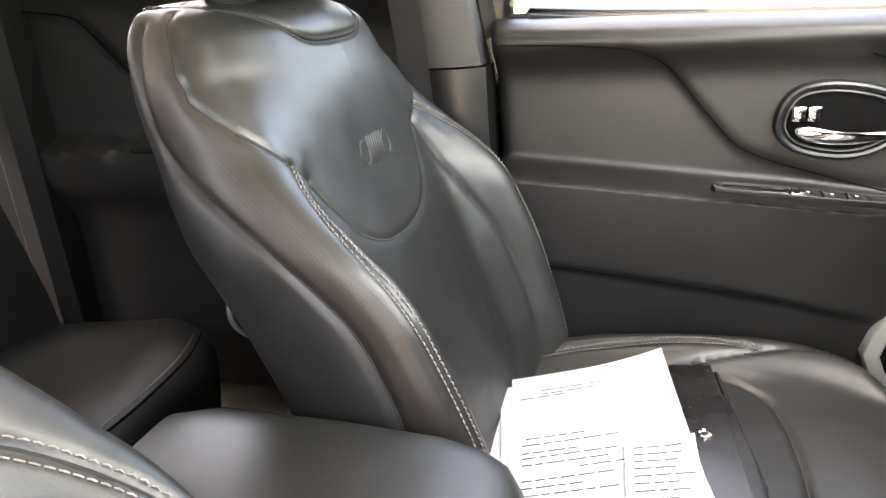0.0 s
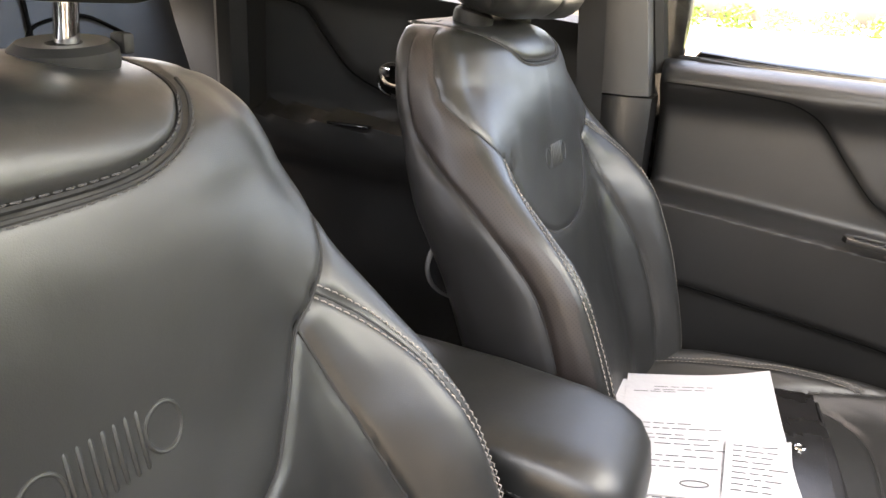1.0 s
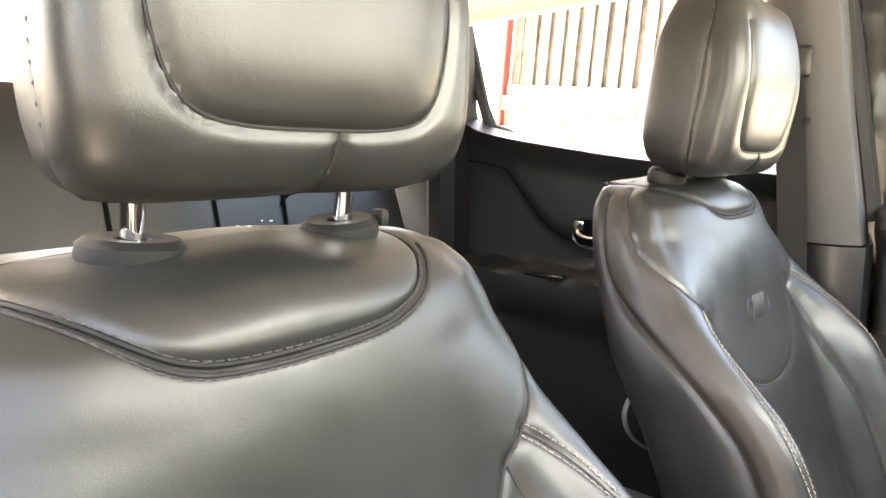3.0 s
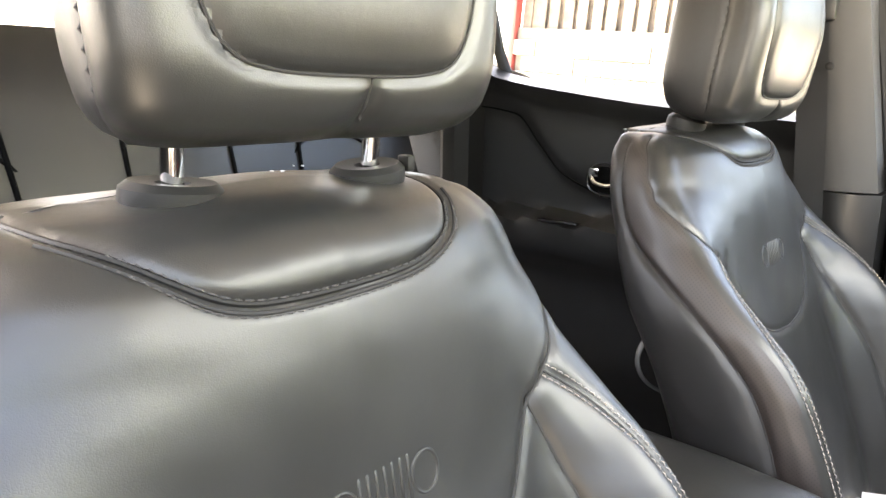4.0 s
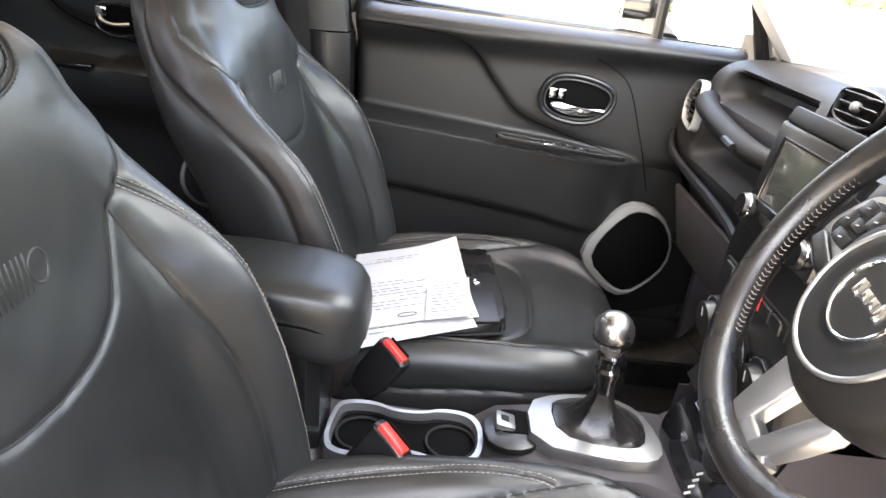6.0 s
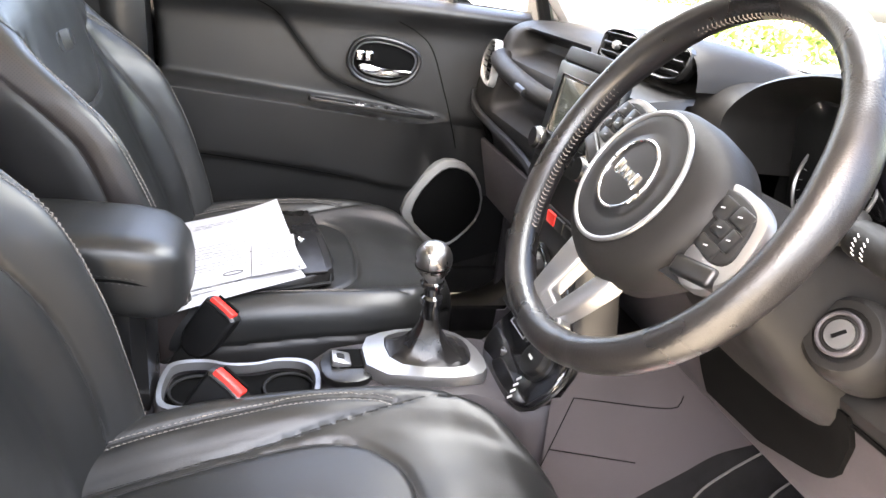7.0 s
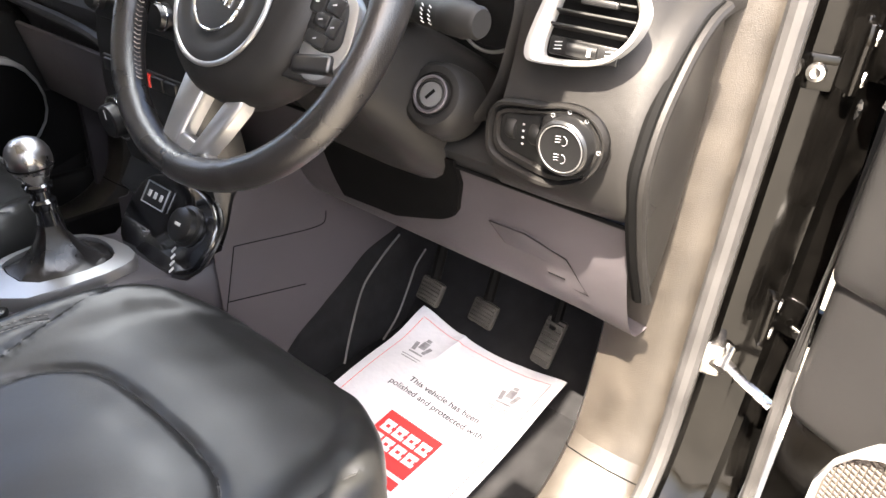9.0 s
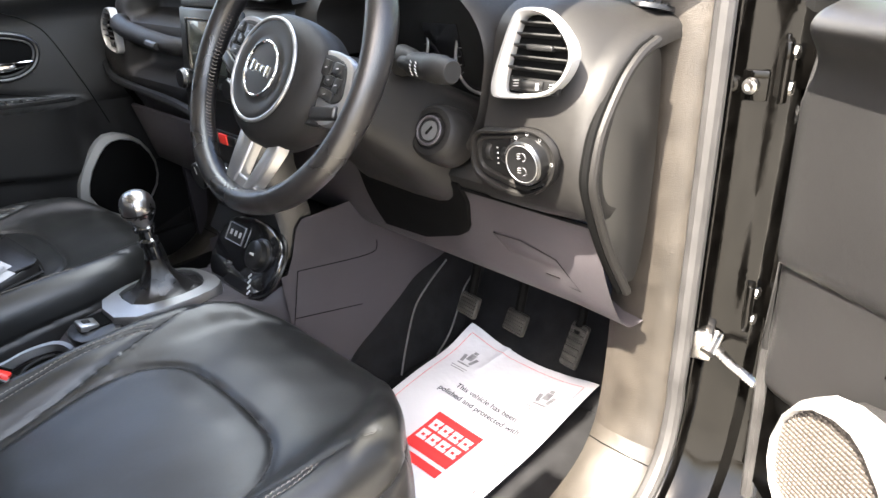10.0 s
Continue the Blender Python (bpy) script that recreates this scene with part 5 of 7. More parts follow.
def side_vent(sgn):
    """A tall corner vent: pale silver frame, dark slats, thumb wheel below. Outline given for the driver's end."""
    turn = -sgn
    outer = smooth_poly([(-0.007, 0.058), (0.025, 0.058), (0.048, 0.043), (0.066, 0.023), (0.068, 0.006), (0.057, -0.016), (0.035, -0.034), (-0.029, -0.042), (-0.039, -0.036), (-0.037, -0.016), (-0.026, 0.020), (-0.015, 0.048)], 2)
    inner = smooth_poly([(0.003, 0.050), (0.025, 0.051), (0.041, 0.041), (0.057, 0.021), (0.060, 0.007), (0.051, -0.014), (0.032, -0.029), (-0.015, -0.035), (-0.020, -0.031), (-0.019, -0.014), (-0.011, 0.017), (-0.004, 0.042)], 2)
    outer, inner = ([Vector((q.x * turn, q.y)) for q in ring] for ring in (outer, inner))
    m = face(0.492, sgn * 0.60, 1.06 if sgn < 0 else 1.015, 8) @ pose(0, 0, 0, 0, 3 * -sgn, 0)
    # near-black plate behind the slats puts the duct's shade into colour
    v = part("corner_vent", prism(inner, 0.004, m, 0.001), VOID, dash, "corner air vent with a pale silver frame")
    ring = [[(*p.lerp(q, k), z) for p, q in zip(outer, inner)] for k, z in ((0, 0.0), (0, 0.010), (0.12, 0.0155), (0.4, 0.0165), (0.8, 0.0135), (1.0, 0.009), (1.0, 0.001))]
    part("frame", place(loft(ring, True), m), LIGHTSILVER, v, "pale silver vent frame")
    for i in range(5):
        y = -0.006 + i * 0.0118
        left, right = np.interp(y, [-0.014, 0.017, 0.042], [-0.018, -0.010, -0.003]), np.interp(y, [-0.014, 0.007, 0.021, 0.041], [0.051, 0.060, 0.056, 0.041])
        part("slat", rbox(right - left, 0.013, 0.0022, m @ pose(turn * (left + right) / 2, y, 0.008, 70, 0, 0), 0.0008), MATT, v)
    part("vane_tab", rbox(0.034, 0.006, 0.010, m @ pose(turn * 0.026, 0.018, 0.013), 0.002), SMOOTH, v)
    part("shelf", rbox(0.066, 0.016, 0.006, m @ pose(turn * 0.016, -0.0225, 0.004), 0.002), SMOOTH, v)
    part("thumb_wheel", tube([m @ Vector((turn * 0.002, -0.0225, 0.005)), m @ Vector((turn * 0.030, -0.0225, 0.005))], 0.0065, 14), SMOOTH, v)
    part("wheel_mark", rbox(0.003, 0.007, 0.002, m @ pose(turn * 0.024, -0.0225, 0.0112), 0), WHITE, v)
    for dx in (-0.008, 0.040):
        icon = bm_new()
        for k in range(3):
            add_tube(icon, [m @ Vector((turn * dx - 0.003, -0.0255 + 0.003 * k, 0.0075)), m @ Vector((turn * dx + 0.004, -0.0245 + 0.003 * k, 0.0075))], 0.0004, 4)
        part("icon", icon, WHITE, v)
    return v


side_vent(-1)
side_vent(1)
# demister grilles at the dash ends
for s in (-1, 1):
    gm = axes((0.66, s * 0.645, 1.096), (0, 1, 0), (-1, 0, 0.30 * 1)) @ pose(0, 0, 0, 0, 0, 25 * s)
    gv = part("demister", prism([(q.x, q.y) for q in smooth_poly([(-0.035, -0.03), (0.03, -0.02), (0.035, 0.03), (-0.03, 0.035)], 2)], 0.006, gm if gm.col[2][2] > 0 else gm @ pose(0, 0, 0, 180, 0, 0), 0.002), SMOOTH, dash)
    for i in range(5):
        part("fin", rbox(0.05, 0.003, 0.006, (gm if gm.col[2][2] > 0 else gm @ pose(0, 0, 0, 180, 0, 0)) @ pose(0, -0.02 + i * 0.01, 0.007, 30, 0, 0), 0.0008), MATT, gv)

# light switch panel
lp = smooth_poly([(-0.061, 0.012), (-0.052, 0.026), (-0.036, 0.030), (0.0, 0.034), (0.022, 0.040), (0.045, 0.038), (0.062, 0.024), (0.066, 0.006), (0.058, -0.017), (0.038, -0.036), (0.010, -0.046), (-0.024, -0.043), (-0.054, -0.036), (-0.063, -0.022)], 2)
lin = smooth_poly([(-0.047, 0.010), (-0.040, 0.016), (-0.022, 0.019), (0.002, 0.024), (0.024, 0.033), (0.042, 0.031), (0.053, 0.020), (0.056, 0.006), (0.049, -0.012), (0.034, -0.025), (0.014, -0.030), (-0.010, -0.024), (-0.040, -0.019), (-0.048, -0.010)], 2)
lm = face(0.473, -0.598, 0.957, -4)
lamp = part("light_switch_panel", prism([(q.x, q.y) for q in lp], 0.004, lm, 0.001), SMOOTH, dash, "black light switch panel")
for name, a, b, top in (("outer_rim", 1.0, 0.6, 0.011), ("inner_rim", 0.45, 0.0, 0.009)):
    ring = [[(*(p * k + q * (1 - k)).to_2d(), z) for p, q in zip(lp, lin)] for k, z in ((a, 0.0), (a, top * 0.6), (a * 0.85 + b * 0.15, top), (a * 0.3 + b * 0.7, top), (b, top * 0.5), (b, 0.0))]
    part(name, place(loft(ring, True), lm), DASH, lamp)
part("recess", prism([(q.x, q.y) for q in lin], 0.003, lm @ pose(0, 0, 0.003), 0.001), MATT, lamp)
dm = lm @ pose(0.029, 0.005, 0.005)
dial = part("light_dial", spin([(0.034, 0.0), (0.034, 0.003), (0.026, 0.004), (0.0255, 0.017), (0.0235, 0.0195), (0.020, 0.019), (0.001, 0.018)], dm, 40), SMOOTH, lamp, "round black headlamp dial")
part("chrome_ring", tube([dm @ Vector((0.0215 * math.cos(a), 0.0215 * math.sin(a), 0.0195)) for a in (2 * math.pi * k / 40 for k in range(40))], 0.0006, 6, closed=True, up=(1, 0, 0)), SATIN, dial)
marks = bm_new()
for z in (0.0085, -0.0085):
    for k in range(3):
        add_tube(marks, [dm @ Vector((-0.006, z + 0.0028 * (k - 1), 0.0192)), dm @ Vector((-0.001, z + 0.0028 * (k - 1) + 0.0008, 0.0192))], 0.0002, 4)
    add_tube(marks, [dm @ Vector((0.002 + 0.004 * math.cos(a), z + 0.0045 * math.sin(a), 0.0192)) for a in np.linspace(-1.6, 1.6, 8)], 0.0002, 4)
for a in (130, 95, 60, 0):
    c = Vector((0.0295 * math.cos(radians(a)), 0.0295 * math.sin(radians(a)), 0.0042))
    add_tube(marks, [dm @ (c + Vector((0.0018 * math.cos(t), 0.0018 * math.sin(t), 0))) for t in (2 * math.pi * k / 10 for k in range(10))], 0.00028, 4, closed=True)
part("symbols", marks, INK, dial)
for dx in (-0.034, -0.008):
    part("dimmer_wheel", spin([(0.001, -0.005), (0.0105, -0.005), (0.0115, -0.003), (0.0115, 0.003), (0.0105, 0.005), (0.001, 0.005)], lm @ pose(dx, 0.002, 0.001, 0, 90, 0), 26), MATT, lamp)
part("dimmer_marks", join(*[rbox(0.002, 0.0016, 0.0006, lm @ pose(-0.021, -0.010 + 0.0065 * k, 0.0066), 0) for k in range(4)]), WHITE, lamp)

# near-black sheet over the knee panel, painting the shaded void under the column
def knee_at(z):
    k = [(q.x, q.y) for q in spline([(a, b, 0) for a, b in KNEE], 60)]
    return float(np.interp(-z, [-q[1] for q in k[:40]], [q[0] for q in k[:40]]))


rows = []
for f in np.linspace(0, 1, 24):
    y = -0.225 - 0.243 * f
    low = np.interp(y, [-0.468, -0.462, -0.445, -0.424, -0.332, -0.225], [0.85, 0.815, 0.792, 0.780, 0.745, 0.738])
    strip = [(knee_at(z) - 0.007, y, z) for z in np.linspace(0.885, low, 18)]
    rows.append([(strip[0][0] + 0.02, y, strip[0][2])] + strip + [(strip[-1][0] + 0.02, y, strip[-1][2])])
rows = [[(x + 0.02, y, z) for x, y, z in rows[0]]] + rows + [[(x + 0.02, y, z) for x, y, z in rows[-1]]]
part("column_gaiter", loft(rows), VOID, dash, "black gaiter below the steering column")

# fuse flap in the knee panel
fm = axes((0.551, -0.553, 0.787), (0, -1, 0.0), (-0.52, 0, 1))
flap = [(-0.050, 0.028), (0.0, 0.030), (0.052, 0.012), (0.075, -0.045), (-0.022, -0.032)]
fl = part("fuse_flap", prism(flap, 0.003, fm @ pose(0, 0, -0.001), 0.0008), LOWER, dash, "grey fuse box flap")
part("flap_gap", tube([fm @ Vector((a, b, 0.0016)) for a, b in flap], 0.0008, 5, closed=True), VOID, fl)
part("flap_slot", rbox(0.022, 0.0015, 0.001, fm @ pose(0.035, -0.028, 0.003, 0, 0, 0), 0), VOID, fl)

# top twin vent pod
pod_line = spline([(0, -0.140, 1.105), (0, -0.134, 1.128), (0, -0.116, 1.150), (0, -0.06, 1.160), (0, 0.0, 1.157), (0, 0.06, 1.160), (0, 0.112, 1.150), (0, 0.130, 1.128), (0, 0.136, 1.105)], 60)
pod_rows = []
for f in np.linspace(0, 1, 26):
    x, h = 0.497 + 0.30 * f, (1 - max(0, (f - 0.12) / 0.88) ** 1.5) * (0.86 if f == 0 else 0.96 if f < 0.05 else 1.0)
    pod_rows.append([(x, q.y * (1 + 0.10 * f), 1.100 + (q.z - 1.100) * h) for q in pod_line])
pod = part("vent_pod", loft(pod_rows), DASH, dash, "twin vent pod on the dashboard top")
for k in (-1, 1):
    vm = face(0.506, 0.064 * k, 1.128, 14)
    vp = [(q.x, q.y) for q in smooth_poly([(-0.05, 0.024), (0.05, 0.024), (0.056, 0.0), (0.042, -0.025), (-0.042, -0.025), (-0.056, 0.0)], 2)]
    # opening is a near-black plate with the vent's shade painted in
    v = part("pod_vent", prism(vp, 0.01, vm, 0.002), VOID, pod)
    part("rim", bezel(vp, 0.006, 0.016, vm), SMOOTH, v)
    for i in range(3):
        part("slat", rbox(0.086, 0.010, 0.0022, vm @ pose(0, -0.013 + 0.013 * i, 0.012, 60, 0, 0), 0.0008), SMOOTH, v)
    part("vane_tab", spin([(0.001, 0.006), (0.006, 0.005), (0.007, 0.0), (0.006, -0.004)], vm @ pose(0, 0, 0.016), 14), SATIN, v)

# centre stack
stack = part("centre_tower", loft([[(x + dx, y, z) for x, z in [(0.50, 1.095), (0.44, 1.085), (0.428, 1.06), (0.418, 0.99), (0.408, 0.93), (0.405, 0.86), (0.415, 0.80), (0.425, 0.74), (0.40, 0.70), (0.46, 0.62), (0.55, 0.55)]] for y, dx in ((-0.125, 0.06), (-0.120, 0.012), (-0.112, 0.0), (0.112, 0.0), (0.120, 0.012), (0.125, 0.06))]), SMOOTH, dash, "black centre tower")
sm = face(0.4215, 0.0, 1.030, 8)
unit = part("media_unit", rbox(0.205, 0.145, 0.014, sm, 0.006), SMOOTH, stack, "black media unit with a touch screen")
part("screen", rbox(0.125, 0.078, 0.002, sm @ pose(-0.005, 0.012, 0.0075), 0.0005), SCREEN, unit, "unlit dark touch screen")
part("screen_rim", bezel([(-0.072, -0.032), (0.062, -0.032), (0.062, 0.056), (-0.072, 0.056)], 0.004, 0.004, sm @ pose(0, 0, 0.0065)), GLOSS, unit)
for k in (-1, 1):
    part("rotary_knob", spin([(0.017, 0.0), (0.017, 0.012), (0.0145, 0.017), (0.001, 0.017)], sm @ pose(0.082 * k, -0.045, 0.006), 24), SMOOTH, unit)
    part("knob_ring", tube([sm @ Vector((0.082 * k + 0.0165 * math.cos(a), -0.045 + 0.0165 * math.sin(a), 0.016)) for a in (2 * math.pi * i / 24 for i in range(24))], 0.0014, 6, closed=True), CHROME, unit)
for i in range(4):
    part("button", rbox(0.022, 0.012, 0.004, sm @ pose(-0.039 + 0.026 * i, -0.048, 0.007), 0.002), MATT, unit)
part("cap_strip", rbox(0.19, 0.022, 0.012, sm @ pose(0, 0.082, -0.002, -14, 0, 0), 0.004), DASH, stack)
# heater dials
for i, y in enumerate((-0.082, 0.0, 0.082)):
    hm = face(0.410, y, 0.815, -6)
    h = part("heater_dial", spin([(0.034, 0.0), (0.034, 0.006), (0.030, 0.009), (0.026, 0.009), (0.025, 0.024), (0.022, 0.026), (0.001, 0.025)], hm, 32), SMOOTH, stack, "round black heater dial with chrome ring")
    part("dial_ring", tube([hm @ Vector((0.0325 * math.cos(a), 0.0325 * math.sin(a), 0.008)) for a in (2 * math.pi * k / 32 for k in range(32))], 0.0018, 6, closed=True), CHROME, h)
    part("pointer", rbox(0.002, 0.014, 0.001, hm @ pose(0, 0.012, 0.026), 0), WHITE, h)
hz = face(0.408, 0.0, 0.895, 0)
sw = part("switch_row", rbox(0.20, 0.026, 0.008, hz, 0.003), MATT, stack)
for i in range(6):
    part("button", rbox(0.028, 0.018, 0.006, hz @ pose(-0.078 + 0.031 * i, 0, 0.005), 0.002), SMOOTH if i != 3 else RED, sw, "red hazard button" if i == 3 else "")

# grab bar on the passenger side, with its trim strip
bar = part("grab_bar", tube(spline([(0.492, 0.560, 1.045), (0.474, 0.52, 1.043), (0.462, 0.44, 1.036), (0.460, 0.33, 1.026), (0.468, 0.25, 1.018), (0.492, 0.205, 1.012)], 30), 0.021, 14, flat=0.85), DASH, dash, "grained grab bar across the passenger tray")
part("grip_pad", tube([(0.4405, 0.31, 1.024), (0.4415, 0.27, 1.020)], 0.007, 8), SMOOTH, bar)
part("trim_strip", tube(spline([(0.484, 0.70, 0.945), (0.472, 0.64, 0.918), (0.468, 0.5, 0.908), (0.464, 0.36, 0.905), (0.455, 0.24, 0.902), (0.44, 0.13, 0.895)], 40), 0.009, 8, flat=1.0), SMOOTH, dash)
part("glovebox_lid", rbox(0.012, 0.42, 0.15, pose(0.512, 0.42, 0.78, 0, -14, 0), 0.01), LOWER, dash, "dark glovebox lid")

# steering column
col = thing("steering_column", "grey plastic steering column shroud with stalk and ignition", "steering column")
AX = Vector((-math.cos(radians(27)), 0, math.sin(radians(27))))
base = Vector((0.350, -0.356, 1.050))
rows = []
for d, w, hu, hd in ((0.03, 0.046, 0.036, 0.045), (0.05, 0.056, 0.040, 0.052), (0.10, 0.078, 0.046, 0.068), (0.16, 0.096, 0.050, 0.088), (0.20, 0.108, 0.05, 0.105), (0.26, 0.112, 0.05, 0.11)):
    c = base - AX * d
    u = Vector((AX.z, 0, -AX.x))
    ring = []
    for k in range(28):
        a = 2 * math.pi * k / 28
        ca, sa = math.cos(a), math.sin(a)
        e = 0.48
        ring.append(c + Vector((0, 1, 0)) * w * math.copysign(abs(ca) ** e, ca) + u * (hu if sa > 0 else hd) * math.copysign(abs(sa) ** e, sa))
    rows.append(ring)
part("shroud", loft(rows, True, True), DASH, col, "grey hard plastic column shroud")
im = axes((0.468, -0.466, 0.966), (0, -0.86, -0.25), (0.45, 0, 0.9))
if im.col[2][0] > 0:
    im = im @ pose(0, 0, 0, 0, 180, 0)
im = im @ Matrix.Scale(0.76, 4)
ign = part("ignition_barrel", spin([(0.052, -0.06), (0.050, -0.02), (0.046, 0.0), (0.040, 0.006), (0.031, 0.006), (0.030, 0.002), (0.0255, 0.001), (0.0245, 0.010), (0.018, 0.012), (0.017, 0.006), (0.001, 0.006)], im, 40), DASH, col, "round ignition lock with worn steel face")
part("lock_ring", tube([im @ Vector((0.0235 * math.cos(a), 0.0235 * math.sin(a), 0.011)) for a in (2 * math.pi * k / 36 for k in range(36))], 0.0019, 8, closed=True), LOWER, ign, "worn steel lock ring")
part("lock_face", spin([(0.0165, 0.004), (0.0165, 0.0105), (0.001, 0.011)], im, 28), SATIN, ign)
part("key_slot", rbox(0.004, 0.016, 0.002, im @ pose(0, 0, 0.0112, 0, 0, 160), 0), VOID, ign)
sp0, sp1 = Vector((0.445, -0.445, 1.055)), Vector((0.432, -0.542, 1.062))
dirn = (sp1 - sp0).normalized()
stk = axes(sp0, dirn.cross(Vector((0, 0, 1))), Vector((0, 0, 1)))
if (stk.to_3x3() @ Vector((0, 0, 1))).dot(dirn) < 0:
    stk = stk @ pose(0, 0, 0, 0, 180, 0)
stalk = part("wiper_stalk", spin([(0.008, 0.0), (0.009, 0.018), (0.0145, 0.024), (0.0155, 0.034), (0.0155, 0.058), (0.0165, 0.060), (0.0165, 0.082), (0.0145, 0.086), (0.0145, 0.096), (0.012, 0.1), (0.001, 0.1)], stk, 26), MATT, col, "black wiper stalk with white marks")
mk = bm_new()
for d in (0.038, 0.048):
    for k in range(5):
        a = radians(150 + 14 * k)
        p = stk @ Vector((0.0157 * math.cos(a), 0.0157 * math.sin(a), d))
        q = stk @ Vector((0.0157 * math.cos(a + 0.12), 0.0157 * math.sin(a + 0.12), d + 0.003))
        add_tube(mk, [p, q], 0.0006, 4)
part("marks", mk, WHITE, stalk)
part("bush", spin([(0.02, 0), (0.016, 0.02), (0.010, 0.028)], axes((0.462, -0.425, 1.052), (1, 0, 0), (0, 0, 1)), 20), MATT, col)

# ---- steering wheel ----
wheel = thing("steering_wheel", "worn black leather steering wheel with silver lower spoke", "steering wheel")
WC = Vector((0.333, -0.354, 1.066))
WM = axes(WC, (0, -1, 0), (math.sin(radians(30)), 0, math.cos(radians(30)))) @ pose(0, 0, 0, 0, 0, -9)
R0, RT = 0.171, 0.0155
rim = bm_new()
N = 144
rows = []
for i in range(N):
    a = 2 * math.pi * i / N
    deg = math.degrees(a) % 360
    grip = 0.0022 * (math.exp(-(((deg - 28) / 14) ** 2)) + math.exp(-(((deg - 152) / 14) ** 2)))
    seamv = sum(math.exp(-(((deg - s + 180) % 360 - 180) / 0.9) ** 2) for s in (46, 141, 236, 302)) * 0.0016
    rr = RT + grip - seamv
    ring = []
    for k in range(20):
        t = 2 * math.pi * k / 20
        r = R0 + rr * 0.95 * math.cos(t)
        ring.append((r * math.cos(a), r * math.sin(a), rr * 1.1 * math.sin(t)))
    rows.append(ring)
rows.append(rows[0])
vs = [[rim.verts.new(q) for q in r] for r in rows[:-1]]
for i in range(N):
    a, b = vs[i], vs[(i + 1) % N]
    for k in range(20):
        rim.faces.new((a[k], b[k], b[(k + 1) % 20], a[(k + 1) % 20]))
bmesh.ops.recalc_face_normals(rim, faces=rim.faces)
part("rim", place(rim, WM), WHEEL_LEATHER, wheel, "worn grained leather rim")
lace = bm_new()
for i in range(200):
    a = math.radians(360 * i / 200)
    deg = math.degrees(a)
    if 235 < deg < 305:
        continue
    r = R0 - RT * 0.93
    p = [WM @ Vector((r * math.cos(a + d), r * math.sin(a + d), z)) for d, z in ((-0.010, 0.0035), (0.0, 0.0), (-0.010, -0.0035))]
    add_tube(lace, p, 0.0006, 4)
part("lacing", lace, LACE, wheel, "grey cross-stitch lacing inside the rim")
HM = WM @ pose(0.010, -0.019, -0.011)
hub_poly = smooth_poly([(-0.088, 0.040), (-0.05, 0.072), (0.0, 0.080), (0.05, 0.072), (0.088, 0.040), (0.084, -0.02), (0.055, -0.070), (0.0, -0.088), (-0.055, -0.070), (-0.084, -0.02)], 3)
hp = [(q.x, q.y) for q in hub_poly]
hub_rows = []
for z, k in ((-0.045, 0.80), (-0.02, 0.98), (0.0, 1.0), (0.014, 0.98), (0.024, 0.90), (0.029, 0.75), (0.031, 0.45), (0.031, 0.05)):
    hub_rows.append([(x * k * 1.08, y * k * 0.99, z) for x, y in hp])
hub = part("airbag_cover", place(loft(hub_rows, True, True), HM), DASH, wheel, "black grained airbag cover")
part("trim_ring", tube([HM @ Vector((0.0615 * math.cos(a) - 0.006, 0.0615 * math.sin(a) + 0.003, 0.0325)) for a in (2 * math.pi * k / 72 for k in range(72))], 0.0024, 10, closed=True), SATIN, hub, "bright ring round the hub")
part("dish", place(spin([(0.0605, 0.0295), (0.059, 0.033), (0.050, 0.0345), (0.043, 0.0325), (0.036, 0.0335), (0.034, 0.0345), (0.030, 0.0348), (0.001, 0.0348)], sides=64), HM @ pose(-0.006, 0.003, 0)), SMOOTH, hub)
part("badge_ring", tube([HM @ Vector((0.0325 * math.cos(a) - 0.006, 0.0325 * math.sin(a) + 0.003, 0.0352)) for a in (2 * math.pi * k / 48 for k in range(48))], 0.0015, 8, closed=True), CHROME, hub)
for x, h in ((-0.0165, 0.013), (-0.0055, 0.009), (0.0055, 0.009), (0.0165, 0.013)):
    bar = bm_new()
    add_loft(bar, [[HM @ Vector((x - 0.006 + a * 0.004 * k, 0.003 + b * h / 2 * k, z)) for a, b in ((-1, -1), (1, -1), (1, 1), (-1, 1))] for k, z in ((1.0, 0.0345), (1.0, 0.0358), (0.6, 0.0366))], True, True)
    bmesh.ops.recalc_face_normals(bar, faces=bar.faces)
    part("badge_bar", bar, CHROME, hub, "bright raised badge shape")
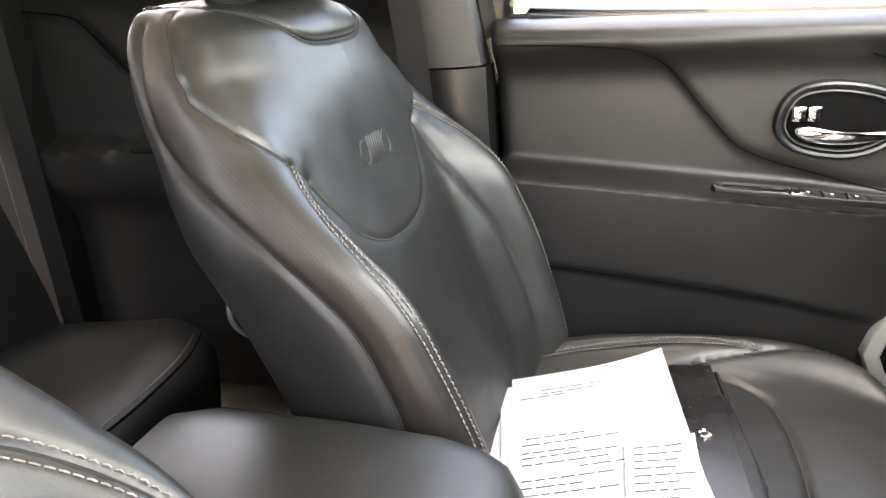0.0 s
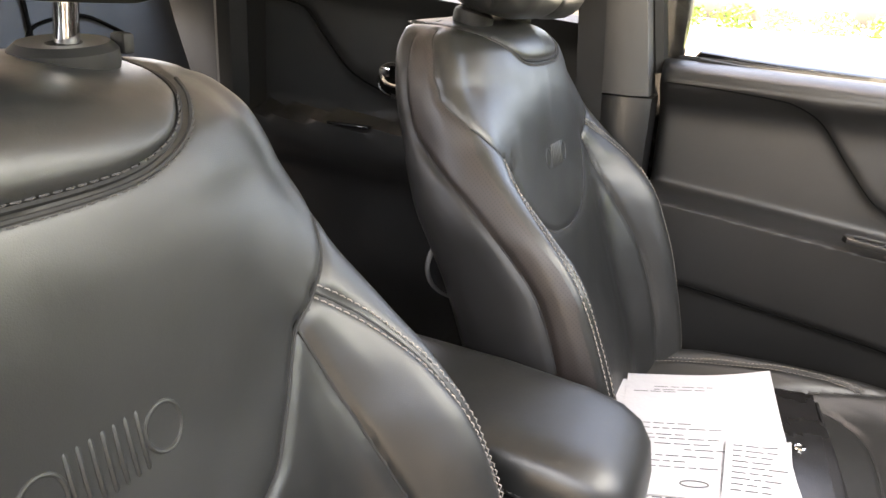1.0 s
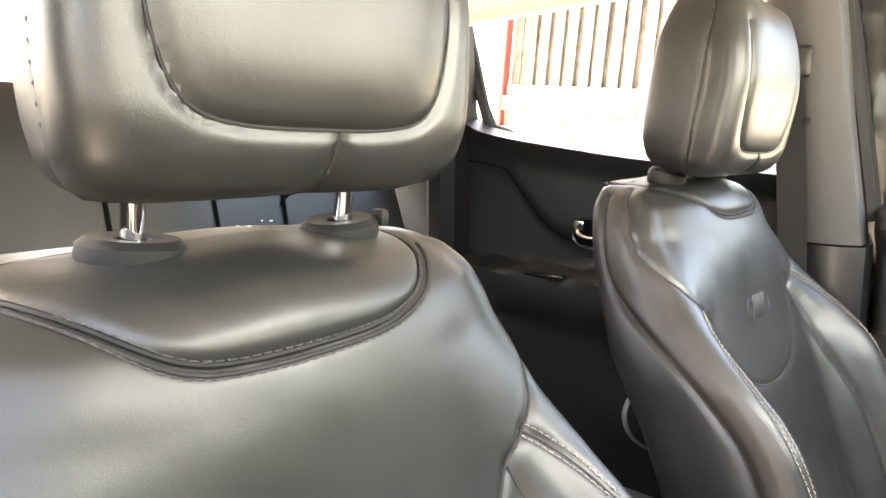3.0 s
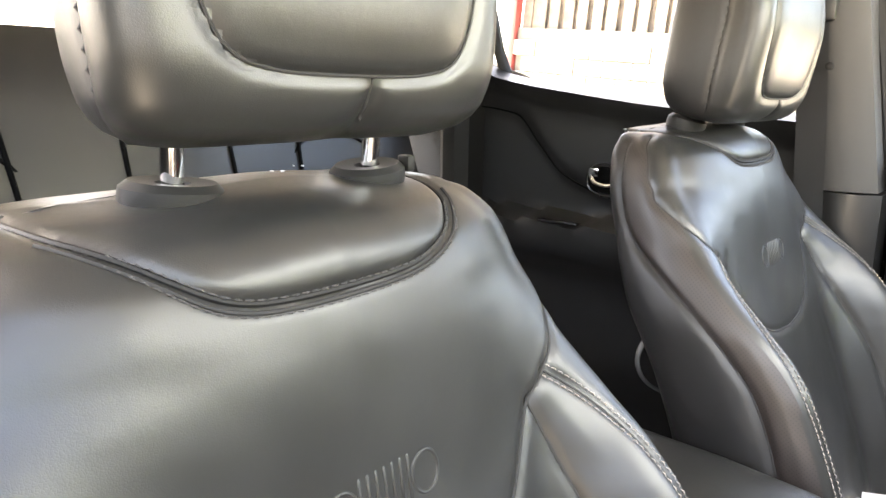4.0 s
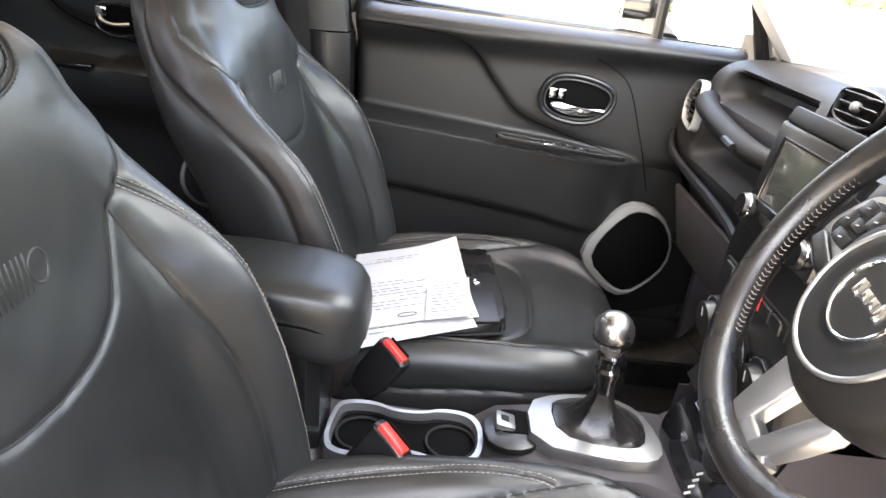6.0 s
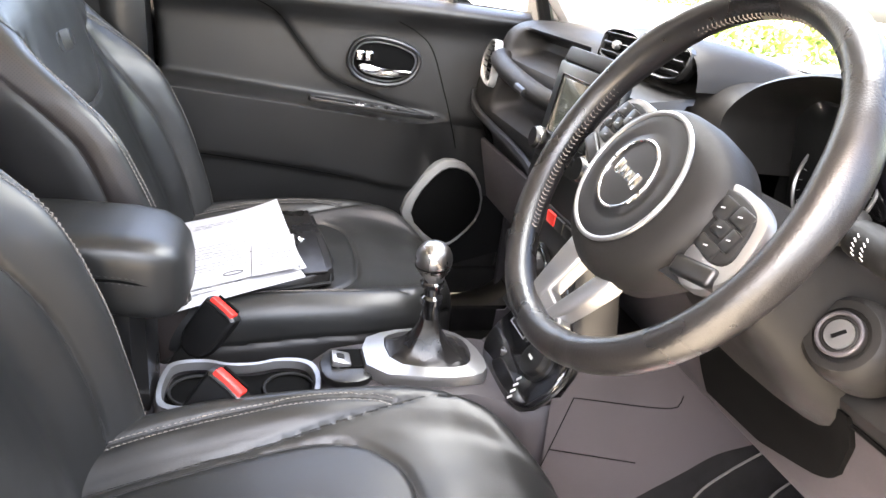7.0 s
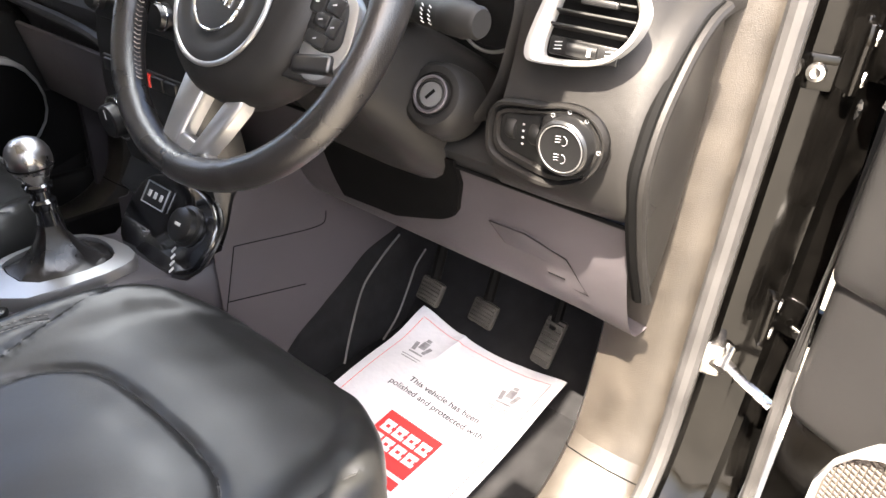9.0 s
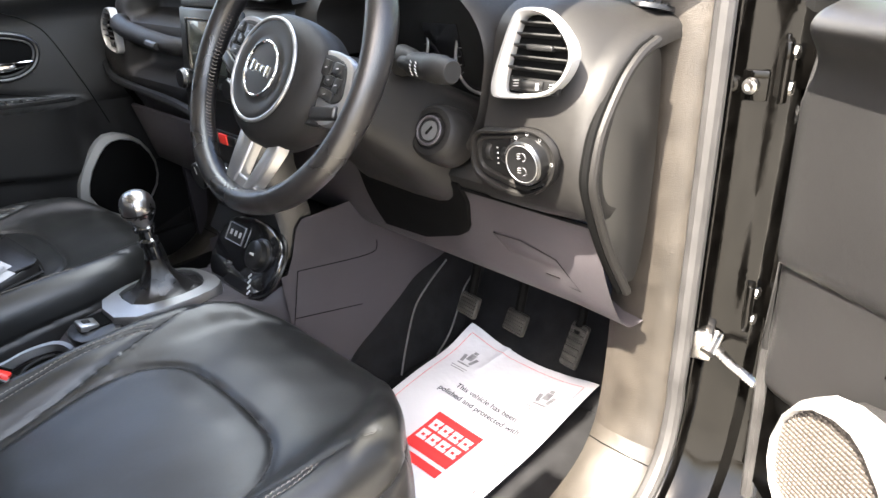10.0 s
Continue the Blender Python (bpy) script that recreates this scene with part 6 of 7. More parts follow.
for k in (-1, 1):
    arm = part("side_spoke", place(loft([[(k * x, y + h * b, z + 0.006 * a) for a, b in ((-1, -1), (1, -1), (1, 1), (-1, 1))] for x, y, h, z in ((0.06, 0.0, 0.036, 0.008), (0.11, 0.006, 0.030, 0.002), (0.140, 0.012, 0.022, -0.002), (0.158, 0.018, 0.016, -0.002))], True, True), HM), SMOOTH, wheel)
    fr = smooth_poly([(k * 0.066, 0.053), (k * 0.088, 0.057), (k * 0.113, 0.056), (k * 0.129, 0.049), (k * 0.137, 0.030), (k * 0.143, 0.006), (k * 0.128, -0.020), (k * 0.100, -0.026), (k * 0.086, -0.004)], 2)
    part("spoke_frame", prism([(q.x, q.y) for q in fr], 0.010, HM @ pose(0, 0, 0.004), 0.004), SATIN, arm, "silver switch surround")
    pad = smooth_poly([(k * 0.070, 0.047), (k * 0.086, 0.051), (k * 0.109, 0.050), (k * 0.121, 0.044), (k * 0.128, 0.028), (k * 0.133, 0.010), (k * 0.118, 0.001), (k * 0.092, 0.003)], 2)
    keypad = part("keypad", prism([(q.x, q.y) for q in pad], 0.012, HM @ pose(0, 0, 0.005), 0.003), MATT, arm)
    for x, y, w, h in ((0.091, 0.036, 0.018, 0.018), (0.111, 0.039, 0.018, 0.014), (0.103, 0.0245, 0.017, 0.012), (0.119, 0.0225, 0.012, 0.017), (0.106, 0.009, 0.026, 0.012)):
        part("button", rbox(w, h, 0.005, HM @ pose(k * x, y, 0.0168), 0.0022), SMOOTH, arm)
        part("button_mark", rbox(0.004, 0.0011, 0.0006, HM @ pose(k * x, y, 0.0195, 0, 0, 20), 0), INK, arm)
    part("paddle_switch", rbox(0.044, 0.016, 0.018, HM @ pose(k * 0.112, -0.010, 0.010, 0, 0, 18 * k), 0.004, 3), SMOOTH, arm)
# lower spoke: two legs and the foot that joins them
legs = [[(-0.044, -0.062), (-0.006, -0.068), (-0.010, -0.116), (-0.010, -0.142), (-0.036, -0.142), (-0.040, -0.118)], [(0.030, -0.066), (0.054, -0.060), (0.034, -0.122), (0.022, -0.142), (0.006, -0.142), (0.014, -0.118)]]
for leg in legs:
    part("lower_spoke", prism([(q.x, q.y) for q in smooth_poly(leg, 1)], 0.016, HM @ pose(0, 0, -0.006), 0.004, 3), SATIN, wheel, "satin silver lower spoke leg")
part("spoke_foot", prism([(q.x, q.y) for q in smooth_poly([(-0.037, -0.124), (0.037, -0.124), (0.034, -0.146), (-0.034, -0.146)], 1)], 0.0145, HM @ pose(0, 0, -0.006), 0.004, 3), SATIN, wheel)


# ---- centre console ----
con = thing("centre_console", "dark grey centre console with silver-framed trays", "centre console")
rows = []
for x, hw, z in ((0.52, 0.128, 0.665), (0.46, 0.128, 0.665), (0.42, 0.125, 0.652), (0.37, 0.112, 0.628), (0.345, 0.098, 0.64), (0.30, 0.090, 0.648), (0.16, 0.085, 0.642), (0.11, 0.088, 0.632), (0.08, 0.09, 0.607), (-0.14, 0.095, 0.607), (-0.20, 0.095, 0.64), (-0.40, 0.095, 0.64)):
    rows.append([(x, -hw - 0.012, 0.40), (x, -hw - 0.004, 0.55), (x, -hw, z - 0.02), (x, -hw + 0.010, z - 0.004), (x, -hw + 0.025, z), (x, 0, z), (x, hw - 0.025, z), (x, hw - 0.010, z - 0.004), (x, hw, z - 0.02), (x, hw + 0.004, 0.55), (x, hw + 0.012, 0.40)])
part("body", loft(rows), LOWER, con, "grey hard plastic console body")
for s in (-1, 1):
    pan = part("side_panel", loft([[(x, s * (y + 0.002), z) for z, y in ((0.36, 0.175), (0.50, 0.145), (0.62, 0.133), (0.668, 0.128), (0.668 + 0.09 * min(1, max(0, (x - 0.42) / 0.03)), 0.126))] for x in np.linspace(0.40, 0.98, 40)]), LOWER, con, "grey console side panel")
    for pts in ([(0.434, 0.667), (0.593, 0.642), (0.613, 0.662)], [(0.434, 0.667), (0.408, 0.585), (0.38, 0.50)], [(0.408, 0.585), (0.554, 0.551)]):
        part("panel_gap", tube([(x, s * (np.interp(z, [0.36, 0.50, 0.62, 0.668], [0.175, 0.145, 0.133, 0.128]) + 0.0025), z) for x, z in [(q.x, q.y) for q in spline([(a, b, 0) for a, b in pts], 20)]], 0.0008, 5), VOID, pan)
# gear surround
GS = [(0.150, 0.050), (0.196, 0.078), (0.258, 0.086), (0.304, 0.074), (0.330, 0.034), (0.338, -0.034), (0.318, -0.062), (0.262, -0.066), (0.152, -0.046)]
hole = [(0.184, 0.042), (0.202, 0.060), (0.254, 0.072), (0.300, 0.056), (0.318, 0.026), (0.314, -0.020), (0.296, -0.040), (0.250, -0.042), (0.190, -0.024)]
bm = bm_new()
outer, innr = smooth_poly(GS, 1), smooth_poly(hole, 1)
add_loft(bm, [[(q.x, q.y, 0.640) for q in outer], [(q.x, q.y, 0.656) for q in outer], [(q.x * 0.985 + 0.25 * 0.015, q.y * 0.96, 0.662) for q in outer], [(q.x, q.y, 0.665) for q in innr], [(q.x, q.y, 0.652) for q in innr]], True)
bmesh.ops.recalc_face_normals(bm, faces=bm.faces)
surr = part("gear_surround", bm, SATIN, con, "satin silver gear lever surround")
rows = []
for k, z, s in ((0, 0.654, 1.0), (1, 0.662, 0.93), (2, 0.664, 0.82), (3, 0.672, 0.66), (4, 0.690, 0.42), (5, 0.715, 0.24), (6, 0.735, 0.17)):
    c = Vector((0.258 - 0.012 * k / 6, 0.005 - 0.004 * k / 6))
    ring = []
    for i, q in enumerate(innr):
        wob = 1 + 0.07 * math.sin(i * 1.9 + k) * (1 if 1 < k < 5 else 0.2)
        d = (Vector((q.x, q.y)) - Vector((0.258, 0.005))) * s * wob
        ring.append((c.x + d.x, c.y + d.y, z + 0.003 * math.sin(i * 2.3 + k * 1.3) * (1 if 0 < k < 5 else 0)))
    rows.append(ring)
lever = thing("gear_lever", "gear lever with brushed metal ball knob and leather boot", "gear lever")
part("boot", loft(rows, True, True), WHEEL_LEATHER, lever, "folded black leather boot")
ax = pose(0.246, 0.0, 0.728, 0, -3, 0)
part("shaft", spin([(0.013, 0.0), (0.0125, 0.022), (0.016, 0.024), (0.0165, 0.034), (0.012, 0.038), (0.012, 0.05), (0.017, 0.052), (0.018, 0.058), (0.014, 0.062)], ax, 24), GLOSS, lever, "ribbed black lever collar")
kn = part("knob", spin([(0.014, 0.058), (0.0165, 0.066), (0.021, 0.073), (0.0245, 0.080), (0.0265, 0.088), (0.0270, 0.094), (0.0260, 0.102), (0.0225, 0.110), (0.0165, 0.1165), (0.009, 0.120), (0.001, 0.121)], ax, 36), STEEL, lever, "brushed metal ball knob")
part("knob_groove", tube([ax @ Vector((0.0258 * math.cos(a), 0.0258 * math.sin(a), 0.0845)) for a in (2 * math.pi * k / 36 for k in range(36))], 0.0012, 6, closed=True), VOID, kn)
# handbrake switch panel
hb = part("brake_switch_panel", prism([(q.x, q.y) for q in smooth_poly([(0.085, 0.04), (0.168, 0.05), (0.17, -0.045), (0.09, -0.05)], 2)], 0.01, pose(0, 0, 0.640), 0.004), SMOOTH, con)
# the well is a near-black block, its shade painted rather than sunk
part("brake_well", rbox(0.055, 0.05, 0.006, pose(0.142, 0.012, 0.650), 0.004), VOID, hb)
part("brake_switch", rbox(0.03, 0.034, 0.012, pose(0.118, 0.005, 0.654, 0, 14, 0), 0.004), SATIN, hb, "silver parking brake switch")
part("brake_mark", rbox(0.012, 0.012, 0.003, pose(0.118, 0.005, 0.6605, 0, 14, 0), 0.002), MATT, hb)
# cup tray
CT = [(-0.135, 0.03), (-0.125, 0.058), (-0.075, 0.062), (-0.045, 0.046), (0.0, 0.046), (0.03, 0.06), (0.075, 0.055), (0.092, 0.025), (0.092, -0.03), (0.075, -0.062), (0.03, -0.066), (0.0, -0.052), (-0.045, -0.052), (-0.075, -0.07), (-0.125, -0.066), (-0.138, -0.035)]
ct = smooth_poly(CT, 2)
bm = bm_new()
add_loft(bm, [[(q.x, q.y, 0.60) for q in ct], [(q.x, q.y, 0.622) for q in ct], [(q.x * 0.98, q.y * 0.96, 0.6275) for q in ct], [(q.x * 0.92 - 0.002, q.y * 0.83, 0.627) for q in ct], [(q.x * 0.90 - 0.002, q.y * 0.79, 0.615) for q in ct]], True)
bmesh.ops.recalc_face_normals(bm, faces=bm.faces)
tray = part("cup_tray_frame", bm, SATIN, con, "wavy satin silver cup tray frame")
# near-black floor plate stands in for the shade down in the cups
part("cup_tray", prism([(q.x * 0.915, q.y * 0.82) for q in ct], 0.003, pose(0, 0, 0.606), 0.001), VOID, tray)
for x in (-0.085, 0.045):
    part("cup_rim", tube([(x + 0.036 * math.cos(a), 0.036 * math.sin(a), 0.612) for a in (2 * math.pi * k / 28 for k in range(28))], 0.0025, 6, closed=True), MATT, tray)
# front switch pod: black oval panel facing the seats
om = axes((0.395, -0.045, 0.682), (0, -1, 0), (0.55, 0, 0.83))
op = [(q.x, q.y) for q in smooth_poly([(-0.115, -0.01), (-0.09, 0.065), (0.03, 0.075), (0.095, 0.05), (0.105, 0.0), (0.08, -0.055), (-0.03, -0.075), (-0.1, -0.06)], 2)]
oval = part("switch_pod", prism(op, 0.014, om, 0.006, 3), GLOSS, con, "gloss black switch pod with rotary selector")
usb = part("socket_panel", rbox(0.058, 0.036, 0.006, om @ pose(-0.045, 0.030, 0.015), 0.003), MATT, oval)
part("socket_frame", bezel([(-0.028, -0.017), (0.028, -0.017), (0.028, 0.017), (-0.028, 0.017)], 0.002, 0.003, om @ pose(-0.045, 0.030, 0.017)), SATIN, usb)
for dx in (-0.015, 0.0, 0.015):
    part("socket_mark", rbox(0.007, 0.010, 0.001, om @ pose(-0.045 + dx, 0.030, 0.0185), 0.0003), WHITE, usb)
rd = part("drive_selector", spin([(0.030, 0.0), (0.030, 0.006), (0.025, 0.008), (0.0245, 0.018), (0.021, 0.020), (0.001, 0.0195)], om @ pose(0.046, 0.014, 0.013), 32), SMOOTH, oval, "round drive mode selector")
part("selector_mark", rbox(0.012, 0.004, 0.001, om @ pose(0.046, 0.014, 0.0338), 0), WHITE, rd)
for k in range(4):
    part("mode_mark", rbox(0.010, 0.0035, 0.001, om @ pose(0.035 + 0.004 * k, -0.026 - 0.009 * k, 0.0145, 0, 0, 60), 0), WHITE, oval)
part("rim", tube([om @ Vector((q[0] * 1.01, q[1] * 1.01, 0.004)) for q in op], 0.003, 6, closed=True), SMOOTH, oval)
sock = thing("lighter_socket", "steel twelve volt plug standing in the console socket", "power socket")
part("ring", spin([(0.017, 0.0), (0.017, 0.004), (0.013, 0.006), (0.012, 0.004)], pose(0.372, -0.006, 0.628), 28), STEEL, sock)
part("plug", spin([(0.011, 0.0), (0.0125, 0.010), (0.0125, 0.020), (0.0075, 0.023), (0.007, 0.033), (0.008, 0.035), (0.008, 0.042), (0.001, 0.043)], pose(0.372, -0.006, 0.630), 20), STEEL, sock)

# armrest box between the seats
rest = thing("console_armrest", "black leather padded armrest lid between the front seats", "armrest")
rows = []
for x, hw, zt, zb in ((-0.40, 0.07, 0.865, 0.80), (-0.36, 0.078, 0.872, 0.79), (-0.25, 0.080, 0.872, 0.775), (-0.16, 0.079, 0.868, 0.757), (-0.125, 0.076, 0.862, 0.752), (-0.105, 0.070, 0.852, 0.755), (-0.092, 0.056, 0.838, 0.764), (-0.085, 0.030, 0.820, 0.780)):
    ring = []
    for k in range(56):
        a = 2 * math.pi * k / 56
        ca, sa = math.cos(a), math.sin(a)
        ring.append((x, 0.012 + hw * math.copysign(abs(ca) ** 0.40, ca), (zt + zb) / 2 + (zt - zb) / 2 * math.copysign(abs(sa) ** 0.42, sa)))
    rows.append(ring)
lid = part("padded_lid", loft(rows, True, True), LEATHER, rest)
for s in (-1, 1):
    st = bm_new()
    for dz in (-0.004, 0.004):
        pts = [Vector((x, 0.012 + s * (hw + 0.0005), z + dz)) for x, hw, z in ((-0.38, 0.074, 0.826), (-0.25, 0.0795, 0.826), (-0.16, 0.0785, 0.818), (-0.125, 0.0735, 0.808))]
        pts = spline(pts, 60)
        add_stitches(st, pts, [Vector((0, s, 0))] * len(pts))
    part("stitching", st, THREAD_DARK, rest)
part("lid_seam", tube([(-0.38, -0.063, 0.826), (-0.25, -0.0685, 0.826), (-0.16, -0.067, 0.818), (-0.125, -0.062, 0.808), (-0.102, -0.048, 0.80)], 0.0018, 6), VOID, rest)
part("box", loft([[(x, 0.012 + s * hw, z) for s, z in ((-1, 0.60), (-1.05, 0.70), (-1, 0.78), (1, 0.78), (1.05, 0.70), (1, 0.60))] for x, hw in ((-0.40, 0.07), (-0.2, 0.072), (-0.155, 0.065), (-0.14, 0.045))], True, True), SMOOTH, rest)


# ---- seat belt buckles ----
def buckle(at, m, label):
    b = thing("seat_belt_buckle", label, "seat belt buckle", "front seat belt buckles")
    poly = [(q.x, q.y) for q in smooth_poly([(-0.028, -0.055), (0.028, -0.055), (0.031, 0.03), (0.029, 0.042), (-0.029, 0.042), (-0.031, 0.03)], 2)]
    part("housing", prism(poly, 0.024, m @ pose(0, 0, -0.012), 0.007, 3), SMOOTH, b, "scuffed black buckle housing")
    part("release_button", rbox(0.046, 0.016, 0.018, m @ pose(0, 0.037, 0.002), 0.003), RED, b, "red release button")
    part("slot", rbox(0.040, 0.004, 0.004, m @ pose(0, 0.0455, -0.007), 0), VOID, b)
    part("stem", rbox(0.036, 0.13, 0.012, m @ pose(0, -0.105, 0.0), 0.004), MATT, b)
    return b


buckle(None, axes((-0.054, -0.113, 0.667), (0.70, -0.50, -0.45), (0.56, 0.03, 0.82)), "black seat belt buckle with red button beside the driver's seat")
buckle(None, axes((-0.074, 0.114, 0.650), (0.70, -0.50, -0.45), (0.58, 0.0, 0.80)), "black seat belt buckle with red button beside the passenger seat")

# ---- pedals ----
for nm, x, y, z, w, h, lab in (("clutch_pedal", 0.668, -0.318, 0.563, 0.046, 0.042, "worn ribbed rubber clutch pedal"), ("brake_pedal", 0.702, -0.402, 0.543, 0.048, 0.042, "worn ribbed rubber brake pedal"), ("accelerator_pedal", 0.735, -0.508, 0.522, 0.036, 0.082, "long ribbed rubber accelerator pedal")):
    pd = thing(nm, lab, "car pedal", "driver's pedals")
    m = axes((x, y, z), (0, -1, 0), (0.42, 0, 0.9)) @ pose(0, 0, 0, 0, 0, -4)
    part("pad", rbox(w, h, 0.012, m, 0.005), PEDAL, pd)
    n = 6 if h < 0.1 else 11
    for i in range(n):
        part("rib", rbox(w * 0.84, h / n * 0.45, 0.004, m @ pose(0, (i - (n - 1) / 2) * h / n * 0.92, 0.007), 0.001), PEDAL, pd)
    # arms wear the near-black too, the footwell's shade put into their colour
    part("pedal_arm", tube([(x + 0.01, y, z + 0.02), (x + 0.05, y + 0.006, z + 0.12), (x + 0.07, y + 0.01, z + 0.24)], 0.009, 8), VOID, pd)

# ---- floor mats and paper ----
bm = rbox(0.60, 0.44, 0.010, pose(0.50, -0.39, 0.368), 0.004)
mt = thing("carpet_mat", "black carpet floor mat with a grey piped edge", "floor mat")
part("carpet", bm, CARPET, mt)
part("edge", tube([(0.20, -0.61, 0.374), (0.20, -0.17, 0.374), (0.80, -0.17, 0.374), (0.80, -0.61, 0.374)], 0.004, 6, closed=True), RUBBER, mt)
def tunnel_y(z):
    return -(float(np.interp(z, [0.36, 0.50, 0.62, 0.668], [0.175, 0.145, 0.133, 0.128])) + 0.0025)


BANK = pchip([0.44, 0.52, 0.58, 0.64, 0.70, 0.766, 0.86, 0.97], [0.41, 0.470, 0.497, 0.528, 0.560, 0.574, 0.60, 0.62])
bank = solo("tunnel_carpet", loft([[(x, tunnel_y(z) - (0.006 if 0 < k < 10 else -0.002), z) for k in range(11) for z in (0.365 + (BANK(x) - 0.365) * k / 10,)] for x in np.linspace(0.46, 0.97, 50)]), CARPET, "black carpet turned up the side of the tunnel", "carpet", "structure")
for pts in ([(0.600, 0.375), (0.630, 0.430), (0.672, 0.492), (0.722, 0.530), (0.777, 0.560)], [(0.700, 0.372), (0.745, 0.400), (0.783, 0.440), (0.815, 0.478), (0.85, 0.50)]):
    solo("carpet_piping", tube([(q.x, tunnel_y(q.y) - 0.007, q.y) for q in spline([(a, b, 0) for a, b in pts], 24)], 0.0022, 6), PIPING, "pale grey piped edge of the footwell carpet", "carpet edge", "structure")

# printed paper mat: local x along the text, local y up the page
PA, PB, PC = Vector((0.780, -0.202, 0.402)), Vector((0.785, -0.520, 0.402)), Vector((0.535, -0.215, 0.385))
pm = axes(PA + (PC - PA), PB - PA, PA - PC)
pw, ph = (PB - PA).length, 0.46


def lift(x, y):
    h = 0.0035 * math.sin(x * 16 + y * 7) + 0.003 * math.sin(y * 21 - x * 9)
    h += 0.022 * math.exp(-(((x - 0.0) ** 2 + (y - 0.25) ** 2) / 0.0035)) + 0.010 * math.exp(-((x - pw) ** 2 / 0.003))
    return h + 0.004 * math.exp(-(((x - 0.10) / 0.006) ** 2)) * (y > 0.15)


paper = thing("paper_floor_mat", "white printed paper floor mat with a red panel on the carpet", "paper mat")
bm = bm_new()
g = [[bm.verts.new(pm @ Vector((pw * i / 50, -0.22 + 0.47 * j / 60, lift(pw * i / 50, -0.22 + 0.47 * j / 60)))) for i in range(51)] for j in range(61)]
for j in range(60):
    for i in range(50):
        bm.faces.new((g[j][i], g[j][i + 1], g[j + 1][i + 1], g[j + 1][i]))
part("sheet", bm, PAPER, paper)


def on_page(bm, up=0.0012):
    bmesh.ops.subdivide_edges(bm, edges=[e for e in bm.edges if e.calc_length() > 0.012], cuts=3)
    for v in bm.verts:
        x, y = v.co.x, v.co.y
        v.co = pm @ Vector((x, y, lift(x, y) + up + v.co.z))
    return bm


def page_rect(x, y, w, h, up=0.0012, turn=0.0):
    bm = bm_new()
    n, k = max(2, int(w / 0.01)), max(2, int(h / 0.01))
    c, s = math.cos(radians(turn)), math.sin(radians(turn))
    vs = [[bm.verts.new(pm @ (lambda a, b: Vector((a, b, lift(a, b) + up)))(x + c * (w * (i / n - 0.5)) - s * (h * (j / k - 0.5)), y + s * (w * (i / n - 0.5)) + c * (h * (j / k - 0.5)))) for i in range(n + 1)] for j in range(k + 1)]
    for j in range(k):
        for i in range(n):
            bm.faces.new((vs[j][i], vs[j][i + 1], vs[j + 1][i + 1], vs[j + 1][i]))
    return bm


cx = pw * 0.545
part("line_of_text", on_page(text_mesh("This vehicle has been", 0.017, pose(cx, 0.088, 0), bold=0.00015), 0.0046), INK_DARK, paper, smooth=False)
part("line_of_text", on_page(text_mesh("polished and protected with", 0.017, pose(cx, 0.064, 0), bold=0.00015), 0.0046), INK_DARK, paper, smooth=False)
red = part("red_panel", page_rect(cx, -0.023, 0.107, 0.095, 0.0014), REDINK, paper, "red square panel with white logo shapes")
for r, y in enumerate((-0.006, -0.036)):
    for k in range(4):
        x = cx - 0.036 + 0.024 * k + 0.002 * (1 - r)
        part("logo_shape", join(page_rect(x, y + 0.008, 0.020, 0.009, 0.0030, 0), page_rect(x + 0.001, y - 0.007, 0.021, 0.008, 0.0030, 0), page_rect(x - 0.006, y, 0.006, 0.014, 0.0034, 0), page_rect(x + 0.006, y, 0.005, 0.014, 0.0034, 0)), PAPER, red)
part("red_strip", page_rect(cx, -0.088, 0.107, 0.018, 0.0014), REDINK, paper)
for x in (pw * 0.20, pw * 0.80):
    crest = join(page_rect(x, 0.175, 0.014, 0.020), page_rect(x - 0.013, 0.166, 0.008, 0.022, 0.0013, 12), page_rect(x + 0.013, 0.166, 0.008, 0.022, 0.0013, -12), page_rect(x, 0.190, 0.010, 0.008, 0.0014), page_rect(x, 0.150, 0.030, 0.004), page_rect(x, 0.138, 0.042, 0.0022), page_rect(x, 0.132, 0.036, 0.0022))
    part("crest_mark", crest, INK, paper)
frame_lines = join(page_rect(pw / 2, 0.228, pw * 0.88, 0.0012), page_rect(pw * 0.06, 0.0, 0.0012, 0.45), page_rect(pw * 0.94, 0.0, 0.0012, 0.45))
part("border_line", frame_lines, REDINK, paper)

# ---- wallet and papers on the passenger seat ----
wal = thing("document_wallet", "black leather document wallet with a press stud on the seat", "document wallet")
wm = axes((0.012, 0.350, 0.681), (1, 0.06, 0.13), (-0.04, 1, 0.0))
rows = []
for z, k in ((-0.020, 0.97), (-0.017, 1.0), (0.003, 1.0), (0.007, 0.985), (0.009, 0.95), (0.0095, 0.3), (0.0095, 0.02)):
    rows.append([(q.x * k, q.y * k, z + 0.002 * math.sin(q.x * 30)) for q in smooth_poly([(-0.13, -0.16), (0.10, -0.165), (0.112, -0.08), (0.10, 0.15), (-0.12, 0.15)], 2)])
part("cover", place(loft(rows, True, True), wm), WHEEL_LEATHER, wal)
part("flap", place(rbox(0.055, 0.30, 0.005, pose(0.066, -0.005, 0.013, 0, 4, 0), 0.002), wm), WHEEL_LEATHER, wal)
part("press_stud", place(spin([(0.0085, 0.0), (0.0085, 0.003), (0.006, 0.004), (0.005, 0.0025), (0.001, 0.003)], pose(0.062, -0.012, 0.015), 22), wm), CHROME, wal, "chrome press stud")
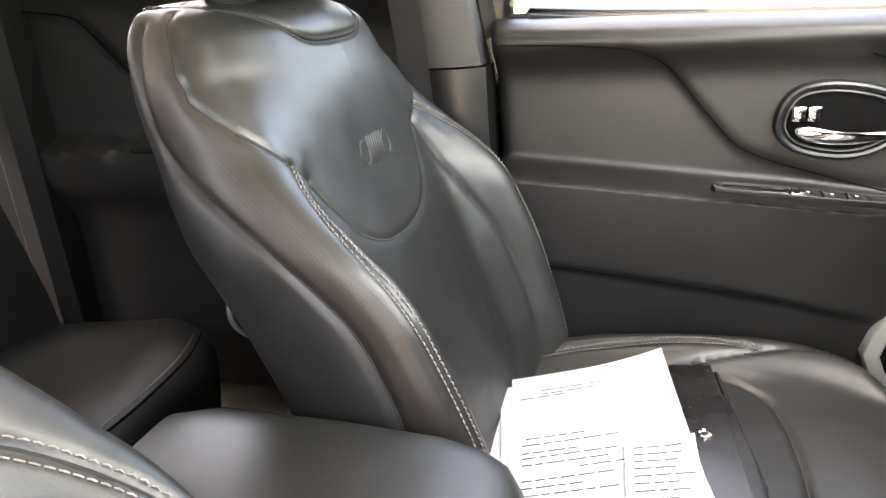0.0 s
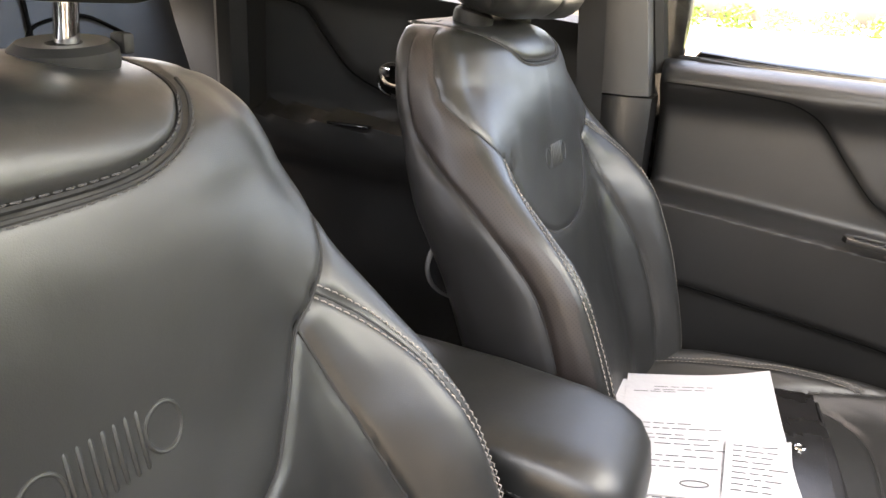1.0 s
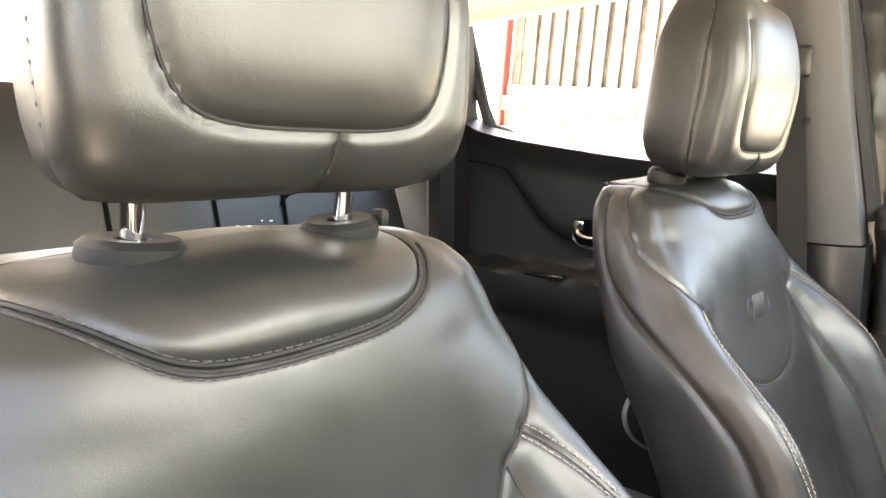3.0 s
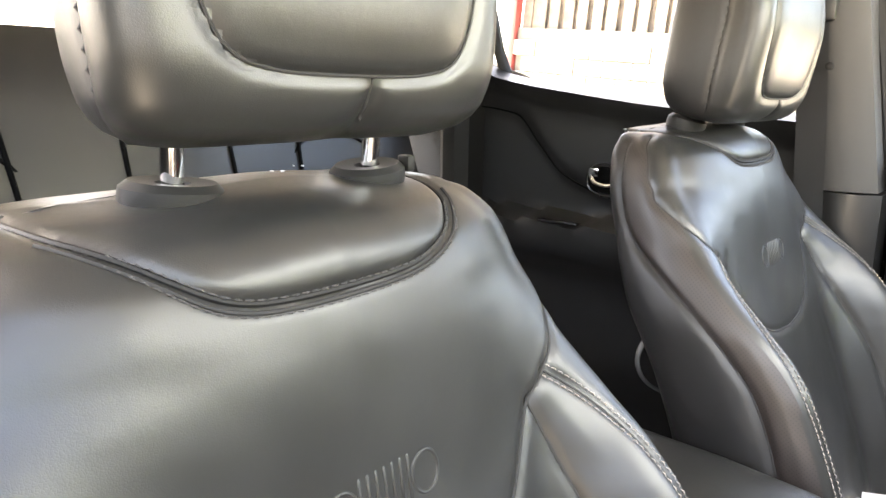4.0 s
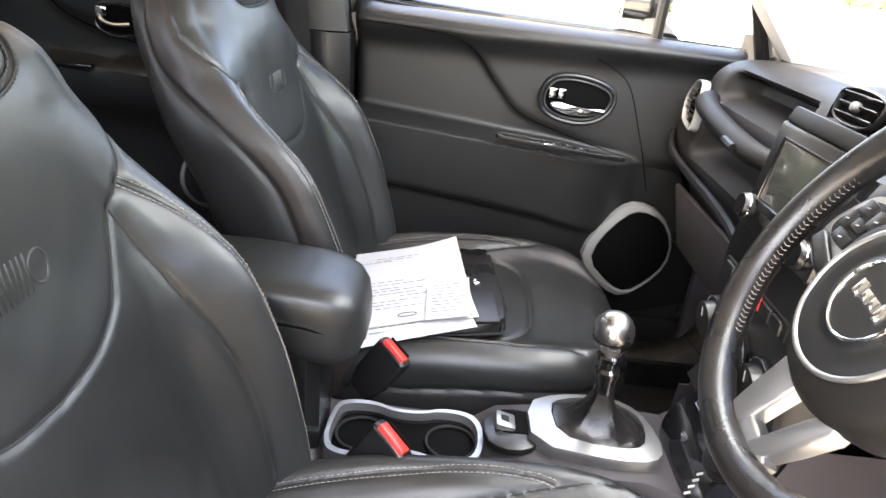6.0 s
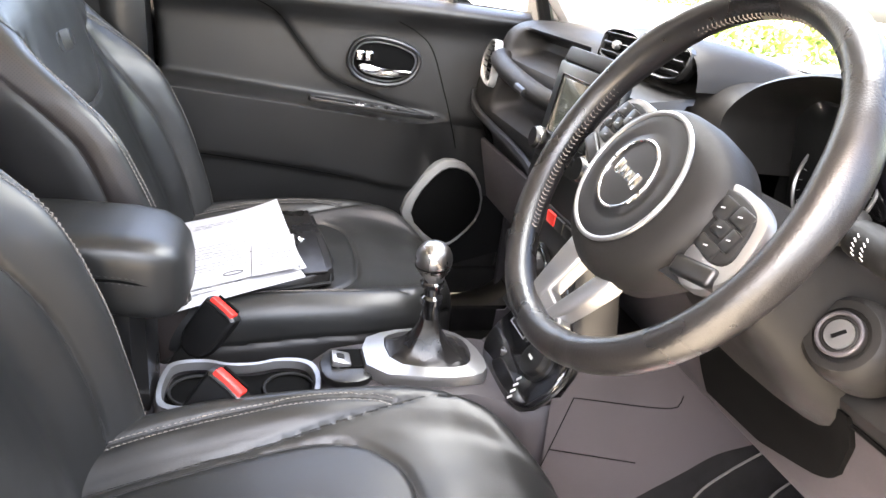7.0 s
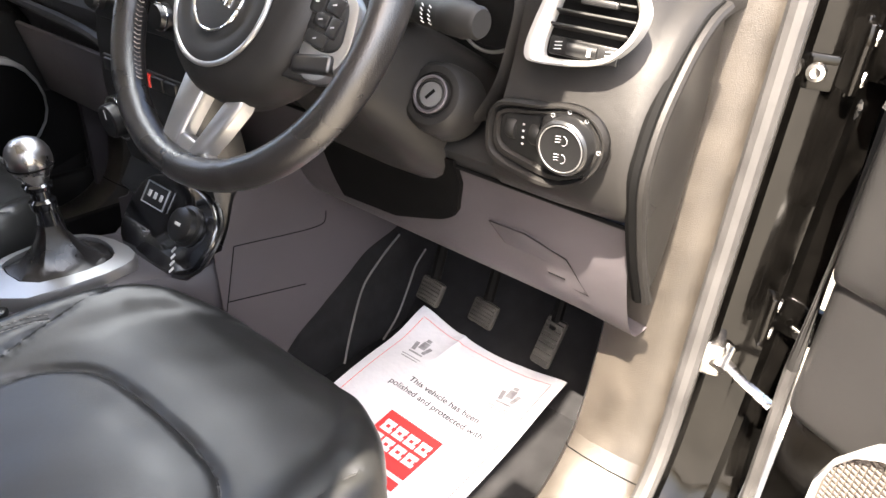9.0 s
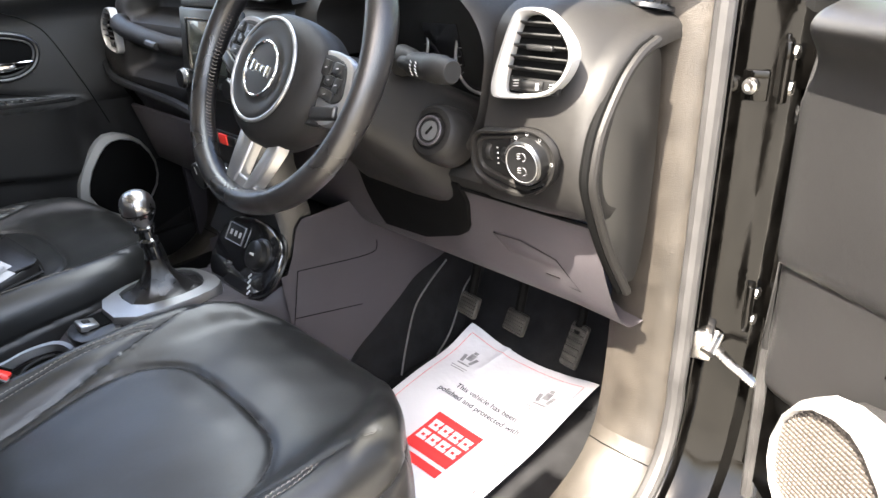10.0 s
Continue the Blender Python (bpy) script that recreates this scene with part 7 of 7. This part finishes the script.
part("piping", place(tube([(-0.12, -0.162, -0.004), (0.095, -0.166, -0.004), (0.11, -0.08, -0.004), (0.10, 0.15, -0.004)], 0.003, 6), wm), MATT, wal)


def sheet(label, m, w, h, curl, lines, name="paper_sheet"):
    s = thing(name, label, "paper", "papers on the seat")
    bm = bm_new()

    def up(a, b):
        return 0.0014 * math.sin(a * 14 + curl * 20) + 0.001 * math.sin(b * 17) + curl * max(0, (a / w) + (b / h) - 0.45) ** 2 * 0.06

    g = [[bm.verts.new(m @ Vector((w * (i / 24 - 0.5), h * (j / 30 - 0.5), up(w * (i / 24 - 0.5), h * (j / 30 - 0.5))))) for i in range(25)] for j in range(31)]
    for j in range(30):
        for i in range(24):
            bm.faces.new((g[j][i], g[j][i + 1], g[j + 1][i + 1], g[j + 1][i]))
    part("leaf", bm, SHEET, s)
    rng = random.Random(len(lines) * 7 + int(w * 1000))
    for y, x, n in lines:
        row = bm_new()
        a = x * w
        for _ in range(n):
            ww = rng.uniform(0.008, 0.022)
            if a + ww > w * 0.46:
                break
            vs = [row.verts.new(m @ Vector((p, q, up(p, q) + 0.0006))) for p, q in ((a, y * h), (a + ww, y * h), (a + ww, y * h + 0.0018), (a, y * h + 0.0018))]
            row.faces.new(vs)
            a += ww + 0.004
        part("print_line", row, PRINT, s, smooth=False)
    return s


pmx = axes((-0.048, 0.328, 0.6965), (1.0, 0.13, 0.20), (-0.10, 1, 0.0))
sheet("white printed sheet of paper under the stack", pmx @ pose(-0.02, -0.045, -0.001, 0, 0, 6), 0.21, 0.297, 0.1, [])
sheet("white printed sheet of paper in the stack", pmx @ pose(-0.006, -0.012, 0.002, 0, 0, 3), 0.21, 0.297, 0.2, [(-0.46, -0.4, 5)])
top = sheet("white printed document on top of the stack", pmx @ pose(0, 0, 0.005), 0.205, 0.297, 0.6, [(0.36, -0.3, 5), (0.33, -0.3, 4), (0.31, -0.44, 3), (0.02, -0.4, 4), (-0.02, -0.42, 6), (-0.07, -0.42, 4), (-0.10, -0.42, 6), (-0.14, -0.42, 5), (-0.18, -0.1, 4), (-0.23, -0.42, 6), (-0.27, -0.42, 4), (-0.31, -0.42, 6)])
car_mark = bm_new()
add_tube(car_mark, [pmx @ Vector((-0.01 + 0.016 * math.cos(a), -0.128 + 0.006 * math.sin(a), 0.0075)) for a in (2 * math.pi * k / 20 for k in range(20))], 0.0009, 4, closed=True)
part("printed_picture", car_mark, PRINT, top, "small grey printed picture")
rc = sheet("narrow white till receipt on the papers", pmx @ pose(0.062, -0.095, 0.0082, 0, 0, -6), 0.075, 0.125, 0.3, [(0.40 - 0.09 * k, -0.38, 3) for k in range(9)], "till_receipt")

# ---- rear of the cabin ----
rear = thing("rear_seat", "black leather rear bench seat in shade", "rear seat")
rows = []
for x, zt in [(q.x, q.z) for q in spline([(-0.72, 0, 0.40), (-0.695, 0, 0.55), (-0.690, 0, 0.62), (-0.705, 0, 0.652), (-0.745, 0, 0.672), (-0.80, 0, 0.676), (-0.92, 0, 0.665), (-1.05, 0, 0.650), (-1.2, 0, 0.62)], 40)]:
    rows.append([(x - 0.05 * max(0, (abs(y) - 0.46) / 0.14) ** 2 * (x > -0.80), y, zt + 0.012 * math.cos(y * 9) - 0.02 * max(0, (abs(y) - 0.5) / 0.1) ** 2) for y in np.linspace(-0.60, 0.60, 61)])
part("bench", loft(rows), LEATHER, rear)
part("bench_seam", tube([(-0.712 - 0.05 * max(0, (abs(y) - 0.46) / 0.14) ** 2, y, 0.658 + 0.012 * math.cos(y * 9) - 0.02 * max(0, (abs(y) - 0.5) / 0.1) ** 2) for y in np.linspace(-0.58, 0.58, 61)], 0.0022, 6), VOID, rear)
part("bench_panel_seam", tube([(-0.722 - 0.05 * max(0, (abs(y) - 0.46) / 0.14) ** 2, y, 0.6635 + 0.012 * math.cos(y * 9) - 0.02 * max(0, (abs(y) - 0.5) / 0.1) ** 2) for y in np.linspace(-0.58, 0.58, 61)], 0.0012, 6), THREAD, rear)
rows = []
for x, z in ((-1.08, 0.56), (-1.10, 0.70), (-1.17, 0.95), (-1.24, 1.20), (-1.27, 1.31), (-1.30, 1.335), (-1.35, 1.33), (-1.38, 1.2)):
    rows.append([(x + 0.014 * math.cos(y * 9.5), y, z - 0.06 * max(0, (abs(y) - 0.5) / 0.1) ** 2 * (z > 1.0)) for y in np.linspace(-0.60, 0.60, 61)])
rb = part("rear_backrest", loft(rows), LEATHER_SIDE, rear)
for y in (-0.36, 0.0, 0.36):
    hr = part("rear_headrest", rbox(0.09, 0.24 if y else 0.2, 0.12, pose(-1.31, y, 1.36 if y else 1.34, 0, -14, 0), 0.03, 4), LEATHER, rear, "low rear headrest")
for y, lean in ((-0.26, 0.03), (-0.10, 0.0), (0.10, 0.0), (0.26, -0.03)):
    part("split_seam", tube([(x + 0.014 * math.cos((y + lean * (z - 1)) * 9.5) + 0.002, y + lean * (z - 1) * -3, z) for x, z in ((-1.10, 0.70), (-1.17, 0.95), (-1.24, 1.20), (-1.27, 1.31))], 0.0045, 6, up=(1, 0, 0)), VOID, rear)
for k in (-1, 1):
    part("bolster_seam", tube(spline([(-1.221 + 0.014 * math.cos(y * 9.5) + 0.003, y, z) for y, z in ((k * 0.25, 1.10), (k * 0.29, 1.135), (k * 0.38, 1.15), (k * 0.46, 1.12))], 24), 0.0035, 6, up=(1, 0, 0)), VOID, rear)


def rear_door(label, s):
    d = thing("rear_door", label, "car door", "car doors")

    def put(name, bm, material, parent=d, lab="", **kw):
        return part(name, mirror_y(bm, s), material, parent, lab, **kw)

    bend = pchip([-1.2, -1.05, -0.93, -0.86, -0.80, -0.72, -0.5, -0.3], [1.205, 1.203, 1.188, 1.12, 1.062, 1.03, 0.98, 0.95])
    top = pchip([-1.2, -1.05, -0.97, -0.74, -0.6, -0.3], [1.34, 1.30, 1.268, 1.232, 1.215, 1.19])
    rows = []
    for i in range(61):
        f = i / 60
        row = []
        for j in range(61):
            x = -1.09 + 0.77 * j / 60
            z = 0.42 + (top(x) - 0.42) * f
            y = 0.700 - 0.025 * math.exp(-(((z - top(x)) / 0.03) ** 2)) + 0.010 / (1 + math.exp((z - bend(x)) / 0.005))
            sl = 0.955
            y -= 0.055 * (math.exp(-(max(z - sl, 0) / 0.012) ** 2) if z > sl else 1 / (1 + math.exp(-(z - 0.86) / 0.016)))
            row.append((x, y, z))
        rows.append(row)
    last = rows[-1]
    rows.append([(x, 0.72, z + 0.012) for x, y, z in last])
    rows.append([(x, 0.75, z + 0.006) for x, y, z in last])
    put("door_card", loft(rows), CARD)
    # near-black line along the bend, crease shade put into colour
    put("crease", tube([(x, 0.6985, bend(x)) for x in np.linspace(-1.08, -0.6, 40)], 0.0018, 6), VOID)
    put("door_shell", rbox(0.80, 0.09, 0.78, pose(-0.71, 0.80, 0.80), 0.02), PAINT)
    hp = [(q.x, q.y) for q in smooth_poly([(-0.74, 1.03), (-0.735, 1.085), (-0.69, 1.095), (-0.63, 1.08), (-0.625, 1.03), (-0.68, 1.015)], 2)]
    # no hollow here: the bowl's shade is a flat near-black plate
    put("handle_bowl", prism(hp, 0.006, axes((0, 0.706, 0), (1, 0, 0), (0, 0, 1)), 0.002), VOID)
    put("handle_surround", bezel(hp, 0.008, 0.012, axes((0, 0.706, 0), (1, 0, 0), (0, 0, 1))), SMOOTH)
    lev = put("handle_lever", tube(spline([(-0.725, 0.690, 1.075), (-0.715, 0.686, 1.055), (-0.69, 0.684, 1.047), (-0.655, 0.686, 1.05)], 14), 0.005, 8), CHROME, lab="chrome rear door lever")
    put("lock_button", rbox(0.024, 0.012, 0.02, pose(-0.715, 0.690, 1.072), 0.003), CHROME, lev)
    put("switch_strip", rbox(0.10, 0.03, 0.006, pose(-0.78, 0.665, 0.960), 0.002), GLOSS)
    pane = bm_new()
    add_loft(pane, [[(-1.02, 0.735, 1.27), (-0.33, 0.735, 1.17)], [(-1.03, 0.67, 1.54), (-0.36, 0.65, 1.56)]])
    g = put("window_pane", pane, GLASS, smooth=False)
    g.visible_shadow = False
    put("window_frame", tube([(-0.32, 0.735, 1.17), (-0.35, 0.66, 1.56), (-1.06, 0.66, 1.56), (-0.985, 0.735, 1.27)], 0.016, 8), MATT)
    put("belt_strip", tube([(x, 0.737, top(x) + 0.012) for x in np.linspace(-1.05, -0.33, 20)], 0.006, 6), MATT)
    put("glass_bar", tube([(-0.99, 0.735, 1.27), (-1.03, 0.68, 1.55)], 0.010, 8), MATT)
    return d


rd_left = rear_door("closed passenger side rear door with dark card and chrome lever", 1)
rd_left.location = (-0.045, 0, 0.004)
rear_door("closed driver's side rear door with dark card", -1)

# seat belts on the middle pillars
for s in (-1, 1):
    sb = thing("seat_belt", "black seat belt hanging down the door pillar", "seat belt", "front seat belts")
    web = bm_new()
    rows = [[(x, s * (y - 0.002), z), (x + 0.046, s * (y - 0.004), z)] for x, y, z in ((-0.372, 0.600, 1.36), (-0.362, 0.628, 1.20), (-0.352, 0.640, 1.05), (-0.345, 0.648, 0.80), (-0.35, 0.65, 0.55), (-0.35, 0.65, 0.45))]
    add_loft(web, rows)
    bmesh.ops.solidify(web, geom=web.faces[:], thickness=0.002)
    part("webbing", web, WEB, sb)
    an = part("upper_anchor", rbox(0.062, 0.018, 0.05, pose(-0.345, s * 0.592, 1.375), 0.008), SMOOTH, sb)
    part("tongue", rbox(0.034, 0.010, 0.05, pose(-0.338, s * 0.628, 0.92), 0.004), MATT, sb)
    part("stop_button", spin([(0.006, 0), (0.006, 0.004), (0.001, 0.006)], axes((-0.318, s * 0.606, 1.285), (1, 0, 0), (0, 0, s)), 12), MATT, sb)
# pull strap on the back of the passenger seat
STRAP = [(-0.372, 0.175, 0.950), (-0.412, 0.156, 0.936), (-0.424, 0.143, 0.914), (-0.424, 0.150, 0.890), (-0.422, 0.177, 0.864), (-0.410, 0.208, 0.844), (-0.372, 0.232, 0.832)]
pull = thing("pull_strap", "pale grey looped strap on the back of the seat", "strap")
part("loop", tube([(-0.372 + 0.45 * (x + 0.372), y + 0.03, z) for x, y, z in spline(STRAP, 30)], 0.0035, 10, flat=0.6, up=(0, 1, 0)), STRAPGREY, pull)
for q in (STRAP[0], STRAP[-1]):
    part("anchor", rbox(0.016, 0.022, 0.022, pose(q[0], q[1] + 0.03, q[2]), 0.004), MATT, pull)


# ---- outdoors ----
gr = bm_new()
n = 60
g = [[gr.verts.new(((i / n - 0.5) * 600, (j / n - 0.5) * 600, 0.0)) for i in range(n + 1)] for j in range(n + 1)]
for j in range(n):
    for i in range(n):
        gr.faces.new((g[j][i], g[j][i + 1], g[j + 1][i + 1], g[j + 1][i]))
solo("ground", gr, GROUND, "pale sunlit gravel yard", "ground", "structure")

# barn wall of concrete blocks with board cladding above
barn = thing("barn", "farm building of pale concrete blocks with weathered cladding above", "barn")
barn.matrix_basis = Matrix.Translation((-6.5, 8.0, 0)) @ Matrix.Rotation(radians(4.6), 4, "Y") @ Matrix.Translation((6.1, 0, 0))
BW, BH = 0.45, 0.225
part("core", rbox(4.2, 0.20, 2.2, pose(-3.9, 0.125, 1.1), 0), MORTAR, barn)
part("cladding_back", rbox(4.2, 0.10, 4.0, pose(-3.9, 0.20, 4.2), 0), CLAD, barn)
for i in range(18):
    x = -5.9 + i * 0.23
    part("board", rbox(0.16, 0.03, 4.0, pose(x, 0.10 + 0.012 * (i % 2), 4.14 + 0.02 * math.sin(i * 5.1), 0, 0.15 * math.sin(i * 3.3), 0), 0.004, 1), CLAD, barn)
part("corner_post", rbox(0.10, 0.16, 6.2, pose(-6.06, 0.02, 3.1), 0.01), REDSTEEL, barn, "red oxide steel corner post")
brick_me = {}
for rowi in range(9):
    for k in range(9):
        x = -5.85 + k * BW + (BW / 2 if rowi % 2 else 0)
        if x > -1.95:
            continue
        v = (rowi * 7 + k * 3) % 4
        if v not in brick_me:
            brick_me[v] = finish("block", rbox(BW - 0.012, 0.10, BH - 0.012, pose(0, 0.002 * v, 0, 0, 0, 0), 0.006, 1), BLOCK, False)
        ob = new("block", brick_me[v])
        ob.location = (x, 0.0, 0.12 + rowi * BH)
        ob.parent = barn


def leaf_cloud(rng, centre, radius, count, size, squash=0.8):
    bm = bm_new()
    for _ in range(count):
        while True:
            p = Vector((rng.uniform(-1, 1), rng.uniform(-1, 1), rng.uniform(-1, 1)))
            if 0.25 < p.length < 1:
                break
        lump = 0.75 + 0.35 * noise.noise(p * 2.3 + Vector(centre))
        p = Vector(centre) + Vector((p.x, p.y, p.z * squash)) * radius * lump
        m = Matrix.Translation(p) @ Euler((rng.uniform(0, 6), rng.uniform(0, 6), rng.uniform(0, 6))).to_matrix().to_4x4()
        s = size * rng.uniform(0.6, 1.3)
        vs = [bm.verts.new(m @ Vector(q)) for q in ((0, -s, 0), (s * 0.45, 0, s * 0.08), (0, s, 0), (-s * 0.45, 0, s * 0.08))]
        bm.faces.new(vs)
    return bm


def tree(x, y, h, seed):
    rng = random.Random(seed)
    t = thing("tree", "leafy green tree beyond the yard in sun", "tree", "trees round the yard", at=(x, y, 0))
    part("trunk", tube([(0, 0, -0.1), (0.05, 0.02, h * 0.3), (0.1, -0.05, h * 0.6)], [0.16, 0.12, 0.06], 8), BARK, t)
    for k in range(5):
        a = rng.uniform(0, 6.28)
        z = h * rng.uniform(0.3, 0.55)
        part("limb", tube([(0.05, 0, z), (0.5 * math.cos(a), 0.5 * math.sin(a), z + 0.5), (1.1 * math.cos(a), 1.1 * math.sin(a), z + 0.9)], [0.06, 0.04, 0.02], 6), BARK, t)
    for k in range(6):
        a = rng.uniform(0, 6.28)
        part("crown", leaf_cloud(rng, (h * 0.17 * math.cos(a), h * 0.17 * math.sin(a), h * (0.42 + 0.09 * k)), h * 0.21, 900, 0.085), LEAF, t, smooth=False)
    return t


for i, (x, y, h) in enumerate(((9.0, 1.5, 5.5), (10.5, -1.5, 6.0), (11.5, 4.0, 5.0), (14, 7.5, 5.0), (16, 12, 6.0), (9.0, 34, 5.5))):
    tree(x, y, h, 11 + i)
rng = random.Random(5)
hedge = bm_new()
for k in range(26):
    c = leaf_cloud(rng, (-60 + k * 5.0, 85 + rng.uniform(-1, 1), 0.8), 3.0, 300, 0.4)
    me = bpy.data.meshes.new("tmp")
    c.to_mesh(me)
    c.free()
    hedge.from_mesh(me)
    bpy.data.meshes.remove(me)
for k in range(16):
    c = leaf_cloud(rng, (17 - 0.3 * k, -3 + 1.3 * k, 0.5), 0.95, 260, 0.14)
    me = bpy.data.meshes.new("tmp")
    c.to_mesh(me)
    c.free()
    hedge.from_mesh(me)
    bpy.data.meshes.remove(me)
solo("hedge", hedge, LEAF, "far green hedge along the field", "hedge", "stuff", smooth=False)
